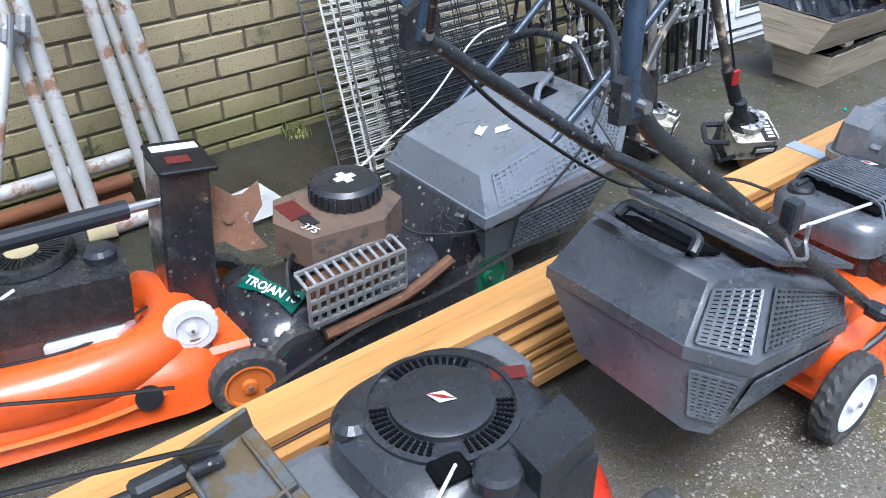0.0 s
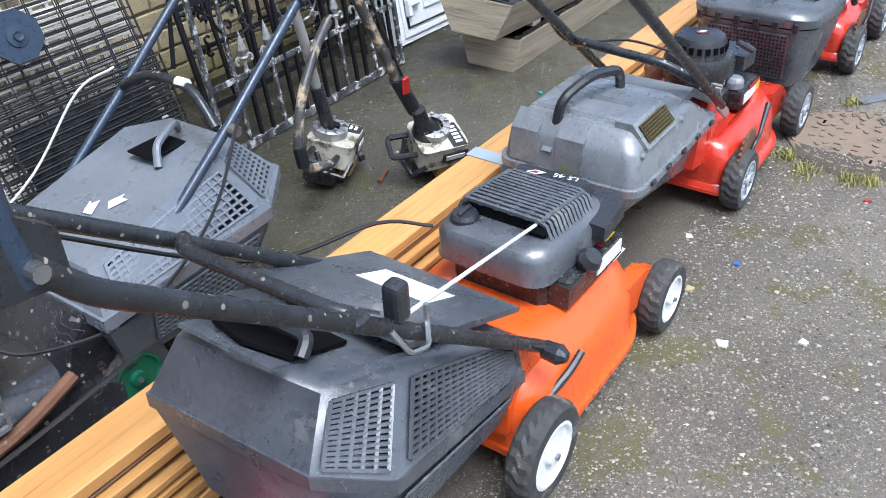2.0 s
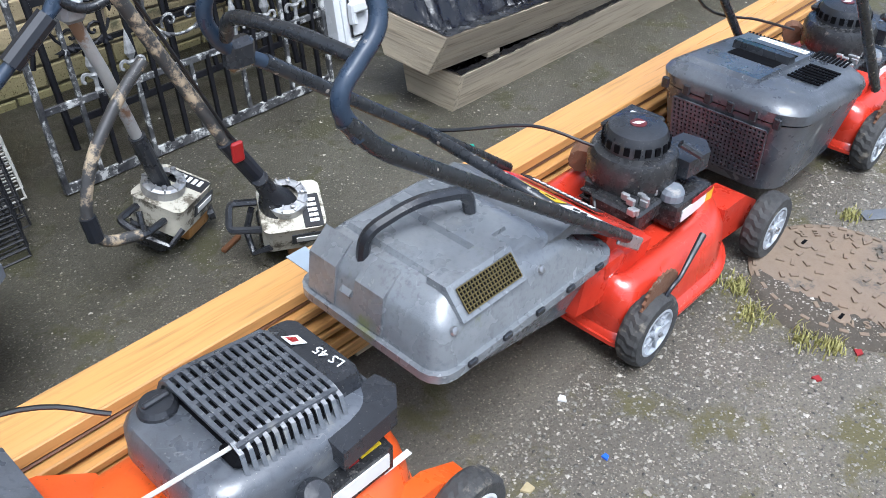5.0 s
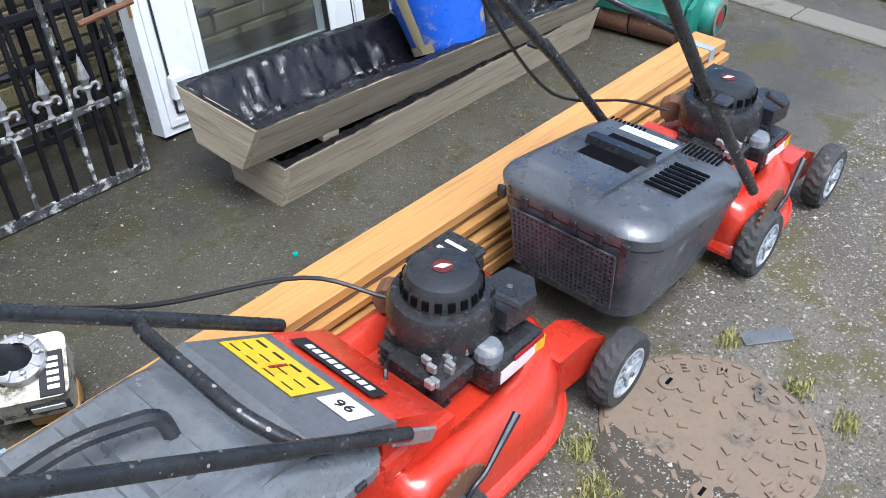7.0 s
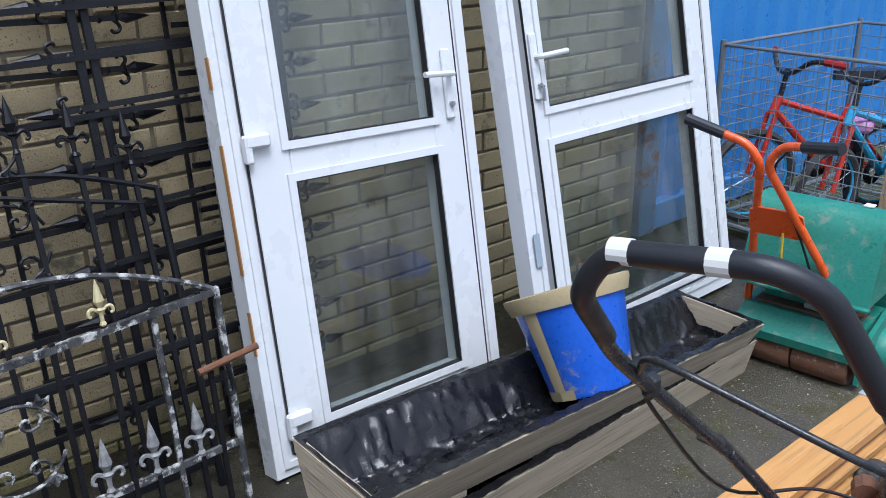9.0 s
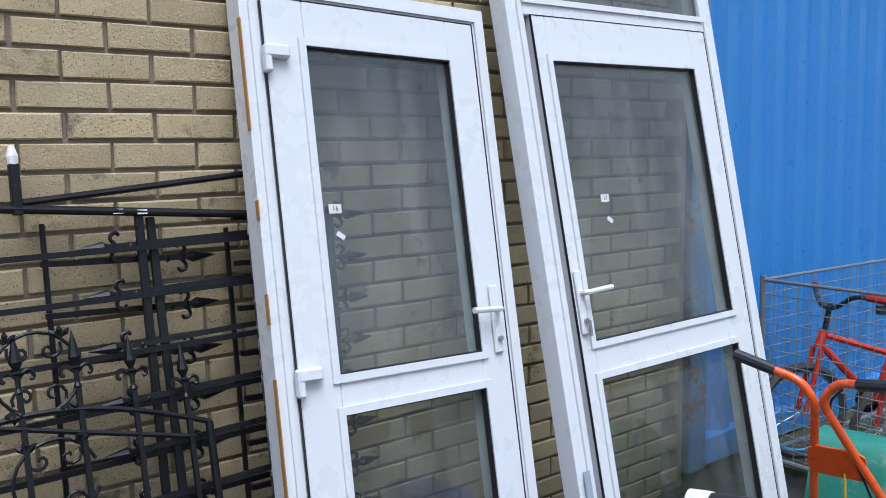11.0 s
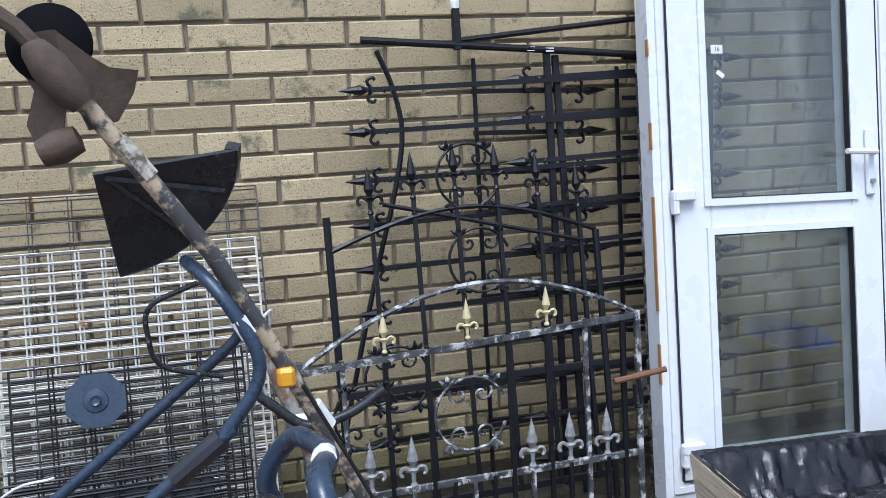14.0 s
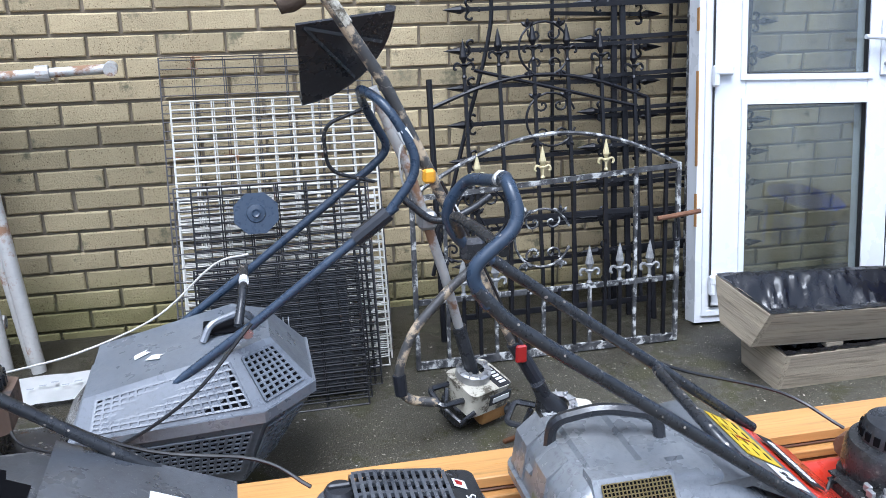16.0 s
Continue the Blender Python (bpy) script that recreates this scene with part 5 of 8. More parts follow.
# ---- mower with the large round cowl, nearest the start ----
def mower_round_cowl():
    th = thing("lawnmower", pose(-0.495, -1.805, -0.006, 0, 0, 0), "red-decked mower with a big round black engine cowl and broken flap", "lawnmower", "row of lawnmowers")
    deck(th, -0.26, 0.32, -0.225, 0.18, 0.07, 0.19, M_RED, "red steel deck")
    for x in (-0.24, 0.29):
        for y, sd in ((-0.225, -1), (0.205, 1)):
            wheel(th, (x, y, 0.088), 0.088, 0.05, M_GREYHUB, 0, sd)
    part("engine_block", boxb((0.0, 0, 0.26), (0.26, 0.26, 0.12), 0.02), M_ENGINE, th)
    m = pose(0.0, 0.0, 0.0)
    rings = [rrect(-0.16, 0.17, -0.165, 0.15, 0.30, 0.11, 6), rrect(-0.168, 0.178, -0.172, 0.158, 0.33, 0.115, 6), rrect(-0.165, 0.17, -0.165, 0.152, 0.37, 0.115, 6), rrect(-0.14, 0.145, -0.14, 0.13, 0.395, 0.11, 6)]
    cowl = part("engine_cowl", loft(bmesh.new(), rings), M_BLACK, th, "big round black plastic engine cowl", smooth=True)
    prof = [(0.128, 0.392), (0.128, 0.402), (0.118, 0.404), (0.118, 0.398), (0.084, 0.4), (0.084, 0.411), (0.074, 0.416), (0.05, 0.414), (0.0, 0.413)]
    disc = part("cowl_disc", latheb(prof, m, 40), M_BLACK, cowl, smooth=True)
    holes = bmesh.new()
    for a0 in (30, 150, 255):
        for i in range(12):
            for rr in (0.09, 0.097, 0.104, 0.111):
                a = radians(a0 + i * 6.5)
                box(holes, (rr * math.cos(a), rr * math.sin(a), 0.4), (0.0055, 0.0055, 0.006), 0, m)
    tagged(part("vent_hole", holes, M_SHADE_BLACK, disc), kind="stuff")
    part("badge_mark", prismb([(-0.024, 0), (0, -0.014), (0.024, 0), (0, 0.014)], 0.4155, 0.4165, "z", pose(0.0, 0.0, 0, 0, 0, -50)), M_LABEL, disc, "red and white diamond badge")
    part("badge_mark", prismb([(-0.024, 0), (0, -0.004), (0.024, 0), (0, 0.004)], 0.4167, 0.4172, "z", pose(0.0, 0.0, 0, 0, 0, -50)), M_STICKER, disc)
    part("rope_mouth", boxb((-0.055, -0.125, 0.40), (0.06, 0.05, 0.02), 0.008, pose(0, 0, 0, 0, 0, -10)), M_SHADE_BLACK, cowl)
    part("fuel_cap", latheb([(0, 0), (0.036, 0), (0.037, 0.025), (0.03, 0.034), (0, 0.035)], pose(-0.03, -0.165, 0.385), 20), M_BLACK, th, "black fuel cap")
    air = part("air_box", bevelled(prismb([(0.02, -0.205), (0.15, -0.19), (0.165, -0.1), (0.03, -0.12)], 0.33, 0.40, "z"), 0.016, 3), M_BLACK, th, "rounded black air filter cover", smooth=True)
    part("side_box", bevelled(prismb([(-0.08, -0.2), (0.15, -0.2), (0.15, -0.12), (-0.08, -0.12)], 0.24, 0.35, "z"), 0.012, 2), M_BLACK, th)
    part("front_sticker", boxb((0.12, 0.06, 0.3985), (0.06, 0.03, 0.002), 0, pose(0, 0, 0, 0, 0, -30)), M_MAROON, cowl)
    part("knob", latheb([(0, 0), (0.03, 0), (0.032, 0.02), (0.02, 0.03), (0, 0.03)], pose(-0.13, 0.06, 0.375), 16), M_BLACK, th)
    part("silencer", boxb((0.17, 0.07, 0.33), (0.1, 0.12, 0.07), 0.02, None, 2), M_GREYPL, th)
    cable(th, [(-0.07, -0.12, 0.41), (-0.2, -0.19, 0.405), (-0.45, -0.32, 0.42)], 0.0032, M_ROPE, "starter_rope")
    # broken rear flap, tipped up
    fm = pose(-0.285, 0.115, 0.30, 12, -12, 0) @ Matrix.Scale(0.85, 4)
    bm = boxb((0, 0, 0), (0.15, 0.24, 0.012), 0.003, fm)
    box(bm, (-0.075, 0, 0.03), (0.01, 0.24, 0.07), 0.003, fm)
    box(bm, (0.0, 0.115, 0.03), (0.15, 0.01, 0.08), 0.003, fm)
    box(bm, (0.0, -0.05, 0.012), (0.14, 0.008, 0.03), 0.002, fm)
    box(bm, (0.045, -0.01, 0.012), (0.008, 0.22, 0.025), 0.002, fm)
    part("rear_flap", bm, M_FLAP, th, "broken grey plastic flap full of soil")
    part("lower_chute", boxb((-0.2, 0.05, 0.245), (0.14, 0.2, 0.11), 0.03, None, 2), M_GREYPL, th)
    for y in (0.18, -0.19):
        part("lower_handle", tubeb([(-0.30, y, 0.33), (-0.62, y, 0.36 if y > 0 else 0.42), (-0.95, y + 0.02, 0.42)], 0.0125, 10), M_HANDLE, th, "folded black tube handle", smooth=True)
    part("handle_clamp", boxb((-0.40, 0.18, 0.352), (0.09, 0.035, 0.03), 0.008), M_BLACK, th)
    cable(th, [(-0.3, 0.16, 0.38), (-0.6, 0.2, 0.44), (-1.0, 0.3, 0.47)], 0.0045)
    cable(th, [(-0.2, 0.2, 0.40), (0.0, 0.22, 0.42), (0.2, 0.26, 0.38), (0.42, 0.24, 0.42)], 0.004)
    return th


M_FLAP = surface("soiled_grey_plastic", (0.06, 0.063, 0.068), 0.6, second=(0.085, 0.087, 0.09), bump=0.3, dirt=(0.085, 0.06, 0.028), dirt_amount=0.5, dirt_scale=16)
mower_round_cowl()


# ---- black mower with the rusty engine, between the timber and the wall ----
M_BLACKGLOSS = surface("glossy_black_paint", (0.012, 0.013, 0.016), 0.26, scuff=(0.22, 0.22, 0.21), scuff_scale=11, speck=(0.3, 0.28, 0.24), speck_scale=60, speck_size=0.22, second=(0.025, 0.025, 0.03), scale=6, coat=0.4, bump=0.08, dirt=(0.16, 0.08, 0.04), dirt_amount=0.12, dirt_scale=11)
M_ENGRUST = surface("rusty_brown_cowl", (0.15, 0.095, 0.065), 0.6, second=(0.085, 0.06, 0.045), scale=9, bump=0.3, dirt=(0.045, 0.04, 0.038), dirt_amount=0.35, dirt_scale=12)
M_BAGBLUE = surface("blue_black_plastic", (0.085, 0.096, 0.112), 0.34, spec=1.0, scuff=(0.25, 0.26, 0.27), speck=(0.16, 0.16, 0.16), speck_scale=150, speck_size=0.14, second=(0.15, 0.165, 0.19), scale=5, bump=0.1, bscale=300, dirt=(0.13, 0.14, 0.15), dirt_amount=0.14, dirt_scale=7)
M_SIGN = surface("green_sign", (0.004, 0.085, 0.06), 0.35, bump=0.02, scuff=(0.3, 0.34, 0.32))


def mower_black():
    th = thing("lawnmower", pose(0.012, -0.02, -0.008), "black lawnmower with a rusty brown engine and big black grass box", "lawnmower", "mowers by the wall")
    bm = bmesh.new()
    rows = [(0.06, 0.0), (0.12, 0.0), (0.165, 0.012), (0.195, 0.045), (0.205, 0.075)]
    rings = [[Vector((-v.x, v.y - 1.08, v.z)) for v in outline(-0.08 + i * 0.5, 0.55 - i * 1.2, -0.15 + i, 0.155 - i, z, 0.05, 0.07, 4)] for z, i in rows]
    part("deck", loft(bm, rings), M_BLACKGLOSS, th, "black pressed steel deck with rust on its shoulder", smooth=True)
    part("deck_rear", bevelled(prismb([(-0.08, 0.12), (0.10, 0.12), (0.13, 0.28), (0.05, 0.33), (-0.02, 0.25)], -1.22, -0.95, "y"), 0.01, 2), M_BLACKGLOSS, th, smooth=True)
    part("rust_edge", tubeb(smooth_line([(-0.40, -1.24, 0.155), (-0.28, -1.25, 0.165), (-0.16, -1.245, 0.175), (-0.04, -1.23, 0.2)]), 0.014, 8), M_RUST, th, "rust along the deck edge", smooth=True)
    for x, y, hub in ((-0.43, -1.17, M_GREENPL), (0.09, -1.205, M_GREENPL)):
        wheel(th, (x - (0.03 if x < 0 else 0), y - (0.03 if x < 0 else 0), 0.09), 0.09, 0.045, hub, 0, -1)
    for x in (-0.43, 0.09):
        wheel(th, (x, -0.92, 0.09), 0.09, 0.045, M_GREENPL, 0, 1)
    sm = Matrix.Translation((-0.445, -1.095, 0.214)) @ pose(0, 0, 0, 0, 0, -72) @ pose(0, 0, 0, 20, 0, 0)
    sign = part("sign", bevelled(prismb([(-0.085, -0.026), (-0.03, -0.016), (0.03, -0.018), (0.085, -0.034), (0.085, 0.026), (0.03, 0.018), (-0.03, 0.02), (-0.085, 0.036)], -0.002, 0.003, "z", sm), 0.001, 1), M_SIGN, th, "green name plate with white letters")
    lettering("sign_text", "TROJAN 16", 0.031, sm @ pose(0, 0.0, 0.0045), M_LABEL, sign, 0.0008)
    x, y = -0.26, -1.09
    part("engine_block", boxb((x, y, 0.25), (0.2, 0.2, 0.12), 0.012), M_ENGINE, th, "greasy engine block")
    cowl = part("engine_cowl", bevelled(prismb([(x - 0.15, y + 0.02), (x - 0.12, y - 0.09), (x + 0.05, y - 0.12), (x + 0.14, y - 0.06), (x + 0.14, y + 0.07), (x + 0.05, y + 0.12), (x - 0.1, y + 0.11)], 0.285, 0.365, "z"), 0.014, 2), M_ENGRUST, th, "rusty brown engine cowl", smooth=True)
    part("cowl_sticker", boxb((x - 0.09, y + 0.04, 0.3665), (0.05, 0.08, 0.002), 0, None), M_MAROON, cowl)
    part("cowl_sticker", boxb((x - 0.085, y - 0.02, 0.367), (0.03, 0.05, 0.002), 0, pose(0, 0, 0)), M_INK, cowl)
    nt_ = lettering("cowl_number", "375", 0.03, Matrix.Translation((x - 0.10, y - 0.055, 0.368)) @ pose(0, 0, 0, 0, 0, -75), M_LABEL, cowl)
    m = pose(x + 0.04, y + 0.02, 0.362)
    rec = part("recoil_cover", latheb([(0.076, 0), (0.082, 0.012), (0.08, 0.04), (0.07, 0.05), (0, 0.052)], m, 32), M_BLACK, th, "black round recoil cover", smooth=True)
    ribs = bmesh.new()
    for k in range(26):
        box(ribs, (0.082, 0, 0.024), (0.006, 0.007, 0.03), 0, m @ pose(0, 0, 0, 0, 0, 360 * k / 26))
    part("recoil_rib", ribs, M_BLACK, rec)
    cross = boxb((0, 0, 0.053), (0.05, 0.018, 0.002), 0, m)
    box(cross, (0, 0, 0.0532), (0.018, 0.05, 0.002), 0, m)
    part("tape_cross", cross, M_LABEL, rec, "white tape cross")
    # silencer guard
    gx0, gx1, gy, gz0, gz1 = -0.44, -0.19, -1.255, 0.205, 0.30
    guard = part("silencer", boxb((-0.315, -1.215, 0.25), (0.2, 0.05, 0.08), 0.01), M_RUST, th)
    g = bmesh.new()
    for k in range(12):
        xx = gx0 + (gx1 - gx0) * k / 11
        tube(g, [(xx, gy, gz0), (xx, gy, gz1), (xx, gy + 0.05, gz1 + 0.012)], 0.0035, 4, square=True)
    for z in (gz0, 0.235, 0.265, gz1):
        tube(g, [(gx0, gy, z), (gx1, gy, z)], 0.0045, 4, square=True)
    tube(g, [(gx0, gy + 0.05, gz1 + 0.012), (gx1, gy + 0.05, gz1 + 0.012)], 0.0045, 4, square=True)
    pieces("guard_bar", g, M_ALU, guard, "pale slotted silencer guard bar")
    part("plug_lead", tubeb(smooth_line([(-0.36, -1.1, 0.30), (-0.42, -1.14, 0.30), (-0.44, -1.18, 0.25), (-0.42, -1.17, 0.22)]), 0.006, 6), M_CABLE, th)
    part("data_plate", boxb((-0.06, -1.12, 0.2), (0.09, 0.07, 0.003), 0, None), M_ALU, th, "square metal data plate")
    # grass box
    def ring(pts):
        return [Vector((a, b, c)) for a, b, c in pts]
    lo = ring([(0.08, -1.22, 0.13), (0.40, -1.22, 0.115), (0.46, -1.15, 0.13), (0.46, -0.98, 0.13), (0.40, -0.92, 0.115), (0.08, -0.92, 0.13)])
    md = ring([(0.03, -1.275, 0.285), (0.46, -1.29, 0.315), (0.585, -1.20, 0.335), (0.585, -0.95, 0.335), (0.46, -0.87, 0.315), (0.03, -0.88, 0.285)])
    md2 = [q + Vector((0, 0, 0.022)) for q in md]
    hi = ring([(0.06, -1.215, 0.385), (0.40, -1.225, 0.468), (0.49, -1.16, 0.468), (0.49, -0.98, 0.468), (0.40, -0.925, 0.468), (0.06, -0.92, 0.385)])
    low = part("grass_box", bevelled(loft(bmesh.new(), [lo, md]), 0.007, 2, 12), M_BAGBLUE, th, "blue-black slotted grass box", smooth=True)
    cen = Vector((0.3, -1.08, 0.0))
    part("grass_box_seam", loft(bmesh.new(), [[cen + Vector(((q - cen).x * 1.02, (q - cen).y * 1.03, q.z - 0.004 + dz)) for q in md] for dz in (0, 0.028)]), M_BAGBLUE, low)
    lid = part("grass_box_lid", bevelled(loft(bmesh.new(), [md2, hi]), 0.007, 2, 12), M_BAGBLUE, low, "blue-black lid with torn paper scraps", smooth=True)

    def q4(a, b, c, d, s0, s1, t0, t1):
        f = lambda u, v: (a * (1 - u) + b * u) * (1 - v) + (d * (1 - u) + c * u) * v
        return [f(s0, t0), f(s1, t0), f(s1, t1), f(s0, t1)]
    grille(low, "side_grille", q4(md2[0], md2[1], hi[1], hi[0], 0.1, 0.95, 0.12, 0.85), 17, 7, 0.0036, M_BAGBLUE)
    grille(low, "corner_grille", q4(md2[1], md2[2], hi[2], hi[1], 0.12, 0.88, 0.12, 0.85), 6, 8, 0.0036, M_BAGBLUE)
    grille(low, "lower_grille", q4(lo[0], lo[1], md[1], md[0], 0.25, 0.95, 0.2, 0.85), 15, 8, 0.0036, M_BAGBLUE)
    grille(low, "lower_corner_grille", q4(lo[1], lo[2], md[2], md[1], 0.12, 0.88, 0.2, 0.85), 5, 9, 0.0036, M_BAGBLUE)
    part("grip", tubeb(bent([(0.33, -1.12, 0.452), (0.35, -1.10, 0.49), (0.43, -1.07, 0.505), (0.45, -1.05, 0.475)], 0.02), 0.009, 8), M_BAGBLUE, lid)
    part("grip_recess", boxb((0.38, -1.06, 0.463), (0.1, 0.08, 0.006), 0.002, pose(0, 0, 0)), M_SHADE_BLACK, lid)
    slope = math.degrees(math.atan2(0.083, 0.34))
    for a, b, rz in ((0.18, -1.08, 20), (0.215, -1.12, -30)):
        part("paper_scrap", prismb([(-0.02, -0.012), (0.022, -0.008), (0.012, 0.006), (0.02, 0.014), (-0.015, 0.012)], 0, 0.0012, "z", Matrix.Translation((a, b, 0.388 + (a - 0.06) * 0.244)) @ pose(0, 0, 0, 0, -slope, 0) @ pose(0, 0, 0, 0, 0, rz)), M_LABEL, lid, "torn white paper scrap")
    # handle
    for y, pts in ((-1.235, [(0.06, -1.235, 0.265), (0.455, -1.23, 0.535), (0.80, -1.22, 0.79)]), (-0.89, [(0.06, -0.90, 0.265), (0.466, -0.89, 0.555), (0.80, -0.885, 0.81)])):
        part("lower_handle", tubeb(pts, 0.0112, 10), M_HANDLE_BLUE, th, "dark blue-black tube", smooth=True)
    handle_loop(th, [(0.78, -1.22, 0.775), (0.865, -1.215, 0.88), (0.79, -1.19, 1.02), (0.74, -1.10, 1.05), (0.77, -0.92, 0.98), (0.845, -0.885, 0.85), (0.78, -0.885, 0.795)], 0.0112, M_HANDLE_BLUE, "upper_handle", 0.08, "dark blue-black handle loop")
    part("foam_grip", tubeb([(0.70, -1.222, 0.716), (0.78, -1.22, 0.775)], 0.019, 10), M_FOAM, th)
    handle_loop(th, [(0.42, -1.22, 0.53), (0.44, -1.14, 0.60), (0.44, -1.0, 0.60), (0.44, -0.9, 0.55)], 0.011, M_HANDLE, "brace", 0.05)
    part("handle_label", tubeb([(0.44, -1.13, 0.601), (0.44, -1.10, 0.601)], 0.0118, 8), M_LABEL, th, "white paper label")
    part("handle_label", tubeb([(0.835, -1.20, 0.935), (0.82, -1.197, 0.963)], 0.0142, 8), M_LABEL, th, "white paper label")
    part("bolt", latheb([(0, 0), (0.013, 0), (0.013, 0.02), (0, 0.02)], pose(0.44, -1.243, 0.525, 90), 10), M_STEEL, th)
    cable(th, [(0.455, -0.86, 0.58), (0.36, -0.84, 0.55), (0.2, -0.85, 0.42), (0.0, -0.9, 0.36), (-0.16, -1.0, 0.37)], 0.003, M_ROPE, "pale_cable")
    cable(th, [(0.45, -1.26, 0.55), (0.3, -1.3, 0.40), (0.1, -1.28, 0.28), (-0.08, -1.2, 0.27), (-0.14, -1.12, 0.3)], 0.004)
    handle_loop(th, [(0.76, -1.0, 0.98), (0.66, -0.98, 0.94), (0.67, -0.97, 0.82), (0.79, -0.95, 0.78)], 0.005, M_HANDLE, "bail_lever", 0.04)
    return th


mower_black()


# ---- orange mower, front to the right ----
def mower_orange_old():
    th = thing("lawnmower", pose(-0.82, -0.95, 0, 0, 0, -14), "old orange plastic mower with a dusty black engine", "lawnmower", "mowers by the wall")
    rows = [(0.06, -0.01), (0.08, 0.0), (0.13, 0.004), (0.165, 0.03), (0.18, 0.07)]
    part("deck", loft(bmesh.new(), [outline(-0.32 + i, 0.29 - i, -0.21 + i, 0.2 - i, z, 0.08, 0.12, 6) for z, i in rows]), M_ORANGE, th, "scuffed orange plastic deck", smooth=True)
    tun = smooth_line([(-0.3, -0.13, 0.16), (-0.05, -0.155, 0.165), (0.14, -0.11, 0.165), (0.2, 0.02, 0.16), (0.14, 0.12, 0.15)], 6)
    part("deck_bulge", tubeb(tun, 0.066, 14), M_ORANGE, th, smooth=True)
    part("deck_lip", tubeb(smooth_line([(-0.33, -0.21, 0.10), (0.0, -0.222, 0.105), (0.2, -0.18, 0.12), (0.29, -0.05, 0.12)]), 0.006, 6), M_ORANGEPL, th)
    part("front_tray", boxb((0.27, -0.02, 0.12), (0.16, 0.26, 0.06), 0.012), M_ORANGE, th)
    part("deck_badge", latheb([(0, 0), (0.028, 0), (0.028, 0.003), (0, 0.003)], pose(0.11, -0.215, 0.125, 75), 20), M_INK, th, "worn round black badge")
    wheel(th, (0.312, -0.205, 0.085), 0.085, 0.04, M_ORANGEPL, 0, -1)
    wheel(th, (0.33, 0.2, 0.085), 0.085, 0.04, M_ORANGEPL, 0, 1)
    wheel(th, (-0.3, 0.2, 0.085), 0.085, 0.04, M_ORANGEPL, 0, 1)
    part("wheel_bracket", boxb((0.235, -0.10, 0.165), (0.05, 0.08, 0.04), 0.006), M_RUST, th)
    wheel(th, (0.225, -0.125, 0.21), 0.058, 0.035, M_WHITEPL, 0, -1, M_WHITEPL)
    part("engine_base", boxb((-0.03, 0.02, 0.21), (0.24, 0.2, 0.08), 0.015), M_ALU, th, "dirty alloy crankcase")
    part("rag", bevelled(prismb([(-0.06, -0.12), (0.08, -0.13), (0.12, -0.08), (-0.04, -0.06)], 0.2, 0.24, "z"), 0.012, 2), M_LABEL, th, "crumpled white plastic")
    part("engine_cowl", bevelled(prismb([(-0.22, 0.25), (0.12, 0.25), (0.13, 0.36), (-0.2, 0.365)], -0.11, 0.13, "y"), 0.014, 2), M_ENGINE, th, "dusty black box-shaped engine cowl", smooth=True)
    m = pose(-0.06, 0.045, 0.36)
    fly = part("flywheel_screen", latheb([(0.1, 0), (0.104, 0.006), (0.1, 0.022), (0.09, 0.026), (0.088, 0.018), (0.0, 0.016)], m, 36), M_ENGINE, th, "round slotted flywheel screen full of leaves", smooth=True)
    sl = bmesh.new()
    for k in range(40):
        box(sl, (0.06, 0, 0.0185), (0.05, 0.003, 0.004), 0, m @ pose(0, 0, 0, 0, 0, 9 * k))
    part("screen_slat", sl, M_HANDLE, fly)
    part("leaf_litter", latheb([(0, 0.02), (0.03, 0.019), (0.034, 0.017)], m, 12), M_CLAY, fly)
    part("fuel_cap", latheb([(0, 0), (0.032, 0), (0.034, 0.02), (0.026, 0.03), (0, 0.03)], pose(0.085, -0.03, 0.36), 18), M_BLACK, th, "black fuel cap")
    part("fuel_cap", latheb([(0, 0), (0.022, 0), (0.022, 0.012), (0, 0.014)], pose(-0.14, -0.075, 0.365), 16), M_ENGINE, th)
    part("gauge_plate", boxb((0.1, 0.07, 0.366), (0.06, 0.06, 0.004), 0.001), M_CLAY, th)
    cable(th, [(-0.08, -0.09, 0.37), (-0.2, -0.14, 0.33), (-0.22, -0.16, 0.22), (-0.18, -0.16, 0.16)], 0.004, M_ROPE, "old_cord")
    cable(th, [(-0.35, -0.2, 0.25), (-0.05, -0.24, 0.2), (0.16, -0.26, 0.17)], 0.004)
    cable(th, [(-0.30, -0.1, 0.22), (0.0, -0.13, 0.23), (0.15, -0.06, 0.24)], 0.003)
    return th


mower_orange_old()

# ---- upright black chute with a worn blade, behind the orange mower ----
ch = thing("mower_chute", pose(-0.58, -0.935, 0, 0, 6, -8), "worn black steel chute standing on end beside the mowers", "mower part")
part("chute", bevelled(loft(bmesh.new(), [rrect(-0.05, 0.12, -0.08, 0.06, 0.0, 0.01), rrect(-0.06, 0.05, -0.08, 0.06, 0.26, 0.01), rrect(-0.06, 0.045, -0.08, 0.06, 0.5, 0.01)]), 0.004, 1), M_BLACKGLOSS, ch, "dented black sheet steel")
cap_p = part("chute_plate", boxb((0.0, -0.01, 0.508), (0.12, 0.16, 0.012), 0.003), M_IRON, ch)
part("plate_label", boxb((0.0, 0.03, 0.5155), (0.10, 0.03, 0.002)), M_LABEL, cap_p, "pale paper label")
part("plate_label", boxb((-0.01, -0.035, 0.5155), (0.05, 0.035, 0.002)), M_MAROON, cap_p, "faded red label")
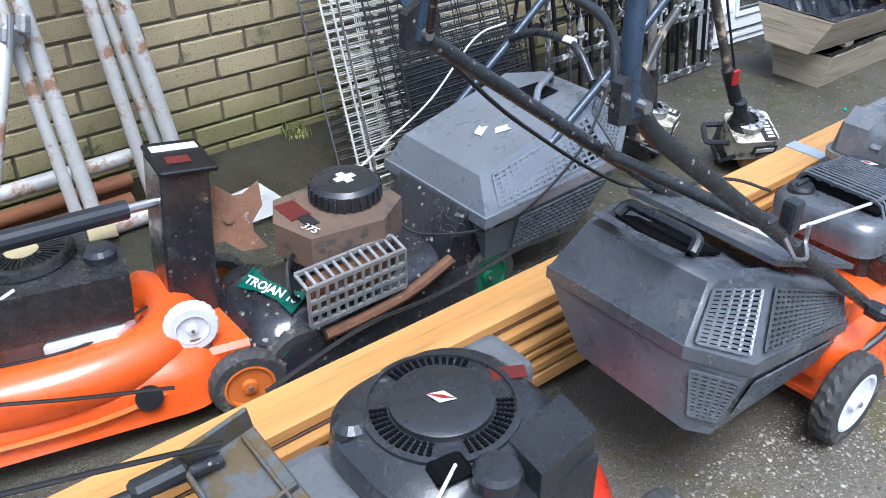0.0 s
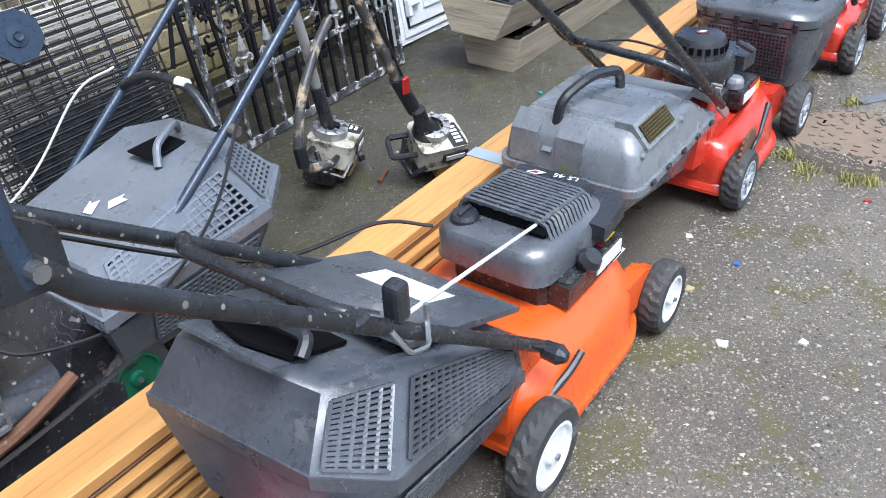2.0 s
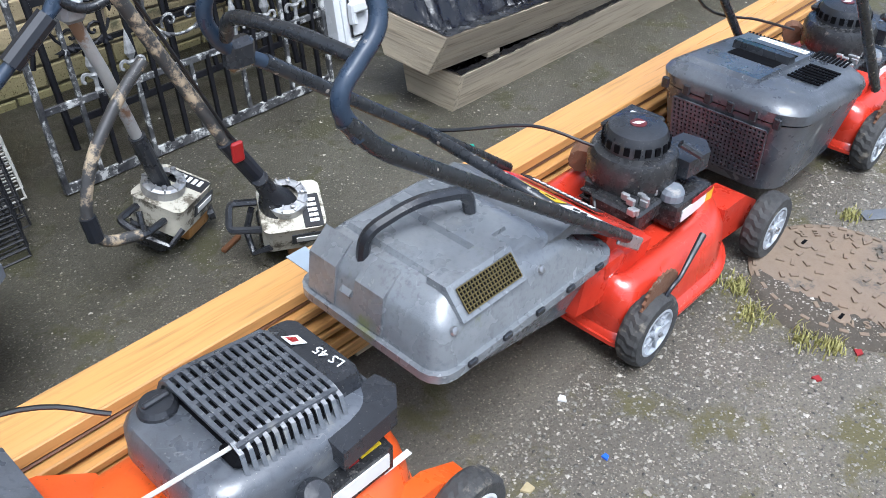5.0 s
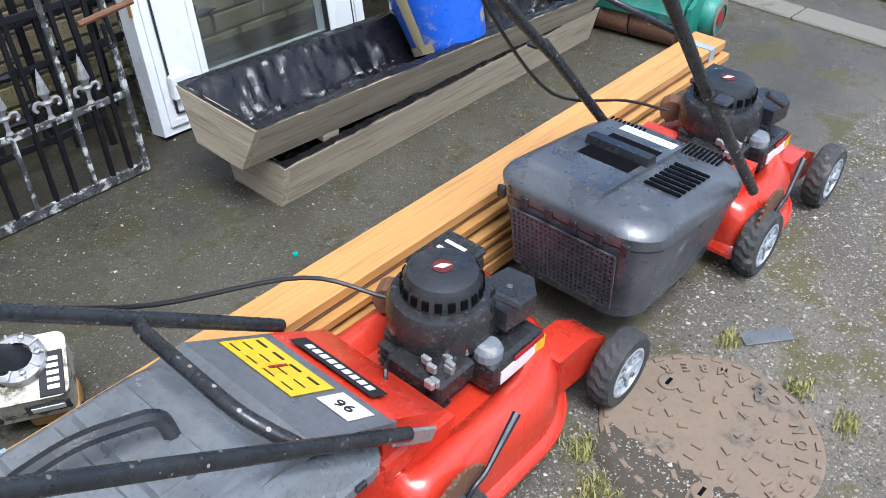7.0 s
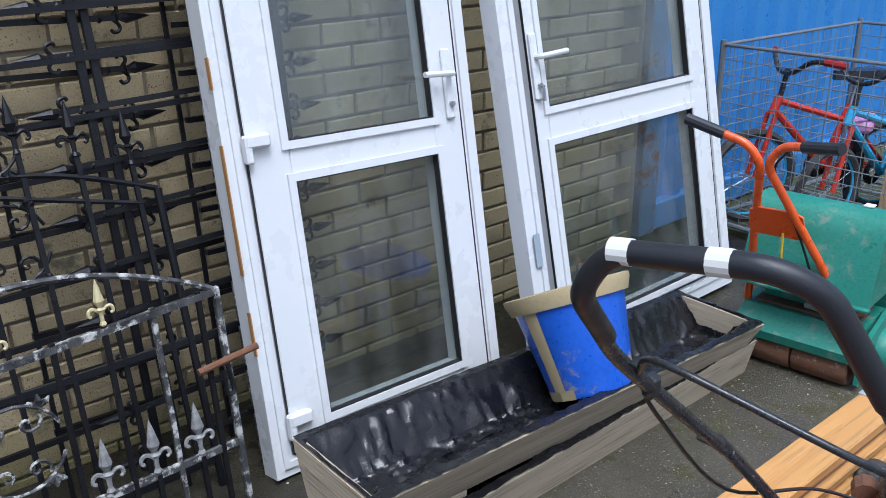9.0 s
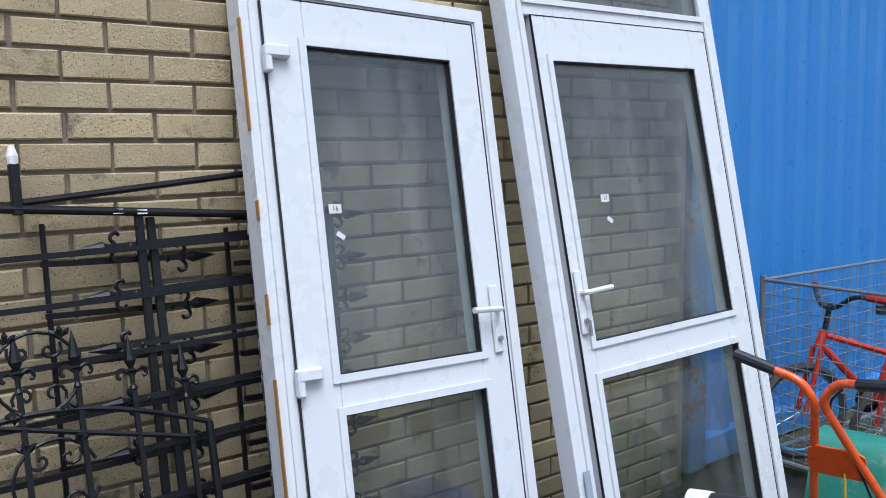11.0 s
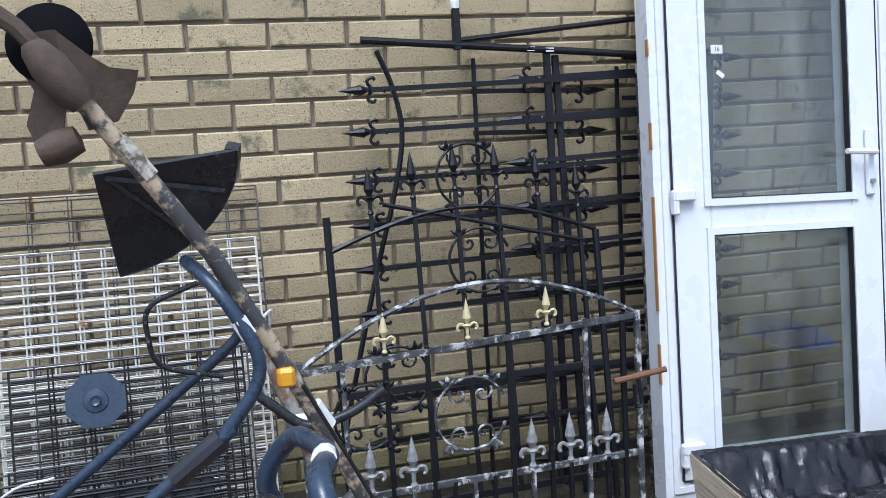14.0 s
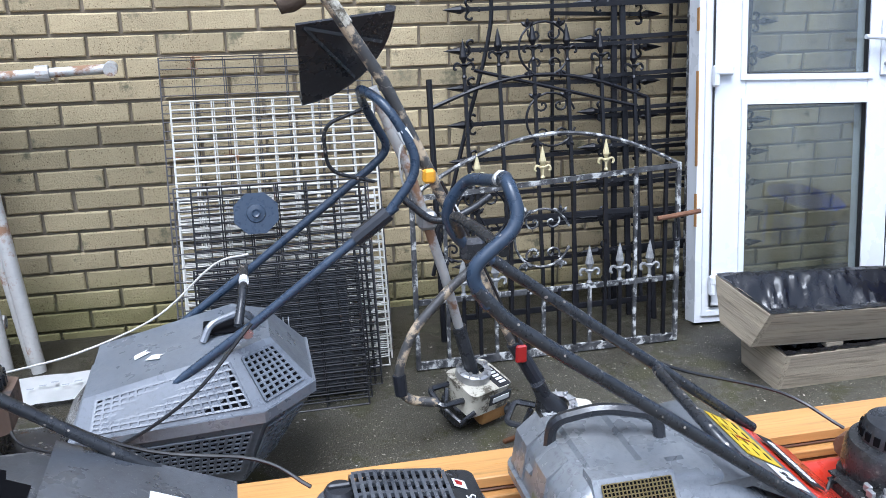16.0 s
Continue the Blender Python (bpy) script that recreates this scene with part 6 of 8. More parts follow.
bl = thing("scrap_iron", Matrix.Translation((-0.455, -0.99, 0.345)) @ Vector((-0.35, -0.75, 0.5)).to_track_quat("Z", "Y").to_matrix().to_4x4() @ pose(0, 0, 0, 0, 0, 15) @ Matrix.Scale(0.8, 4), "rusty four-armed mower blade leaning on the engine", "scrap iron")
blade = bmesh.new()
pts = []
for k in range(4):
    r_ = pose(0, 0, 0, 0, 0, 90 * k)
    pts += [tuple((r_ @ Vector((a, b, 0)))[:2]) for a, b in ((0.055, -0.035), (0.10, 0.0), (0.115, 0.07), (0.06, 0.05))]
prism(blade, pts, -0.002, 0.003, "z")
part("blade", blade, M_RUST, bl, "flaking rusty plate")
part("hub", latheb([(0, 0.003), (0.016, 0.003), (0.016, 0.014), (0, 0.016)], None, 12), M_RUST, bl)
part("shaft", tubeb([(0, 0, -0.002), (-0.03, 0.0, -0.05), (-0.16, 0.02, -0.06)], 0.018, 8), M_ALU, bl, "dirty pale shaft")
gp = thing("handle_tube", pose(0, 0, 0), "black foam-covered handle tube lying across the mower", "handle")
part("tube", tubeb([(-1.05, -0.98, 0.47), (-0.60, -0.97, 0.43)], 0.011, 10), M_STEEL, gp)
part("foam_grip", tubeb([(-0.93, -0.978, 0.459), (-0.665, -0.971, 0.436)], 0.021, 12), M_FOAM, gp, "black foam grip")

# ---- galvanised and rusty pipes ----
M_GALV = surface("galvanised_pipe", (0.50, 0.49, 0.46), 0.5, metal=0.3, second=(0.36, 0.35, 0.33), scale=10, bump=0.1, dirt=(0.22, 0.125, 0.07), dirt_amount=0.42, dirt_scale=7)
M_RUSTPIPE = surface("orange_rust_pipe", (0.18, 0.062, 0.018), 0.8, second=(0.10, 0.038, 0.016), scale=8, bump=0.4)


def pipe(a, b, r, mat, label, group):
    d = Vector(b) - Vector(a)
    th = thing("pipe", Matrix.Translation(a) @ d.to_track_quat("Z", "Y").to_matrix().to_4x4(), label, "pipe", group)
    n = d.length
    part("tube", latheb([(r * 0.82, 0.0), (r, 0.0), (r, n), (r * 0.82, n), (r * 0.82, 0.0)], None, 16), mat, th, smooth=True)
    return th


for a, b, r in (((-0.577, -0.40, 0.0), (-0.638, -0.03, 1.75), 0.021), ((-0.62, -0.40, 0.0), (-0.693, -0.03, 1.75), 0.017),
                ((-0.36, -0.225, 0.0), (-0.49, -0.028, 1.75), 0.02), ((-0.285, -0.205, 0.0), (-0.51, -0.028, 1.7), 0.018), ((-0.255, -0.255, 0.0), (-0.45, -0.03, 1.75), 0.024)):
    pipe(a, b, r, M_GALV, "galvanised steel pipe leaning on the brick wall", "leaning pipes")
for y, z, r, mt, x1 in ((-0.11, 0.135, 0.024, M_GALV, -0.37), (-0.16, 0.085, 0.022, M_RUSTPIPE, -0.4), (-0.13, 0.045, 0.022, M_RUSTPIPE, -0.4), (-0.2, 0.035, 0.026, M_RUSTPIPE, -0.42), (-0.3, 0.03, 0.028, M_GALV, -0.4), (-0.09, 0.04, 0.02, M_GALV, -0.38)):
    pipe((-1.5, y - 0.02, z), (x1, y, z), r, mt, "rusty steel pipe lying by the wall" if mt == M_RUSTPIPE else "galvanised pipe lying on other pipes by the wall", "lying pipes")
bar = pipe((-1.2, -0.19, 0.945), (0.09, -0.13, 0.985), 0.016, M_GALV, "galvanised bar with a collar laid across the leaning pipes", "lying pipes")
part("collar", latheb([(0.02, 1.06), (0.026, 1.06), (0.026, 1.1), (0.02, 1.1)], None, 14), M_GALV, bar)
part("end_ring", tubeb([(-0.03, 0, 1.285), (0.03, 0, 1.285)], 0.022, 14), M_GALV, bar, "flattened eye end")
cl = thing("pipe_clamp", pose(-0.66, -0.30, 0.63, 0, 20, 30), "steel scaffold clamp on the leaning pipes", "clamp")
cb_ = boxb((0, 0, 0), (0.07, 0.06, 0.05), 0.01)
box(cb_, (0.02, -0.03, 0.03), (0.03, 0.03, 0.05), 0.006)
part("clamp_body", cb_, M_ALU, cl)
part("clamp_bolt", tubeb([(-0.03, -0.04, -0.03), (-0.03, -0.04, 0.05)], 0.008, 8), M_STEEL, cl)
pipe((-0.98, -0.62, 0.02), (-0.67, -0.31, 0.62), 0.02, M_GALV, "thin blue-grey pipe propped against the clamp", "leaning pipes")

# ---- wire mesh panels and folded crates against the wall ----
M_WIRE_BLACK = surface("black_wire", (0.015, 0.015, 0.017), 0.45, bump=0, dirt=(0.12, 0.06, 0.03), dirt_amount=0.1, dirt_scale=20)
M_WIRE_WHITE = surface("white_coated_wire", (0.62, 0.60, 0.54), 0.5, bump=0, dirt=(0.3, 0.13, 0.05), dirt_amount=0.16, dirt_scale=12)
M_WIRE_GREY = surface("rusty_grey_wire", (0.09, 0.085, 0.085), 0.55, bump=0, dirt=(0.16, 0.07, 0.03), dirt_amount=0.25, dirt_scale=12)


def mesh_panel(m, w, h, du, dv, r, mat, label, double=False):
    th = thing("folding_cage", m, label, "wire cage", "folded cages")
    fr = bmesh.new()
    tube(fr, [(0, 0, 0), (w, 0, 0), (w, 0, h), (0, 0, h), (0, 0, 0.001)], r * 1.8, 6)
    part("rim_wire", fr, mat, th)
    for lay in range(2 if double else 1):
        bm = bmesh.new()
        off = 0.022 * lay
        x = du
        while x < w - 0.01:
            tube(bm, [(x + off * 0.3, off, 0), (x + off * 0.3, off, h)], r, 4, ends=False)
            x += du
        pieces("upright_wire", bm, mat, th)
        bm = bmesh.new()
        z = dv
        while z < h - 0.008:
            tube(bm, [(0, off - r, z + off * 0.2), (w, off - r, z + off * 0.2)], r, 4, ends=False)
            z += dv
        pieces("cross_wire", bm, mat, th)
    return th


mesh_panel(pose(0.215, -0.37, 0, -19.5, 0.5), 0.72, 1.06, 0.105, 0.03, 0.0018, M_WIRE_GREY, "rusty grey wire mesh panel leaning on the wall", True)
mesh_panel(pose(0.25, -0.44, 0, -19, 0.3), 0.67, 0.92, 0.066, 0.027, 0.0024, M_WIRE_WHITE, "white coated wire panel leaning on other panels", True)
mesh_panel(pose(0.262, -0.50, 0, -19, -0.4), 0.64, 0.60, 0.075, 0.03, 0.0024, M_WIRE_WHITE, "white coated folded cage leaning on other panels", True)
mesh_panel(pose(0.245, -0.55, 0, -18, 0.4), 0.62, 0.66, 0.105, 0.045, 0.0022, M_WIRE_GREY, "grey wire panel leaning among other panels")
mesh_panel(pose(0.305, -0.62, 0, -20, 0), 0.55, 0.675, 0.088, 0.028, 0.0022, M_WIRE_BLACK, "black wire crate side leaning on other panels", True)
mesh_panel(pose(0.31, -0.70, 0, -19, 0), 0.50, 0.47, 0.06, 0.022, 0.0022, M_WIRE_BLACK, "black folded wire crate leaning in front of panels", True)
mesh_panel(pose(0.305, -0.745, 0, -18, -0.3), 0.49, 0.46, 0.12, 0.022, 0.0024, M_WIRE_BLACK, "black folded wire crate with a latch, on the ground", True)
trayp = thing("crate_tray", pose(0.33, -0.715, 0.012, -19, 0, 0), "black plastic crate tray folded behind the wire", "tray")
part("tray", boxb((0.22, 0.034, 0.21), (0.42, 0.006, 0.38), 0.002), M_BLACK, trayp)
disc = thing("plastic_disc", pose(0.50, -0.44, 0.555, 71, 0, 0), "dark blue plastic disc with a raised hub, hung on the mesh", "disc")
octo = [(0.075 * math.cos(radians(22.5 + 45 * k)), 0.07 * math.sin(radians(22.5 + 45 * k))) for k in range(8)]
part("plate", bevelled(prismb(octo, -0.012, 0.0, "z"), 0.004, 2), M_HANDLE_BLUE, disc)
part("hub", latheb([(0, 0.0), (0.03, 0.0), (0.028, 0.004), (0.014, 0.006), (0.012, 0.012), (0.006, 0.01), (0, 0.01)], None, 18), M_HANDLE_BLUE, disc)
latch = thing("crate_latch", pose(0.56, -0.66, 0.285, -18, 0, 0), "bright bent wire latch on the crate", "latch")
part("latch_wire", tubeb(bent([(-0.008, 0, 0), (-0.008, -0.005, -0.045), (0.008, -0.005, -0.045), (0.008, 0, 0)], 0.006), 0.0022, 6), M_STEEL, latch)

# ---- wrought iron gates ----
M_GOLD = surface("pale_gold_paint", (0.55, 0.48, 0.28), 0.5, second=(0.45, 0.38, 0.2), bump=0.2, dirt=(0.2, 0.17, 0.12), dirt_amount=0.15, dirt_scale=25)
M_CHALKTIP = surface("chalky_grey_paint", (0.14, 0.14, 0.14), 0.6, second=(0.3, 0.3, 0.29), amount=0.2, scale=40, bump=0.3)


def tip_mesh(mat):
    bm = latheb([(0.005, -0.045), (0.009, -0.04), (0.005, -0.032), (0.006, -0.006), (0.0125, -0.002), (0.005, 0.003), (0.0135, 0.02), (0.006, 0.055), (0.0, 0.078)], None, 8)
    for s in (-1, 1):
        line = smooth_line([(0, 0, -0.012), (s * 0.016, 0, 0.002), (s * 0.027, 0, 0.0), (s * 0.03, 0, -0.012), (s * 0.023, 0, -0.017)], 4)
        tube(bm, line, [0.0045] * (len(line) - 1) + [0.0025], 5)
    bmesh.ops.recalc_face_normals(bm, faces=bm.faces)
    me = bpy.data.meshes.new("spearhead")
    bm.to_mesh(me)
    bm.free()
    me.materials.append(mat)
    return me


TIP, TIP_GOLD, TIP_CHALK = tip_mesh(M_IRON), tip_mesh(M_GOLD), tip_mesh(M_CHALKTIP)


def spear(parent, x, z, turn=0, mesh=None, y=0.0, size=1.15):
    ob = new("spearhead", mesh or TIP)
    ob.parent = parent
    ob.matrix_basis = Matrix.Translation((x, y, z)) @ pose(0, 0, 0, 0, turn, 0) @ Matrix.Scale(size, 4)
    return ob


def barr(parent, a, b, r, mat, square=True, name="bar"):
    return part(name, tubeb([a, b], r, 8, square), mat, parent)


def scroll(parent, cx, cz, r, mat, name="scroll"):
    """A ring with inner curls."""
    bm = bmesh.new()
    tube(bm, [(cx + r * math.cos(radians(a)), 0, cz + r * math.sin(radians(a))) for a in range(20, 341, 16)], 0.0045, 6)
    for s in (-1, 1):
        for v in (-1, 1):
            line = [(cx + s * (0.012 + 0.032 * k / 12 * math.cos(k * 0.62)) + s * 0.02, 0, cz + v * (r * 0.55 + 0.03 * k / 12 * math.sin(k * 0.62))) for k in range(12)]
            tube(bm, line, 0.0042, 5)
    part(name, bm, mat, parent)
    leaf = bmesh.new()
    for s in (-1, 1):
        for v in (-1, 1):
            c = Vector((cx + s * r * 0.62, 0, cz + v * r * 0.8))
            for k in range(3):
                a = radians(90 * v + s * (k - 1) * 50)
                tube(leaf, [c, c + Vector((math.cos(a) * 0.018, -0.003, math.sin(a) * 0.018)), c + Vector((math.cos(a) * 0.03, 0, math.sin(a) * 0.03))], [0.003, 0.0075, 0.002], 5)
    pieces("scroll_leaf", leaf, mat, parent)


def gate_front():
    th = thing("iron_gate", pose(0.985, -0.565, 0.0, -6, 0, 0.6), "low arched black iron gate with chalky paint and gold spearheads", "gate", "iron gates")
    w = 0.945
    part("bottom_rail", boxb((w / 2, 0, 0.018), (w, 0.012, 0.03), 0.002), M_IRON_CHALK, th)
    part("middle_rail", boxb((w / 2, 0, 0.238), (w, 0.01, 0.02), 0.002), M_IRON_CHALK, th)
    part("top_rail", tubeb([(0, 0, 0.585), (w, 0, 0.635)], 0.008, 4, True), M_IRON_CHALK, th)
    arch = [(w * k / 20, 0, 0.59 + 0.045 * k / 20 + 0.155 * math.sin(math.pi * k / 20) ** 0.9) for k in range(21)]
    part("arch", tubeb(arch, 0.0075, 6), M_IRON_CHALK, th)
    for x in (0.004, w - 0.004):
        part("stile", boxb((x, 0, 0.31 if x < 0.5 else 0.325), (0.016, 0.016, 0.61 if x < 0.5 else 0.64), 0.002), M_IRON_CHALK, th)
    for k in range(15):
        x = 0.111 + 0.056 * k
        tall = k % 2 == 0
        barr(th, (x, 0, 0.03), (x, 0, 0.60 + 0.05 * x if tall and k != 6 else 0.24), 0.0058, M_IRON_CHALK if k % 3 == 0 else M_IRON)
        if not tall and k not in (5, 7):
            spear(th, x, 0.295, 0, TIP_CHALK)
    for x in (0.223, 0.447, 0.671):
        spear(th, x, 0.64 + 0.05 * x, 0, TIP_GOLD, -0.004, 0.9)
    scroll(th, 0.447, 0.42, 0.10, M_IRON_CHALK)
    scroll(th, 0.167, 0.45, 0.085, M_IRON)
    part("bolt", tubeb([(0.86, -0.012, 0.455), (1.02, -0.012, 0.47)], 0.009, 8), M_RUST, th, "rusty sliding bolt")
    part("bolt_drop", tubeb(bent([(0.935, -0.012, 0.46), (0.94, -0.02, 0.38), (0.92, -0.02, 0.375), (0.92, -0.015, 0.44)], 0.01), 0.006, 6), M_IRON, th)
    return th


def gate_arched():
    th = thing("iron_gate", pose(1.125, -0.36, 0.0, -12, 0, 0.5), "arched black iron gate with scrolls and spearheads", "gate", "iron gates")
    w = 0.82
    for x, h in ((0.0, 0.93), (w, 0.83)):
        part("stile", tubeb([(x, 0, 0.0), (x, 0, h)], 0.011, 8), M_IRON, th)
    arch = [(w * k / 20, 0, 0.83 + 0.10 * math.sin(math.pi * k / 20)) for k in range(21)]
    part("arch", tubeb(arch, 0.008, 6), M_IRON, th)
    for z in (0.08, 0.42):
        part("rail", boxb((w / 2, 0, z), (w, 0.01, 0.022), 0.002), M_IRON, th)
    for k in range(1, 7):
        x = w * k / 6.4
        top = 0.83 + 0.10 * math.sin(math.pi * x / w)
        if x < w - 0.03:
            barr(th, (x, 0, 0.08), (x, 0, top + 0.06), 0.006, M_IRON)
            spear(th, x, top + 0.10)
    for cx, cz in ((w * 0.52, 1.02), (w * 0.54, 0.77), (w * 0.2, 0.45)):
        scroll(th, cx, cz, 0.095, M_IRON)
    part("rail_end", tubeb([(w * 0.2, 0, 0.955), (w * 0.95, 0.0, 0.80)], 0.007, 6), M_IRON, th)
    return th


def gate_sideways(m, label, xtip, zs, x1, stiles, flip, curve=None, wide=0.022):
    th = thing("iron_gate", m, label, "gate", "iron gates")
    for z in zs:
        barr(th, (xtip + 0.06 * flip, 0, z), (x1, 0, z + 0.012), 0.0072, M_IRON)
        spear(th, xtip + 0.075 * flip, z, -90 * flip)
    for x, z0, z1 in stiles:
        part("stile", boxb((x, 0.004, (z0 + z1) / 2), (wide, 0.012, z1 - z0), 0.002), M_IRON, th)
    if curve:
        part("curved_rail", tubeb(smooth_line(curve), 0.008, 6), M_IRON, th)
    return th


gate_front()
gate_arched()
zs1 = [1.265, 1.145, 1.005, 0.875, 0.745, 0.615, 0.485, 0.355, 0.225]
g = gate_sideways(pose(0, -0.235, 0, -7.5), "black iron gate turned on its side, spearheads pointing sideways", 1.205, zs1, 2.2, ((1.835, 0.0, 1.37), (2.19, 0.0, 1.36)), 1,
                  [(1.31, 0, 1.375), (1.35, 0, 1.27), (1.37, 0, 1.14), (1.34, 0, 0.98), (1.27, 0, 0.75), (1.20, 0, 0.5), (1.12, 0, 0.2)])
part("top_tube", tubeb([(1.265, -0.01, 1.405), (2.2, 0.0, 1.335)], 0.011, 10), M_IRON, g)
part("post", boxb((1.552, -0.006, 1.43), (0.022, 0.022, 0.12), 0.002), M_IRON, g)
part("post_tape", latheb([(0.012, 0), (0.014, 0.02), (0.006, 0.045), (0.0, 0.046)], pose(1.552, -0.006, 1.488), 8), M_LABEL, g, "scrap of clear tape")
for x in (1.78, 1.84):
    part("paper_label", boxb((x, -0.0125, 1.366 - 0.075 * (x - 1.78)), (0.025, 0.003, 0.012)), M_LABEL, g, "small white label")
zs2 = [1.29, 1.17, 1.04, 0.905, 0.78, 0.65, 0.52, 0.39, 0.26, 0.13]
gate_sideways(pose(0, -0.30, 0, -11), "black iron gate on its side with thin crooked bars", 1.69, zs2, 2.18, ((1.87, 0.0, 1.36),), 1)
zs3 = [1.23, 1.105, 0.985, 0.86, 0.73, 0.6, 0.47, 0.34, 0.2]
gate_sideways(pose(0, -0.16, 0, -5.5), "black iron gate on its side against the bricks", 2.03, zs3, 1.60, ((1.61, 0.0, 1.34), (2.08, 0.0, 1.3)), -1, None, 0.012)
gate_sideways(pose(0, -0.14, 0, -4), "black iron gate standing behind the leaning door", 2.512, [1.312, 1.187, 1.062, 0.937, 0.812, 0.687, 0.562, 0.437, 0.312, 0.187], 2.092, ((2.402, 0.0, 1.34),), -1)
rail_b = thing("iron_rail", pose(1.55, -0.05, 0), "slim black iron rail resting on the gates", "rail")
part("tube", tubeb([(0.0, 0, 1.385), (0.62, 0.02, 1.44)], 0.009, 8), M_IRON, rail_b)
post_c = thing("concrete_strip", pose(2.105, -0.30, 0, -10, 1.5), "rough dark post standing between gate and door", "post")
part("post", boxb((0, 0, 0.66), (0.02, 0.03, 1.32), 0.004), M_IRON_CHALK, post_c)

# ---- strimmers ----
M_CREAM = surface("cream_plastic", (0.52, 0.49, 0.40), 0.45, second=(0.4, 0.37, 0.3), bump=0.1, dirt=(0.10, 0.085, 0.06), dirt_amount=0.45, dirt_scale=16)
M_MUD = surface("caked_mud", (0.082, 0.056, 0.036), 0.9, second=(0.045, 0.03, 0.02), scale=20, bump=0.6, bscale=80)
M_AMBER = surface("stained_amber_tank", (0.42, 0.22, 0.07), 0.4, second=(0.3, 0.15, 0.05), dirt=(0.1, 0.08, 0.05), dirt_amount=0.2)
M_SHAFT = surface("peeling_shaft", (0.05, 0.048, 0.046), 0.4, scuff=(0.5, 0.46, 0.4), second=(0.06, 0.06, 0.06), bump=0.2, dirt=(0.42, 0.33, 0.22), dirt_amount=0.42, dirt_scale=16)
M_YELLOWPL = surface("orange_yellow_plastic", (0.75, 0.35, 0.02), 0.4, bump=0)


def strimmer_engine(th, c, tilt, turn):
    m = Matrix.Translation(c) @ pose(0, 0, 0, 0, 0, turn) @ pose(0, 0, 0, tilt, 0, 0)
    hs = part("engine_housing", bevelled(loft(bmesh.new(), [[m @ v for v in rrect(-0.075, 0.075, -0.07, 0.07, z, r)] for z, r in ((-0.02, 0.02), (0.02, 0.03), (0.045, 0.03), (0.055, 0.02))]), 0.006, 2), M_CREAM, th, "dirty cream engine housing", smooth=True)
    part("clutch_ring", latheb([(0.03, 0.05), (0.052, 0.05), (0.052, 0.078), (0.045, 0.082), (0.03, 0.082)], m @ pose(-0.01, 0.015, 0), 20), M_ALU, hs, "grimy alloy clutch ring")
    bolts = bmesh.new()
    for k in range(5):
        lathe(bolts, [(0, 0), (0.006, 0), (0.006, 0.012), (0, 0.013)], m @ pose(-0.01 + 0.04 * math.cos(k * 1.25), 0.015 + 0.04 * math.sin(k * 1.25), 0.08), 6)
    pieces("bolt", bolts, M_STEEL, hs)
    part("tank", boxb((0.03, -0.03, -0.05), (0.1, 0.07, 0.05), 0.012, m, 2), M_AMBER, th, "amber fuel tank")
    part("fuel_cap", latheb([(0, 0), (0.02, 0), (0.02, 0.016), (0, 0.018)], m @ pose(0.075, -0.06, -0.05, 70, 0, 40), 12), M_BLACK, th)
    part("crankcase", boxb((-0.03, 0.02, -0.055), (0.1, 0.1, 0.08), 0.012, m), M_ENGINE, th, "black crankcase")
    sp = part("side_panel", boxb((0.03, -0.0715, 0.02), (0.08, 0.004, 0.035), 0.001, m), M_BLACK, hs)
    part("lettering_bar", boxb((0.03, -0.0745, 0.02), (0.06, 0.002, 0.016), 0, m), M_LABEL, sp)
    np_ = part("name_panel", boxb((0.045, -0.02, 0.0555), (0.045, 0.095, 0.004), 0.001, m), M_INK, hs, "black name panel")
    for k in range(5):
        part("lettering_bar", boxb((0.048, -0.05 + 0.015 * k, 0.0582), (0.022, 0.009, 0.0012), 0, m), M_LABEL, np_)
    for a in range(10):
        part("fin", boxb((0.041, 0, 0.083), (0.02, 0.004, 0.006), 0, m @ pose(-0.01, 0.015, 0, 0, 0, 36 * a)), M_ALU, hs)
    part("starter_handle", tubeb(bent([m @ Vector(q) for q in ((-0.075, 0.045, 0.03), (-0.14, 0.05, 0.03), (-0.15, -0.02, 0.02), (-0.075, -0.03, 0.02))], 0.015), 0.009, 6), M_BLACK, th, "square black starter handle")
    part("stand", tubeb([m @ Vector(q) for q in ((-0.09, 0.03, 0.03), (-0.11, 0.0, -0.02), (-0.10, -0.06, -0.03), (-0.06, -0.07, 0.0))], 0.008, 6), M_BLACK, th)


s1 = thing("strimmer", ident(), "petrol strimmer with a silver shaft, standing on its cream engine", "strimmer", "strimmers")
strimmer_engine(s1, (1.085, -0.94, 0.105), 12, 25)
part("boot", tubeb([(1.075, -0.94, 0.165), (1.03, -0.955, 0.33)], 0.02, 12), M_BLACK, s1, "black rubber boot")
part("shaft", tubeb([(1.03, -0.955, 0.33), (0.985, -0.97, 0.50), (0.89, -0.99, 0.80), (0.80, -1.0, 1.02)], 0.0135, 12), M_GALV, s1, "dull silver shaft", smooth=True)
part("shaft_bracket", boxb((0.935, -0.99, 0.665), (0.05, 0.05, 0.05), 0.01), M_ALU, s1)
handle_loop(s1, [(1.06, -1.0, 0.52), (0.99, -1.01, 0.47), (0.88, -1.04, 0.37), (0.835, -1.05, 0.26), (0.845, -1.055, 0.175), (0.94, -1.06, 0.155)], 0.0135, M_SHAFT, "bar_handle", 0.05, "bent black bar handle")
part("grip", tubeb([(0.838, -1.051, 0.25), (0.843, -1.054, 0.19)], 0.018, 10), M_FOAM, s1)
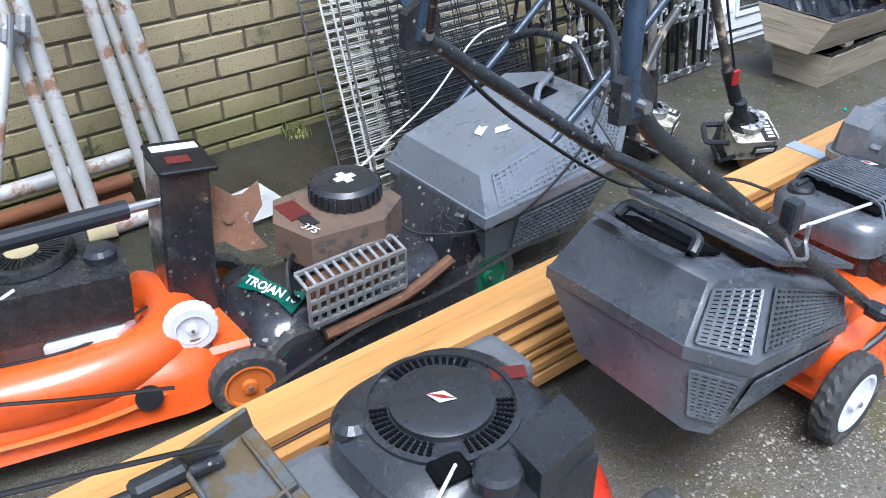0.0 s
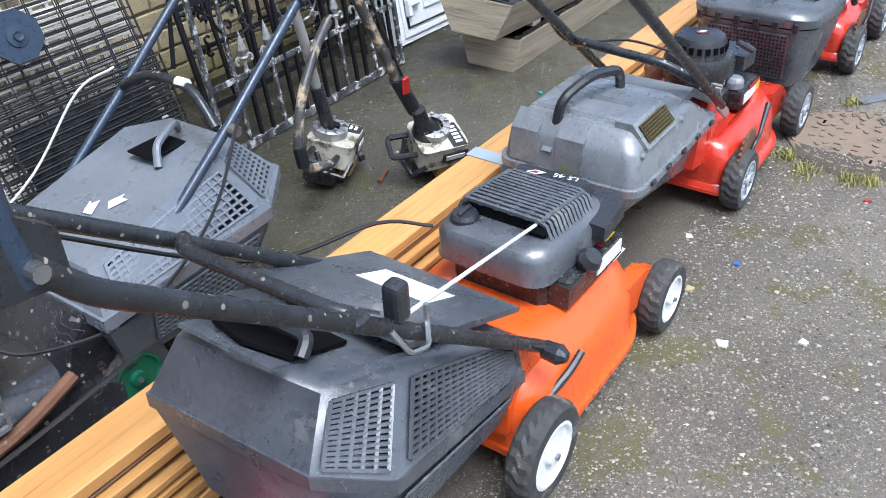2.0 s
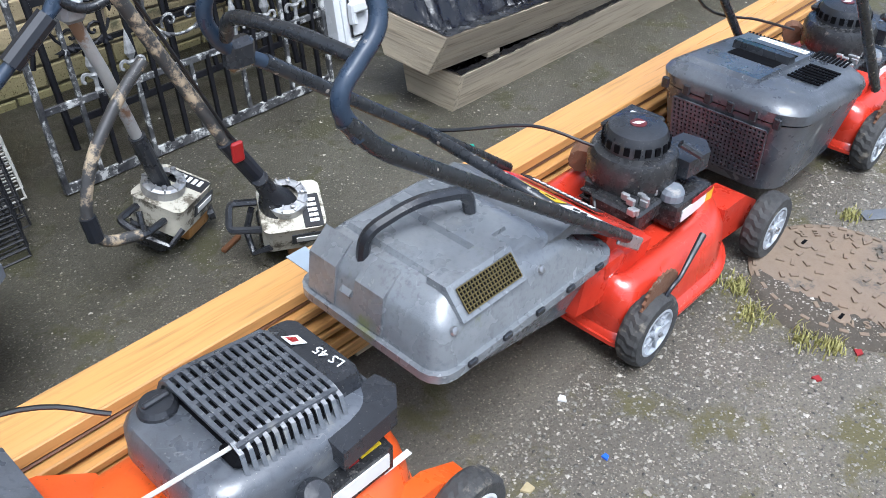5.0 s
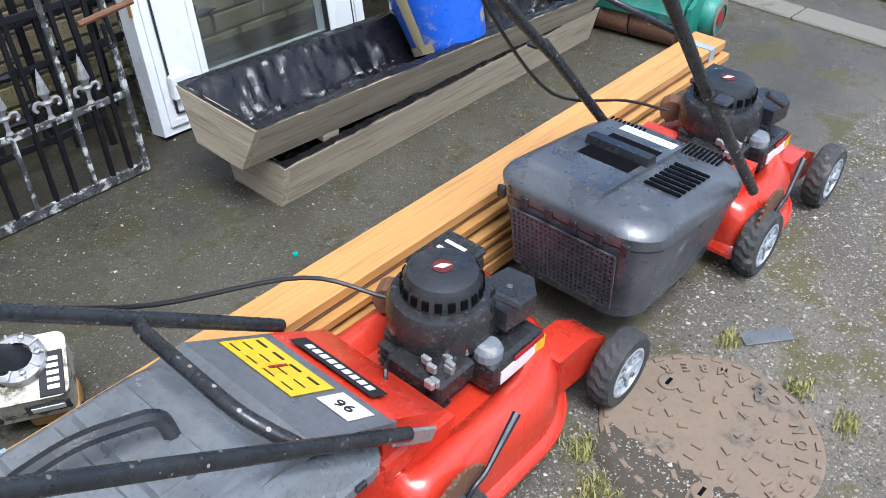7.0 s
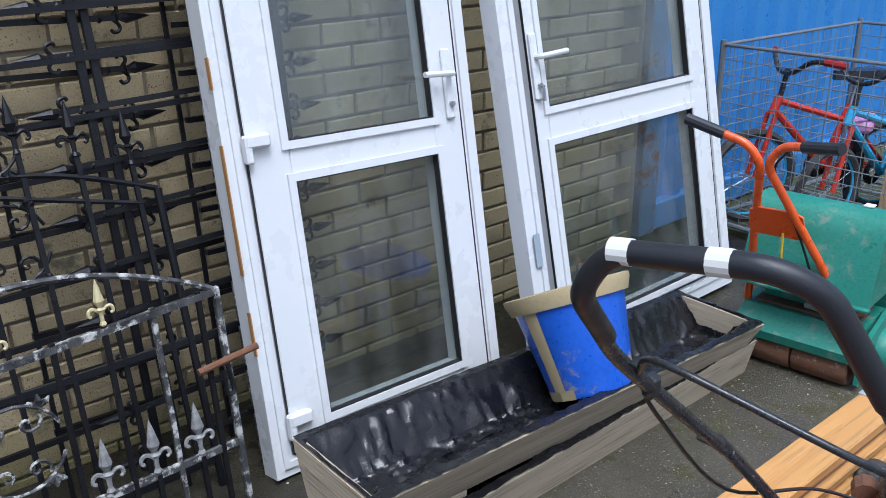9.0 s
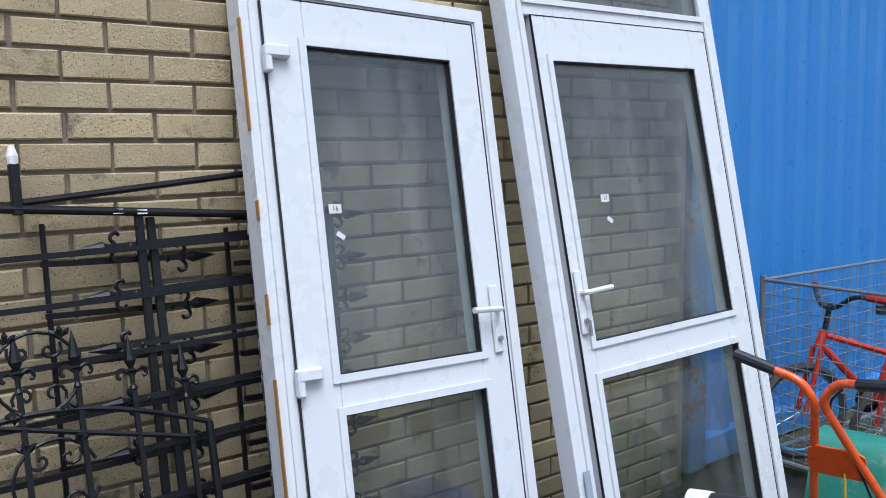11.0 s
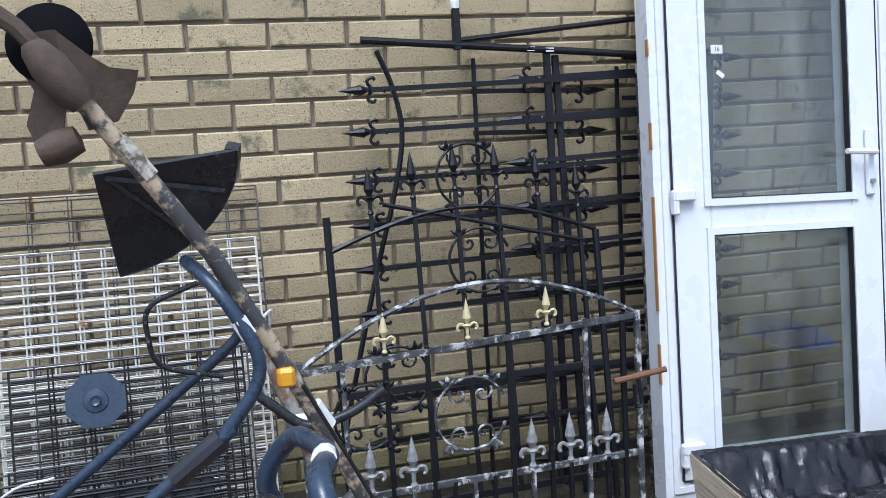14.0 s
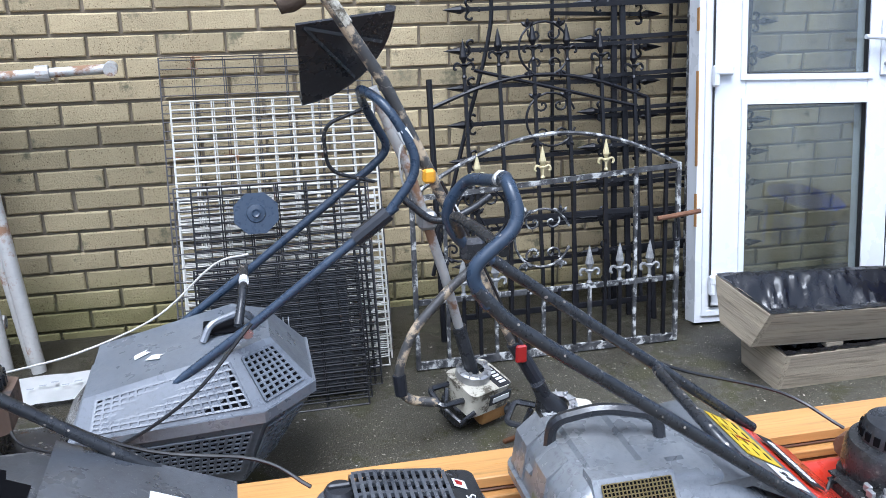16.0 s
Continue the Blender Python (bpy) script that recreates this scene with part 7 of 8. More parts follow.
handle_loop(s1, [(0.86, -1.0, 0.74), (0.95, -1.02, 0.66), (1.04, -1.03, 0.69), (1.10, -1.03, 0.73)], 0.010, M_HANDLE, "bar_handle", 0.04)
fanpts = [(0.0, 0.0)] + [(0.24 * math.cos(radians(a)), 0.24 * math.sin(radians(a))) for a in range(-62, 33, 8)]
fm = Matrix.Translation((0.62, -1.03, 1.18)) @ pose(0, 0, 0, 90, 0, 0) @ pose(0, 0, 0, 25, 20, -18)
gd = part("guard", bevelled(prismb(fanpts, -0.004, 0.004, "z", fm), 0.002, 1), M_BLACK, s1, "fan-shaped black plastic guard")
rim = [fm @ Vector((0.24 * math.cos(radians(a)), 0.24 * math.sin(radians(a)), -0.012)) for a in range(-62, 33, 8)]
part("guard_rim", tubeb(rim, 0.012, 4, True), M_BLACK, gd)
for a in (-25, 5):
    part("guard_rib", tubeb([fm @ Vector((0.02, 0.0, 0.006)), fm @ Vector((0.23 * math.cos(radians(a)), 0.23 * math.sin(radians(a)), 0.006))], 0.004, 4, True), M_BLACK, gd)

s2 = thing("strimmer", ident(), "petrol strimmer with a peeling black shaft and muddy raised head", "strimmer", "strimmers")
strimmer_engine(s2, (1.26, -1.19, 0.10), 20, -30)
part("boot", latheb([(0.05, 0), (0.045, 0.04), (0.022, 0.09), (0.02, 0.14), (0, 0.14)], pose(1.245, -1.175, 0.125, 6, -25, 0), 16), M_BLACK, s2, "black rubber boot", smooth=True)
part("grip", tubeb([(1.195, -1.17, 0.24), (1.125, -1.165, 0.365)], 0.021, 12), M_FOAM, s2, "black rubber grip")
part("throttle_trigger", boxb((1.14, -1.187, 0.34), (0.03, 0.012, 0.05), 0.004, None), M_STICKER, s2, "red throttle switch")
part("shaft", tubeb([(1.125, -1.165, 0.365), (1.005, -1.15, 0.63), (0.92, -1.15, 0.815), (0.80, -1.18, 1.06), (0.625, -1.215, 1.33)], 0.0145, 12), M_SHAFT, s2, "black shaft with peeling yellow stickers", smooth=True)
part("shaft_sticker", tubeb([(0.72, -1.197, 1.19), (0.68, -1.205, 1.25)], 0.0152, 12), M_CREAM, s2)
part("cable_clip", boxb((0.905, -1.165, 0.83), (0.03, 0.03, 0.035), 0.006), M_YELLOWPL, s2, "orange-yellow plastic clip")
part("warning_label", tubeb([(0.975, -1.143, 0.72), (0.95, -1.147, 0.765)], 0.0152, 12), M_LABEL, s2, "white warning label")
part("gear_head", latheb([(0.018, -0.05), (0.026, -0.03), (0.028, 0.02), (0.02, 0.05), (0.012, 0.06), (0, 0.06)], Matrix.Translation((0.612, -1.225, 1.345)) @ pose(0, 0, 0, 0, -35, 0), 14), M_MUD, s2, "muddy gear head", smooth=True)
# two bent wings of sheet steel, folded along the shaft
wings = bmesh.new()
for outl in ([(-0.075, 0.05), (-0.045, 0.082), (-0.01, 0.085), (0.0, 0.0), (-0.025, -0.095), (-0.055, -0.085), (-0.068, -0.05), (-0.05, 0.0)],
             [(-0.01, 0.085), (0.028, 0.05), (0.055, 0.03), (0.095, 0.024), (0.085, -0.01), (0.06, -0.05), (0.02, -0.06), (0.0, 0.0)]):
    front, back = [], []
    for a, b in outl:
        y = -1.222 + 0.55 * abs(a + 0.005) + 0.012 * noise.noise((a * 40, b * 40, 3.0))
        front.append(Vector((0.623 + a, y, 1.326 + b)))
        back.append(Vector((0.623 + a, y + 0.008, 1.326 + b)))
    loft(wings, [front, back])
part("blade_guard", wings, M_MUD, s2, "mud-caked bent blade guard")
part("guard_arm", tubeb([(0.60, -1.225, 1.37), (0.565, -1.225, 1.415), (0.515, -1.225, 1.455)], 0.013, 8), M_MUD, s2, smooth=True)
part("gear_case", latheb([(0, -0.03), (0.02, -0.028), (0.026, 0.0), (0.02, 0.03), (0, 0.034)], Matrix.Translation((0.60, -1.215, 1.245)) @ pose(0, 0, 0, 0, 70, 0), 14), M_MUD, s2, "corroded muddy gear case", smooth=True)
part("cutting_disc", latheb([(0, 0), (0.06, 0), (0.06, 0.012), (0.03, 0.03), (0, 0.03)], Matrix.Translation((0.60, -1.175, 1.39)) @ pose(0, 0, 0, 70, -15, 0), 28), M_SHADE_BLACK, s2, "black cutting disc", smooth=True)
cable(s2, [(1.14, -1.18, 0.36), (1.035, -1.18, 0.60), (0.93, -1.19, 0.82)], 0.004)
cable(s1, [(0.88, -1.0, 0.72), (0.86, -1.02, 0.85), (0.90, -1.0, 0.90), (0.87, -0.98, 0.78)], 0.003, M_ROPE, "loose_wire")
pp = thing("paper_sheet", pose(-0.193, -0.431, 0.010, 0, 0, 4), "crumpled white printed paper lying on the ground by the wall", "paper")
verts = []
for i in range(13):
    for k in range(10):
        u, v = -0.145 + 0.29 * i / 12, -0.10 + 0.20 * k / 9
        verts.append((u, v, 0.012 + 0.012 * noise.noise((u * 9, v * 9, 1.0)) + 0.004 * noise.noise((u * 30, v * 30, 4.0))))
faces = [(i * 10 + k, (i + 1) * 10 + k, (i + 1) * 10 + k + 1, i * 10 + k + 1) for i in range(12) for k in range(9)]
paper = bmesh.new()
pv = [paper.verts.new(q) for q in verts]
for q in faces:
    paper.faces.new([pv[j] for j in q])
bmesh.ops.solidify(paper, geom=paper.faces[:], thickness=0.0012)
part("sheet", paper, M_LABEL, pp, smooth=True)
for k in range(5):
    part("print_bar", boxb((-0.05 + 0.035 * k, -0.02 + 0.015 * (k % 3), 0.027), (0.022, 0.006, 0.001)), M_GREYHUB, pp)


# ---- green cylinder mower ----
M_CONC = surface("pale_concrete", (0.17, 0.155, 0.125), 0.85, second=(0.17, 0.16, 0.13), bump=0.4, dirt=(0.07, 0.07, 0.03), dirt_amount=0.2)
def mower_green():
    at = pose(3.785, -1.06, 0, 0, 0, 7)
    th = thing("cylinder_mower", at, "old green cylinder mower with orange handlebars", "lawnmower")
    for y0, y1 in ((-0.17, 0.005), (0.012, 0.19)):
        part("rear_roller", latheb([(0, y0), (0.058, y0), (0.062, y0 + 0.006), (0.062, y1 - 0.006), (0.058, y1), (0, y1)], pose(-0.08, 0, 0.062, -90), 24), M_RUST, th, "rusty rear roller", smooth=True)
    hood = [(-0.165, 0.305), (-0.15, 0.305), (-0.095, 0.50), (-0.075, 0.55), (-0.04, 0.575), (0.02, 0.575), (0.09, 0.545), (0.145, 0.48), (0.165, 0.40), (0.155, 0.2), (0.14, 0.2), (0.13, 0.3)]
    hd_ = part("hood", bevelled(prismb(hood, -0.21, 0.205, "y"), 0.006, 2), M_GREEN, th, "rounded green sheet steel hood", smooth=True)
    part("hood_edge", boxb((-0.158, 0.0, 0.302), (0.022, 0.43, 0.01), 0.002), M_GREEN, hd_)
    part("bent_tab", boxb((-0.15, 0.225, 0.33), (0.03, 0.03, 0.03), 0.004), M_ALU, hd_)
    part("hood_label", boxb((0.02, -0.12, 0.578), (0.035, 0.03, 0.003), 0, None), M_LABEL, th, "small white label")
    part("deck", bevelled(prismb([(-0.15, 0.105), (-0.155, 0.135), (-0.09, 0.20), (0.12, 0.21), (0.16, 0.12)], -0.19, 0.2, "y"), 0.012, 2), M_GREEN, th, "dusty green deck over the roller", smooth=True)
    part("deck_dirt", boxb((-0.02, 0.0, 0.21), (0.13, 0.34, 0.012), 0.005), M_MUD, th, "dry dirt lying on the deck")
    part("inner_panel", boxb((-0.02, 0.06, 0.25), (0.02, 0.2, 0.1), 0.004), M_GREEN, th)
    part("engine", boxb((0.02, -0.1, 0.255), (0.12, 0.14, 0.1), 0.02), M_RUST, th, "rusty engine under the hood")
    part("linkage", tubeb(smooth_line([(-0.08, 0.0, 0.235), (-0.09, -0.05, 0.24), (-0.07, -0.1, 0.25), (-0.03, -0.12, 0.235)]), 0.009, 6), M_ALU, th)
    for y in (-0.205, 0.205):
        part("side_plate", bevelled(prismb([(-0.13, 0.03), (0.18, 0.03), (0.2, 0.13), (0.1, 0.22), (-0.12, 0.16)], y - 0.008, y + 0.008, "y"), 0.003, 1), M_GREEN, th)
    case = part("chain_case", latheb([(0, 0), (0.076, 0), (0.078, 0.02), (0.07, 0.05), (0.06, 0.06), (0, 0.062)], pose(0.06, -0.205, 0.085, 90), 28), M_GREEN, th, "round green drive cover", smooth=True)
    part("cover_rim", latheb([(0.05, 0.0605), (0.066, 0.056), (0.068, 0.064), (0.05, 0.066)], pose(0.06, -0.205, 0.085, 90), 28), M_CONC, case, smooth=True)
    part("cover_badge", latheb([(0, 0.062), (0.03, 0.062), (0.03, 0.065), (0, 0.065)], pose(0.06, -0.205, 0.085, 90), 16), M_STICKER, case, "faded red badge")
    inv = at.inverted()
    for line in ([(3.72, -0.862, 0.12), (3.70, -0.868, 0.19), (3.51, -0.962, 0.73), (3.49, -0.925, 0.79), (3.45, -0.74, 0.84)], [(3.79, -1.245, 0.12), (3.50, -0.985, 0.735), (3.50, -1.03, 0.80), (3.45, -1.22, 0.835)]):
        line = [inv @ Vector(q) for q in line]
        handle_loop(th, line, 0.0135, M_ORANGE, "handlebar", 0.05, "orange painted handlebar")
        part("grip", tubeb([line[-2].lerp(line[-1], 0.4), line[-2].lerp(line[-1], 1.06)], 0.018, 10), M_FOAM, th, "black rubber grip")
    part("handle_plate", bevelled(prismb([(-0.085, -0.03), (-0.065, -0.05), (0.07, -0.05), (0.09, -0.03), (0.085, 0.04), (0.06, 0.055), (-0.055, 0.055), (-0.08, 0.04)], -0.004, 0.004, "x", inv @ pose(3.585, -1.0, 0.53, 0, -22, 12)), 0.001, 1), M_ORANGE, th, "orange oval plate")
    cable(th, [inv @ Vector(q) for q in ((3.50, -1.05, 0.79), (3.53, -1.0, 0.7), (3.60, -1.07, 0.5), (3.68, -1.12, 0.28))], 0.004)
    cable(th, [inv @ Vector(q) for q in ((3.59, -1.02, 0.5), (3.60, -1.03, 0.38), (3.70, -1.06, 0.26))], 0.004, M_YELLOW, "yellow_cord")
    return th


mower_green()

# ---- wire stillage with bicycles ----
M_CAGE = surface("galvanised_cage_wire", (0.25, 0.27, 0.3), 0.45, metal=0.5, bump=0)
cage = thing("wire_stillage", pose(4.52, -0.99, 0, 0, 0, -3), "galvanised wire stillage holding children's bicycles", "cage")
for (ax, ay), (bx, by) in (((0, 0), (1.15, 0)), ((0, 0.85), (1.15, 0.85)), ((0, 0), (0, 0.85)), ((1.15, 0), (1.15, 0.85))):
    a, b = Vector((ax, ay, 0)), Vector((bx, by, 0))
    bm = bmesh.new()
    n = max(2, round((b - a).length / 0.055))
    for k in range(n + 1):
        q = a.lerp(b, k / n)
        tube(bm, [q + Vector((0, 0, 0.10)), q + Vector((0, 0, 0.90))], 0.002, 4, ends=False)
    for k in range(14):
        tube(bm, [a + Vector((0, 0, 0.10 + 0.0615 * k)), b + Vector((0, 0, 0.10 + 0.0615 * k))], 0.0026, 4, ends=False)
    part("side_mesh", bm, M_CAGE, cage)
    part("top_rail", tubeb([a + Vector((0, 0, 0.90)), b + Vector((0, 0, 0.90))], 0.008, 8), M_CAGE, cage)
    part("bottom_rail", tubeb([a + Vector((0, 0, 0.10)), b + Vector((0, 0, 0.10))], 0.012, 8), M_CAGE, cage)
for x in (0, 1.15):
    for y in (0, 0.85):
        part("corner_post", tubeb([(x, y, 0), (x, y, 0.92)], 0.014, 8), M_CAGE, cage)
bm = bmesh.new()
for k in range(20):
    tube(bm, [(0.06 * k, 0, 0.1), (0.06 * k, 0.85, 0.1)], 0.003, 4, ends=False)
part("base_mesh", bm, M_CAGE, cage)

M_BIKEBLUE = surface("light_blue_paint", (0.05, 0.35, 0.6), 0.3, coat=0.4, bump=0)
M_PINK = surface("pink_plastic", (0.55, 0.25, 0.45), 0.4, bump=0)


def bicycle(m, frame_mat, label, r=0.2):
    th = thing("bicycle", m, label, "bicycle", "bicycles in the stillage")
    for x in (-0.34, 0.34):
        line = [(x + r * math.cos(2 * math.pi * k / 28), 0, r + 0.02 + r * math.sin(2 * math.pi * k / 28)) for k in range(29)]
        w_ = part("wheel", tubeb(line, 0.02, 6), M_TYRE, th, "black knobbly tyre", smooth=True)
        sp = bmesh.new()
        for k in range(14):
            a = 2 * math.pi * k / 14
            tube(sp, [(x, 0, r + 0.02), (x + r * math.cos(a), 0, r + 0.02 + r * math.sin(a))], 0.0014, 4, ends=False)
        part("spokes", sp, M_STEEL, w_)
        rr = r * 0.9
        part("rim", tubeb([(x + rr * math.cos(2 * math.pi * k / 28), 0, r + 0.02 + rr * math.sin(2 * math.pi * k / 28)) for k in range(29)], 0.007, 5), M_BIKEBLUE, w_)
    z = r + 0.02
    for a, b, q in (((0.24, 0, 0.58), (0.27, 0, 0.50), 0.02), ((0.26, 0, 0.52), (-0.02, 0, 0.24), 0.017), ((0.25, 0, 0.56), (-0.10, 0, 0.45), 0.014), ((-0.12, 0, 0.52), (-0.02, 0, 0.24), 0.014)):
        part("frame_tube", tubeb([a, b], q, 8), frame_mat, th)
    for s in (-0.03, 0.03):
        part("fork", tubeb([(0.27, s, 0.5), (0.34, s, z)], 0.011, 8), M_RED, th)
        part("stay", tubeb([(-0.02, s * 0.6, 0.24), (-0.34, s, z)], 0.008, 6), frame_mat, th)
        part("stay", tubeb([(-0.11, s * 0.6, 0.47), (-0.34, s, z)], 0.008, 6), frame_mat, th)
    part("chainring", latheb([(0.03, -0.003), (0.065, -0.003), (0.065, 0.003), (0.03, 0.003)], pose(-0.02, -0.04, 0.24, 90), 20), M_HANDLE, th)
    part("seat_post", tubeb([(-0.12, 0, 0.5), (-0.14, 0, 0.64)], 0.011, 8), M_STEEL, th)
    part("saddle", bevelled(prismb([(-0.26, -0.06), (-0.26, 0.06), (-0.1, 0.035), (-0.02, 0.012), (-0.02, -0.012), (-0.1, -0.035)], 0.635, 0.675, "z"), 0.012, 2), M_BLACK, th, "black saddle")
    part("stem", tubeb([(0.24, 0, 0.57), (0.215, 0, 0.70)], 0.012, 8), M_HANDLE, th)
    part("handlebar", tubeb(bent([(0.12, -0.26, 0.74), (0.2, -0.14, 0.75), (0.23, -0.05, 0.68), (0.23, 0.05, 0.68), (0.2, 0.14, 0.75), (0.12, 0.26, 0.74)], 0.04), 0.011, 8), M_HANDLE, th)
    for s in (-1, 1):
        part("grip", tubeb([(0.12, s * 0.26, 0.74), (0.17, s * 0.185, 0.748)], 0.016, 8), M_STICKER, th, "dark red rubber grip")
    return th


bicycle(pose(4.95, -0.45, 0.10, 0, 0, 152) @ Matrix.Scale(1.0, 4), M_RED, "red child's bicycle with a black saddle, inside the stillage")
bicycle(pose(5.05, -0.68, 0.10, 0, 0, 168) @ Matrix.Scale(0.97, 4), M_BIKEBLUE, "blue child's bicycle standing inside the wire stillage", 0.19)
M_CARD = surface("damp_cardboard", (0.36, 0.25, 0.14), 0.9, second=(0.28, 0.19, 0.1), bump=0.1, dirt=(0.1, 0.07, 0.04), dirt_amount=0.2)
carton = thing("cardboard_box", pose(5.15, -0.83, 0.115, 0, 0, 12), "collapsed brown cardboard box inside the wire stillage", "box")
part("body", bevelled(prismb([(-0.2, 0.0), (0.2, 0.0), (0.22, 0.3), (-0.16, 0.36)], -0.1, 0.12, "y"), 0.006, 1), M_CARD, carton)
part("flap", boxb((0.02, -0.16, 0.3), (0.34, 0.13, 0.006), 0.001, pose(0, 0, 0, 0, 6, 0)), M_CARD, carton)
pink = thing("plastic_basket", pose(5.0, -0.60, 0.10, 0, 0, 20), "pink plastic toy piece among the bicycles", "toy")
part("panel", boxb((0, 0, 0.46), (0.25, 0.1, 0.05), 0.015), M_PINK, pink)
part("stand", boxb((0, 0, 0.22), (0.1, 0.06, 0.44), 0.01), M_BLACK, pink)

# ---- grass verge, concrete edging ----
M_GRASS = surface("grass_blades", (0.07, 0.12, 0.022), 0.7, second=(0.15, 0.16, 0.05), scale=9, bump=0)
M_SOIL = surface("verge_soil", (0.06, 0.055, 0.03), 0.95, second=(0.05, 0.07, 0.02), bump=0.6)
M_DRY = surface("dry_grass", (0.34, 0.30, 0.11), 0.8, second=(0.22, 0.22, 0.065), bump=0)
verge = tagged(part("verge", boxb((9.5, -1.4, 0.01), (9.6, 6.0, 0.03)), M_SOIL), "mossy soil of the grass verge", "verge", kind="structure")
kerb = thing("concrete_edging", pose(4.33, -1.22, 0.0, 0, 0, -92), "worn pale concrete edging along the grass", "kerb")
for k in range(4):
    part("edging_slab", boxb((0.45 * k, 0, 0.002), (0.445, 0.14, 0.022), 0.006), M_CONC, kerb)


def tuft_field(name, mat, n, place, h0, h1, label, seed):
    rr = random.Random(seed)
    verts, faces = [], []
    for _ in range(n):
        x, y, z = place(rr)
        h, a, lean = rr.uniform(h0, h1), rr.uniform(0, 6.28), rr.uniform(0.1, 0.7)
        dx, dy = math.cos(a), math.sin(a)
        w = rr.uniform(0.0012, 0.0026)
        i = len(verts)
        for t, ww in ((0, 1), (0.55, 0.8), (1, 0.1)):
            px, py, pz = x + dx * lean * h * t * t, y + dy * lean * h * t * t, z + h * t * (1 - 0.25 * lean * t)
            verts += [(px - dy * w * ww, py + dx * w * ww, pz), (px + dy * w * ww, py - dx * w * ww, pz)]
        faces += [(i, i + 1, i + 3, i + 2), (i + 2, i + 3, i + 5, i + 4)]
    me = bpy.data.meshes.new(name)
    me.from_pydata(verts, [], faces)
    me.materials.append(mat)
    return tagged(new(name, me), label, "grass", kind="stuff")


def verge_place(rr):
    x = 4.75 + abs(rr.gauss(0, 0.9))
    return x, rr.uniform(-2.6, -0.9), 0.022


tuft_field("grass", M_GRASS, 9000, verge_place, 0.03, 0.09, "short green grass of the verge", 1)
spots = [(1.918, -2.045, 0.035), (1.918, -2.05, 0.03), (1.854, -2.247, 0.035), (1.873, -2.302, 0.03), (1.852, -2.12, 0.04), (2.33, -2.42, 0.03), (2.36, -2.3, 0.03), (2.40, -2.12, 0.03), (0.25, -0.06, 0.03)]


def weed_place(rr):
    x, y, s = rr.choice(spots)
    return x + rr.gauss(0, s * 0.6), y + rr.gauss(0, s * 0.5), 0.0


tuft_field("weeds", M_DRY, 1100, weed_place, 0.008, 0.028, "sparse yellow-green weeds in the asphalt cracks", 2)
tuft_field("weeds_by_wall", M_GRASS, 32, lambda rr: (0.23 + rr.gauss(0, 0.03), -0.04 + rr.gauss(0, 0.012), 0.0), 0.04, 0.09, "thin green weed at the foot of the wall", 5)

# ---- round access cover ----
M_COVER = surface("rusty_cast_cover", (0.20, 0.14, 0.09), 0.7, second=(0.16, 0.125, 0.095), scale=7, bump=0.4, bscale=120, dirt=(0.09, 0.08, 0.065), dirt_amount=0.25, dirt_scale=9)
cv = thing("access_cover", pose(2.125, -2.215, 0.0, 0, 0, 0), "round rusty cast cover with raised lettering, half dirt-covered", "manhole cover")
part("plate", latheb([(0, 0.0), (0.222, 0.0), (0.222, 0.006), (0.214, 0.009), (0, 0.009)], None, 56), M_COVER, cv)
studs = bmesh.new()
rr = random.Random(9)
for rad, n in ((0.208, 30), (0.148, 15), (0.118, 15), (0.088, 9), (0.055, 6)):
    for k in range(n):
        a = 360 * (k + 0.5 * (n % 2)) / n
        twist = 0 if rad > 0.2 else rr.choice((0, 90, 45, -45))
        box(studs, (rad, 0, 0.0108), (0.010, 0.021, 0.0055), 0.0008, pose(0, 0, 0, 0, 0, a) @ Matrix.Translation((rad, 0, 0)) @ pose(0, 0, 0, 0, 0, twist) @ Matrix.Translation((-rad, 0, 0)))
tagged(part("stud", studs, M_COVER, cv), kind="stuff")
word = "INSPECTION CHAMBER"
for k, chx in enumerate(word):
    if chx != " ":
        a = radians(-166 + 13.2 * k)
        lettering("cover_letter", chx, 0.034, Matrix.Translation((0.178 * math.cos(a), 0.178 * math.sin(a), 0.0105)) @ pose(0, 0, 0, 0, 0, math.degrees(a) + 90) @ Matrix.Diagonal((1, 1, 5, 1)), M_COVER, cv, 0.0008)
for kx, ky in ((0.06, 0.13), (-0.15, -0.06)):
    ring = part("key_ring", latheb([(0, 0.009), (0.022, 0.009), (0.022, 0.0135), (0.019, 0.015), (0, 0.0142)], pose(kx, ky, 0), 22), M_COVER, cv, "round boss with a lifting slot")
    part("keyhole", boxb((kx, ky, 0.0148), (0.024, 0.008, 0.0016), 0.0006, pose(0, 0, 0)), M_SHADE_BLACK, ring)

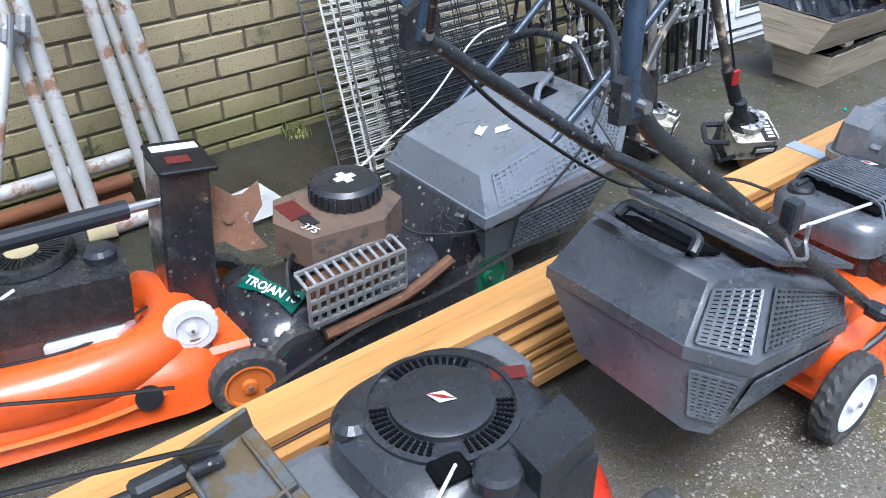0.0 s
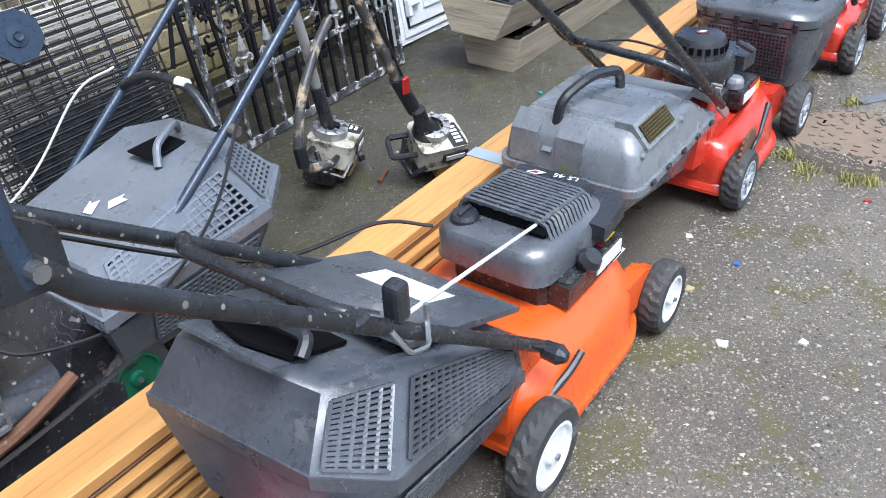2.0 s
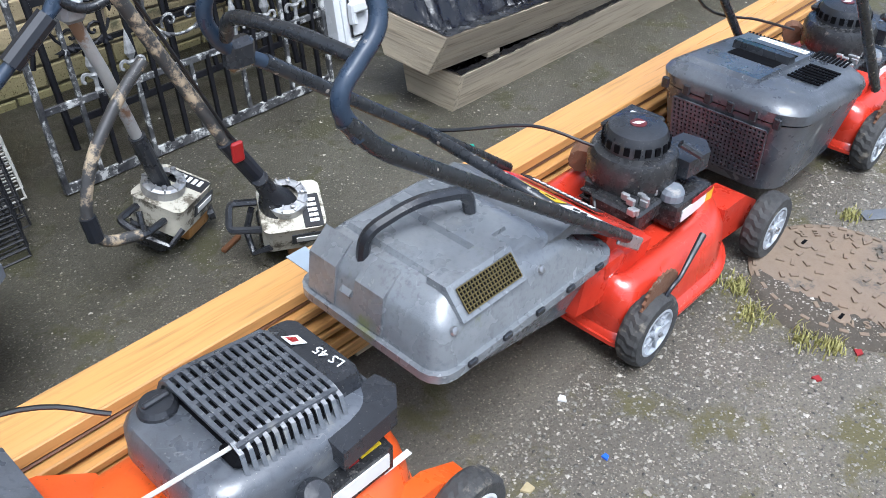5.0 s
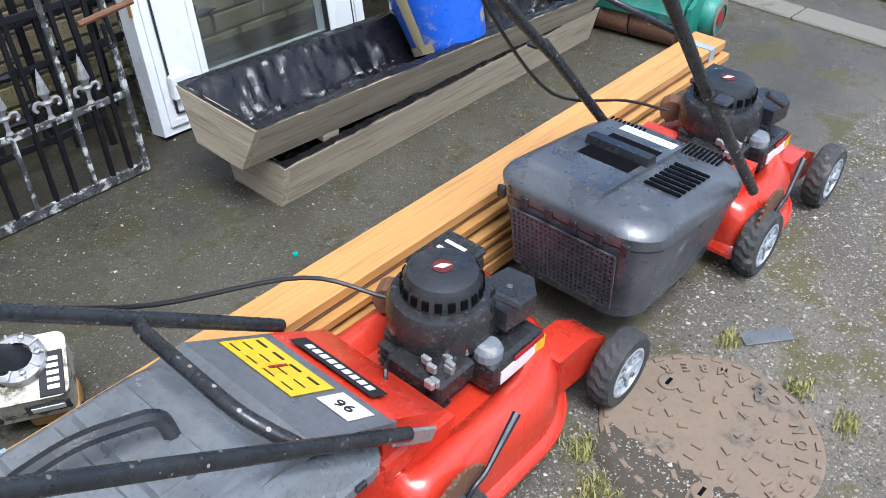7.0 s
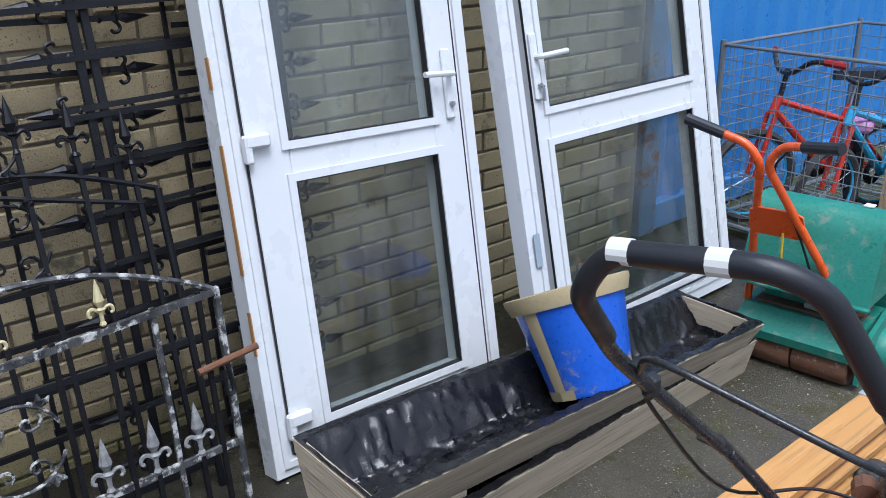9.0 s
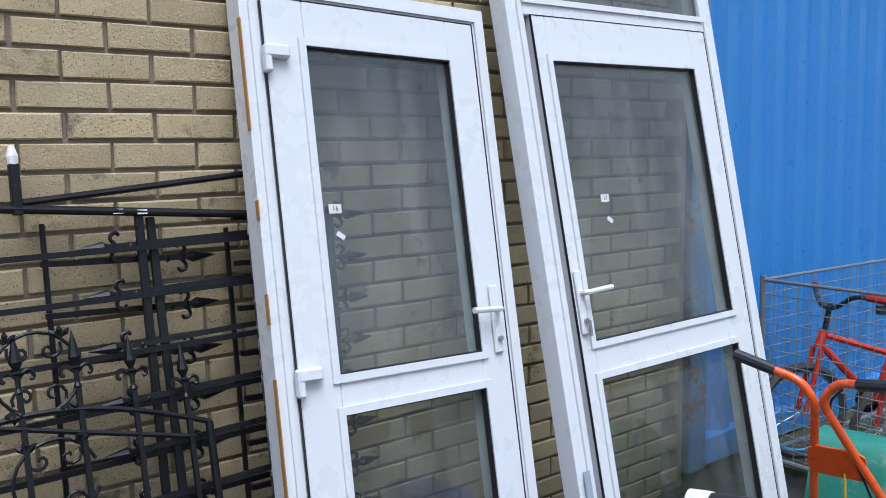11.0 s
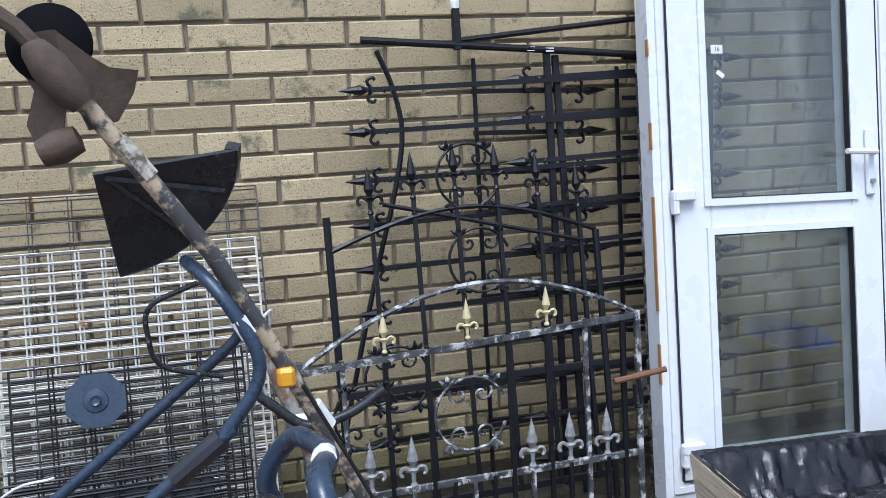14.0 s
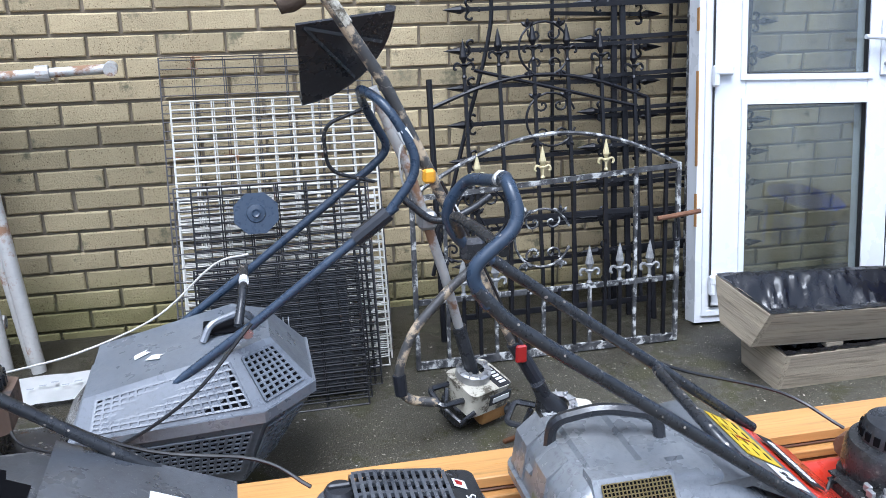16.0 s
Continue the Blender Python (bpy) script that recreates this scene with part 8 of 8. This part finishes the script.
# ---- litter on the asphalt ----
sh = thing("plastic_strip", pose(2.47, -2.175, 0.004, 0, 0, -38), "flat grey plastic strip lying on the asphalt", "litter")
part("strip", boxb((0, 0, 0), (0.12, 0.042, 0.004), 0.001), M_GREYPL, sh)
stick = thing("wood_chip", pose(1.166, -1.055, 0.006, 0, 0, 20), "short brown wood chip lying on the asphalt", "litter")
part("chip", boxb((0, 0, 0), (0.07, 0.014, 0.011), 0.002), M_TIMBER_DARK, stick)
M_TEAL = surface("teal_plastic", (0.01, 0.4, 0.3), 0.4, bump=0)
for x, y, mt, s in ((2.129, -2.126, M_TEAL, 0.006), (1.95, -2.09, M_TEAL, 0.005), (2.10, -2.46, M_TEAL, 0.007), (1.759, -2.32, M_STICKER, 0.009), (1.332, -1.968, M_LABEL, 0.009), (1.108, -2.059, M_CLAY, 0.012), (1.27, -2.12, M_BUCKET, 0.007), (1.95, -1.16, M_TEAL, 0.008), (1.90, -2.35, M_STICKER, 0.01), (1.05, -2.35, M_LABEL, 0.01), (0.95, -2.2, M_LABEL, 0.014)):
    ob = thing("litter_scrap", pose(x, y, 0.003, 0, 0, x * 500), "tiny scrap of coloured plastic on the asphalt", "litter", "litter scraps")
    part("scrap", bevelled(prismb([(-s, -s * 0.6), (s, -s * 0.8), (s * 0.7, s * 0.7), (-s * 0.6, s)], -0.002, 0.003, "z"), 0.001, 1), mt, ob)


def grit(name, n, area, s0, s1, mat, seed, label, lift=0.0005):
    rr = random.Random(seed)
    verts, faces = [], []
    base = [(1, 0, 0), (-0.6, 0.8, 0), (-0.5, -0.9, 0), (0.1, 0.1, 0.8), (0.5, 0.9, 0.1)]
    for _ in range(n):
        x, y = rr.uniform(area[0], area[1]), rr.uniform(area[2], area[3])
        s, a = s0 + (s1 - s0) * rr.random() ** 4, rr.uniform(0, 6.28)
        c, d = math.cos(a), math.sin(a)
        i = len(verts)
        for u, v, w in base:
            u, v = u * rr.uniform(0.7, 1.2), v * rr.uniform(0.7, 1.2)
            verts.append((x + s * (u * c - v * d), y + s * (u * d + v * c), s * w * 0.7 + lift))
        faces += [(i, i + 4, i + 3), (i + 4, i + 1, i + 3), (i + 1, i + 2, i + 3), (i + 2, i, i + 3)]
    me = bpy.data.meshes.new(name)
    me.from_pydata(verts, [], faces)
    me.materials.append(mat)
    return tagged(new(name, me), label, "grit", kind="stuff")


def stones(name, base, spread, rough):
    mt = surface(name, base, rough, bump=0.2)
    n_ = mt.node_tree
    p_ = n_.nodes["Principled BSDF"]
    src_ = p_.inputs["Base Color"].links[0].from_socket
    ge, hs, ma = n_.nodes.new("ShaderNodeNewGeometry"), n_.nodes.new("ShaderNodeHueSaturation"), n_.nodes.new("ShaderNodeMapRange")
    ma.inputs["To Min"].default_value, ma.inputs["To Max"].default_value = 1 - spread, 1 + spread
    n_.links.new(ge.outputs["Random Per Island"], ma.inputs["Value"])
    n_.links.new(ma.outputs[0], hs.inputs["Value"])
    n_.links.new(src_, hs.inputs["Color"])
    n_.links.new(hs.outputs[0], p_.inputs["Base Color"])
    return mt


M_GRIT = stones("asphalt_aggregate", (0.205, 0.186, 0.155), 0.8, 0.6)
M_GRITPALE = stones("pale_grit", (0.36, 0.33, 0.28), 0.5, 0.7)
grit("asphalt_aggregate", 60000, (-0.3, 4.6, -3.0, -1.95), 0.0018, 0.0062, M_GRIT, 11, "coarse grey stones showing in the asphalt")
grit("asphalt_aggregate", 19000, (-0.6, 4.4, -1.42, -0.55), 0.0014, 0.004, M_GRIT, 12, "fine stones showing in the damp asphalt")
grit("pale_grit", 3200, (-0.2, 4.4, -2.9, -1.97), 0.0018, 0.0085, M_GRITPALE, 13, "loose pale grit scattered on the asphalt")
grit("pale_grit", 520, (-0.4, 4.3, -1.42, -0.3), 0.0015, 0.0065, M_GRITPALE, 14, "loose pale grit scattered near the wall")


def soil_segment(name, cx, cy, rad, chord, label):
    """Soil washed over one side of a round cover: a ragged inner edge, thinning out past the rim."""
    verts, faces, n, m = [], [], 44, 12
    for i in range(n + 1):
        dy = rad * (-0.9 + 1.62 * i / n)
        inner = chord + 0.016 * noise.noise((dy * 18, 0.4, 1.0)) + 0.010 * noise.noise((dy * 70, 2.4, 1.0))
        outer = -math.sqrt(max(1e-4, (rad + 0.03) ** 2 - dy * dy)) - 0.012 * noise.noise((dy * 25, 5.0, 0.0))
        for k in range(m + 1):
            f = k / m
            x = inner + min(-0.01, outer - inner) * f
            z = 0.0112 * (1 - max(0.0, (f - 0.75) / 0.25) ** 2) - 0.0028 * (1 - min(1.0, f * 8)) + 0.0022 * noise.noise((x * 60, dy * 60, 3.0)) * (1 - f)
            verts.append((cx + x, cy + dy, z))
    for i in range(n):
        for k in range(m):
            a = i * (m + 1) + k
            faces.append((a, a + 1, a + m + 2, a + m + 1))
    me = bpy.data.meshes.new(name)
    me.from_pydata(verts, [], faces)
    me.materials.append(M_SOILGRIT)
    for p in me.polygons:
        p.use_smooth = True
    return tagged(new(name, me), label, "soil", kind="stuff")


M_SOILGRIT = surface("gritty_soil", (0.075, 0.06, 0.043), 0.9, second=(0.045, 0.037, 0.027), scale=14, bump=0.9, bscale=160, speck=(0.3, 0.27, 0.22), speck_scale=170, speck_size=0.32)
soil_segment("soil_patch", 2.125, -2.215, 0.222, -0.115, "dark gritty soil washed over the edge of the cover")
grit("pale_grit", 260, (1.945, 2.0, -2.37, -2.09), 0.0025, 0.008, M_GRITPALE, 21, "loose stones lying in the soil by the cover", 0.0092)
# ---- bricks of the wall ----
def brick_mesh(seed, length):
    rnd = random.Random(seed)
    bm = bmesh.new()
    j = lambda a: rnd.uniform(-a, a)
    hx, hz = length / 2, 0.0322
    back = [(-hx, 0.004, -hz), (hx, 0.004, -hz), (hx, 0.004, hz), (-hx, 0.004, hz)]
    mid = [(sx * hx + j(0.0012), -0.001 + j(0.001), sz * hz + j(0.001)) for sx, sz in ((-1, -1), (1, -1), (1, 1), (-1, 1))]
    fr = [(sx * (hx - 0.004) + j(0.002), -0.0055 + j(0.0012), sz * (hz - 0.0035) + j(0.0013)) for sx, sz in ((-1, -1), (1, -1), (1, 1), (-1, 1))]
    loft(bm, [back, mid, fr])
    bmesh.ops.recalc_face_normals(bm, faces=bm.faces)
    me = bpy.data.meshes.new("brick")
    bm.to_mesh(me)
    bm.free()
    me.materials.append(M_BRICK)
    return me


BRICKS = [brick_mesh(s, 0.2145) for s in range(8)]
rnd = random.Random(4)
far = bmesh.new()
for j in range(-1, 42):
    z = 0.03 + 0.075 * j + 0.0375
    for i in range(-7, 20):
        x = 0.225 * i + (0.225 if j % 2 == 0 else 0.1125)
        if not -1.2 < x < 4.15:
            continue
        m = pose(x + rnd.uniform(-0.0015, 0.0015), 0.008 + rnd.uniform(-0.0025, 0.0015), z + rnd.uniform(-0.001, 0.001), rnd.uniform(-0.8, 0.8), rnd.uniform(-0.3, 0.3), rnd.uniform(-0.4, 0.4))
        if 0.0 < x < 1.85 and z < 2.63:
            ob = new("brick", rnd.choice(BRICKS))
            ob.parent = wall
            ob.matrix_basis = m
        else:
            k0 = len(far.verts)
            far.from_mesh(rnd.choice(BRICKS))
            far.verts.ensure_lookup_table()
            for v in far.verts[k0:]:
                v.co = m @ v.co
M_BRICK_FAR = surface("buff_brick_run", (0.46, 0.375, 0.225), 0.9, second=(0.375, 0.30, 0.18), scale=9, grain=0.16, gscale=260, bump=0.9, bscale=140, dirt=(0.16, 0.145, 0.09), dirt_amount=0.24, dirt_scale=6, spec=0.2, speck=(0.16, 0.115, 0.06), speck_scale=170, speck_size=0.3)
nt = M_BRICK_FAR.node_tree
pb = nt.nodes["Principled BSDF"]
src = pb.inputs["Base Color"].links[0].from_socket
geo, hv, mr = nt.nodes.new("ShaderNodeNewGeometry"), nt.nodes.new("ShaderNodeHueSaturation"), nt.nodes.new("ShaderNodeMapRange")
mr.inputs["To Min"].default_value, mr.inputs["To Max"].default_value = 0.87, 1.13
nt.links.new(geo.outputs["Random Per Island"], mr.inputs["Value"])
nt.links.new(mr.outputs[0], hv.inputs["Value"])
nt.links.new(src, hv.inputs["Color"])
nt.links.new(hv.outputs[0], pb.inputs["Base Color"])
tinted(M_BRICK_FAR, (0.75, 0.765, 0.76), lambda N, L: blotched(N, L, "Z", 0.55, 1.0, 0.72, 0.5, 2.2))
tinted(M_BRICK_FAR, (0.60, 0.65, 0.50), lambda N, L: blotched(N, L, "Z", 0.06, 0.30, 0.06, 0.35, 3.5))
me = bpy.data.meshes.new("brick_run")
far.to_mesh(me)
far.free()
me.materials.clear()
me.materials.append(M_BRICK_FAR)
ob = tagged(new("brick_run", me), kind="stuff")
ob.parent = wall
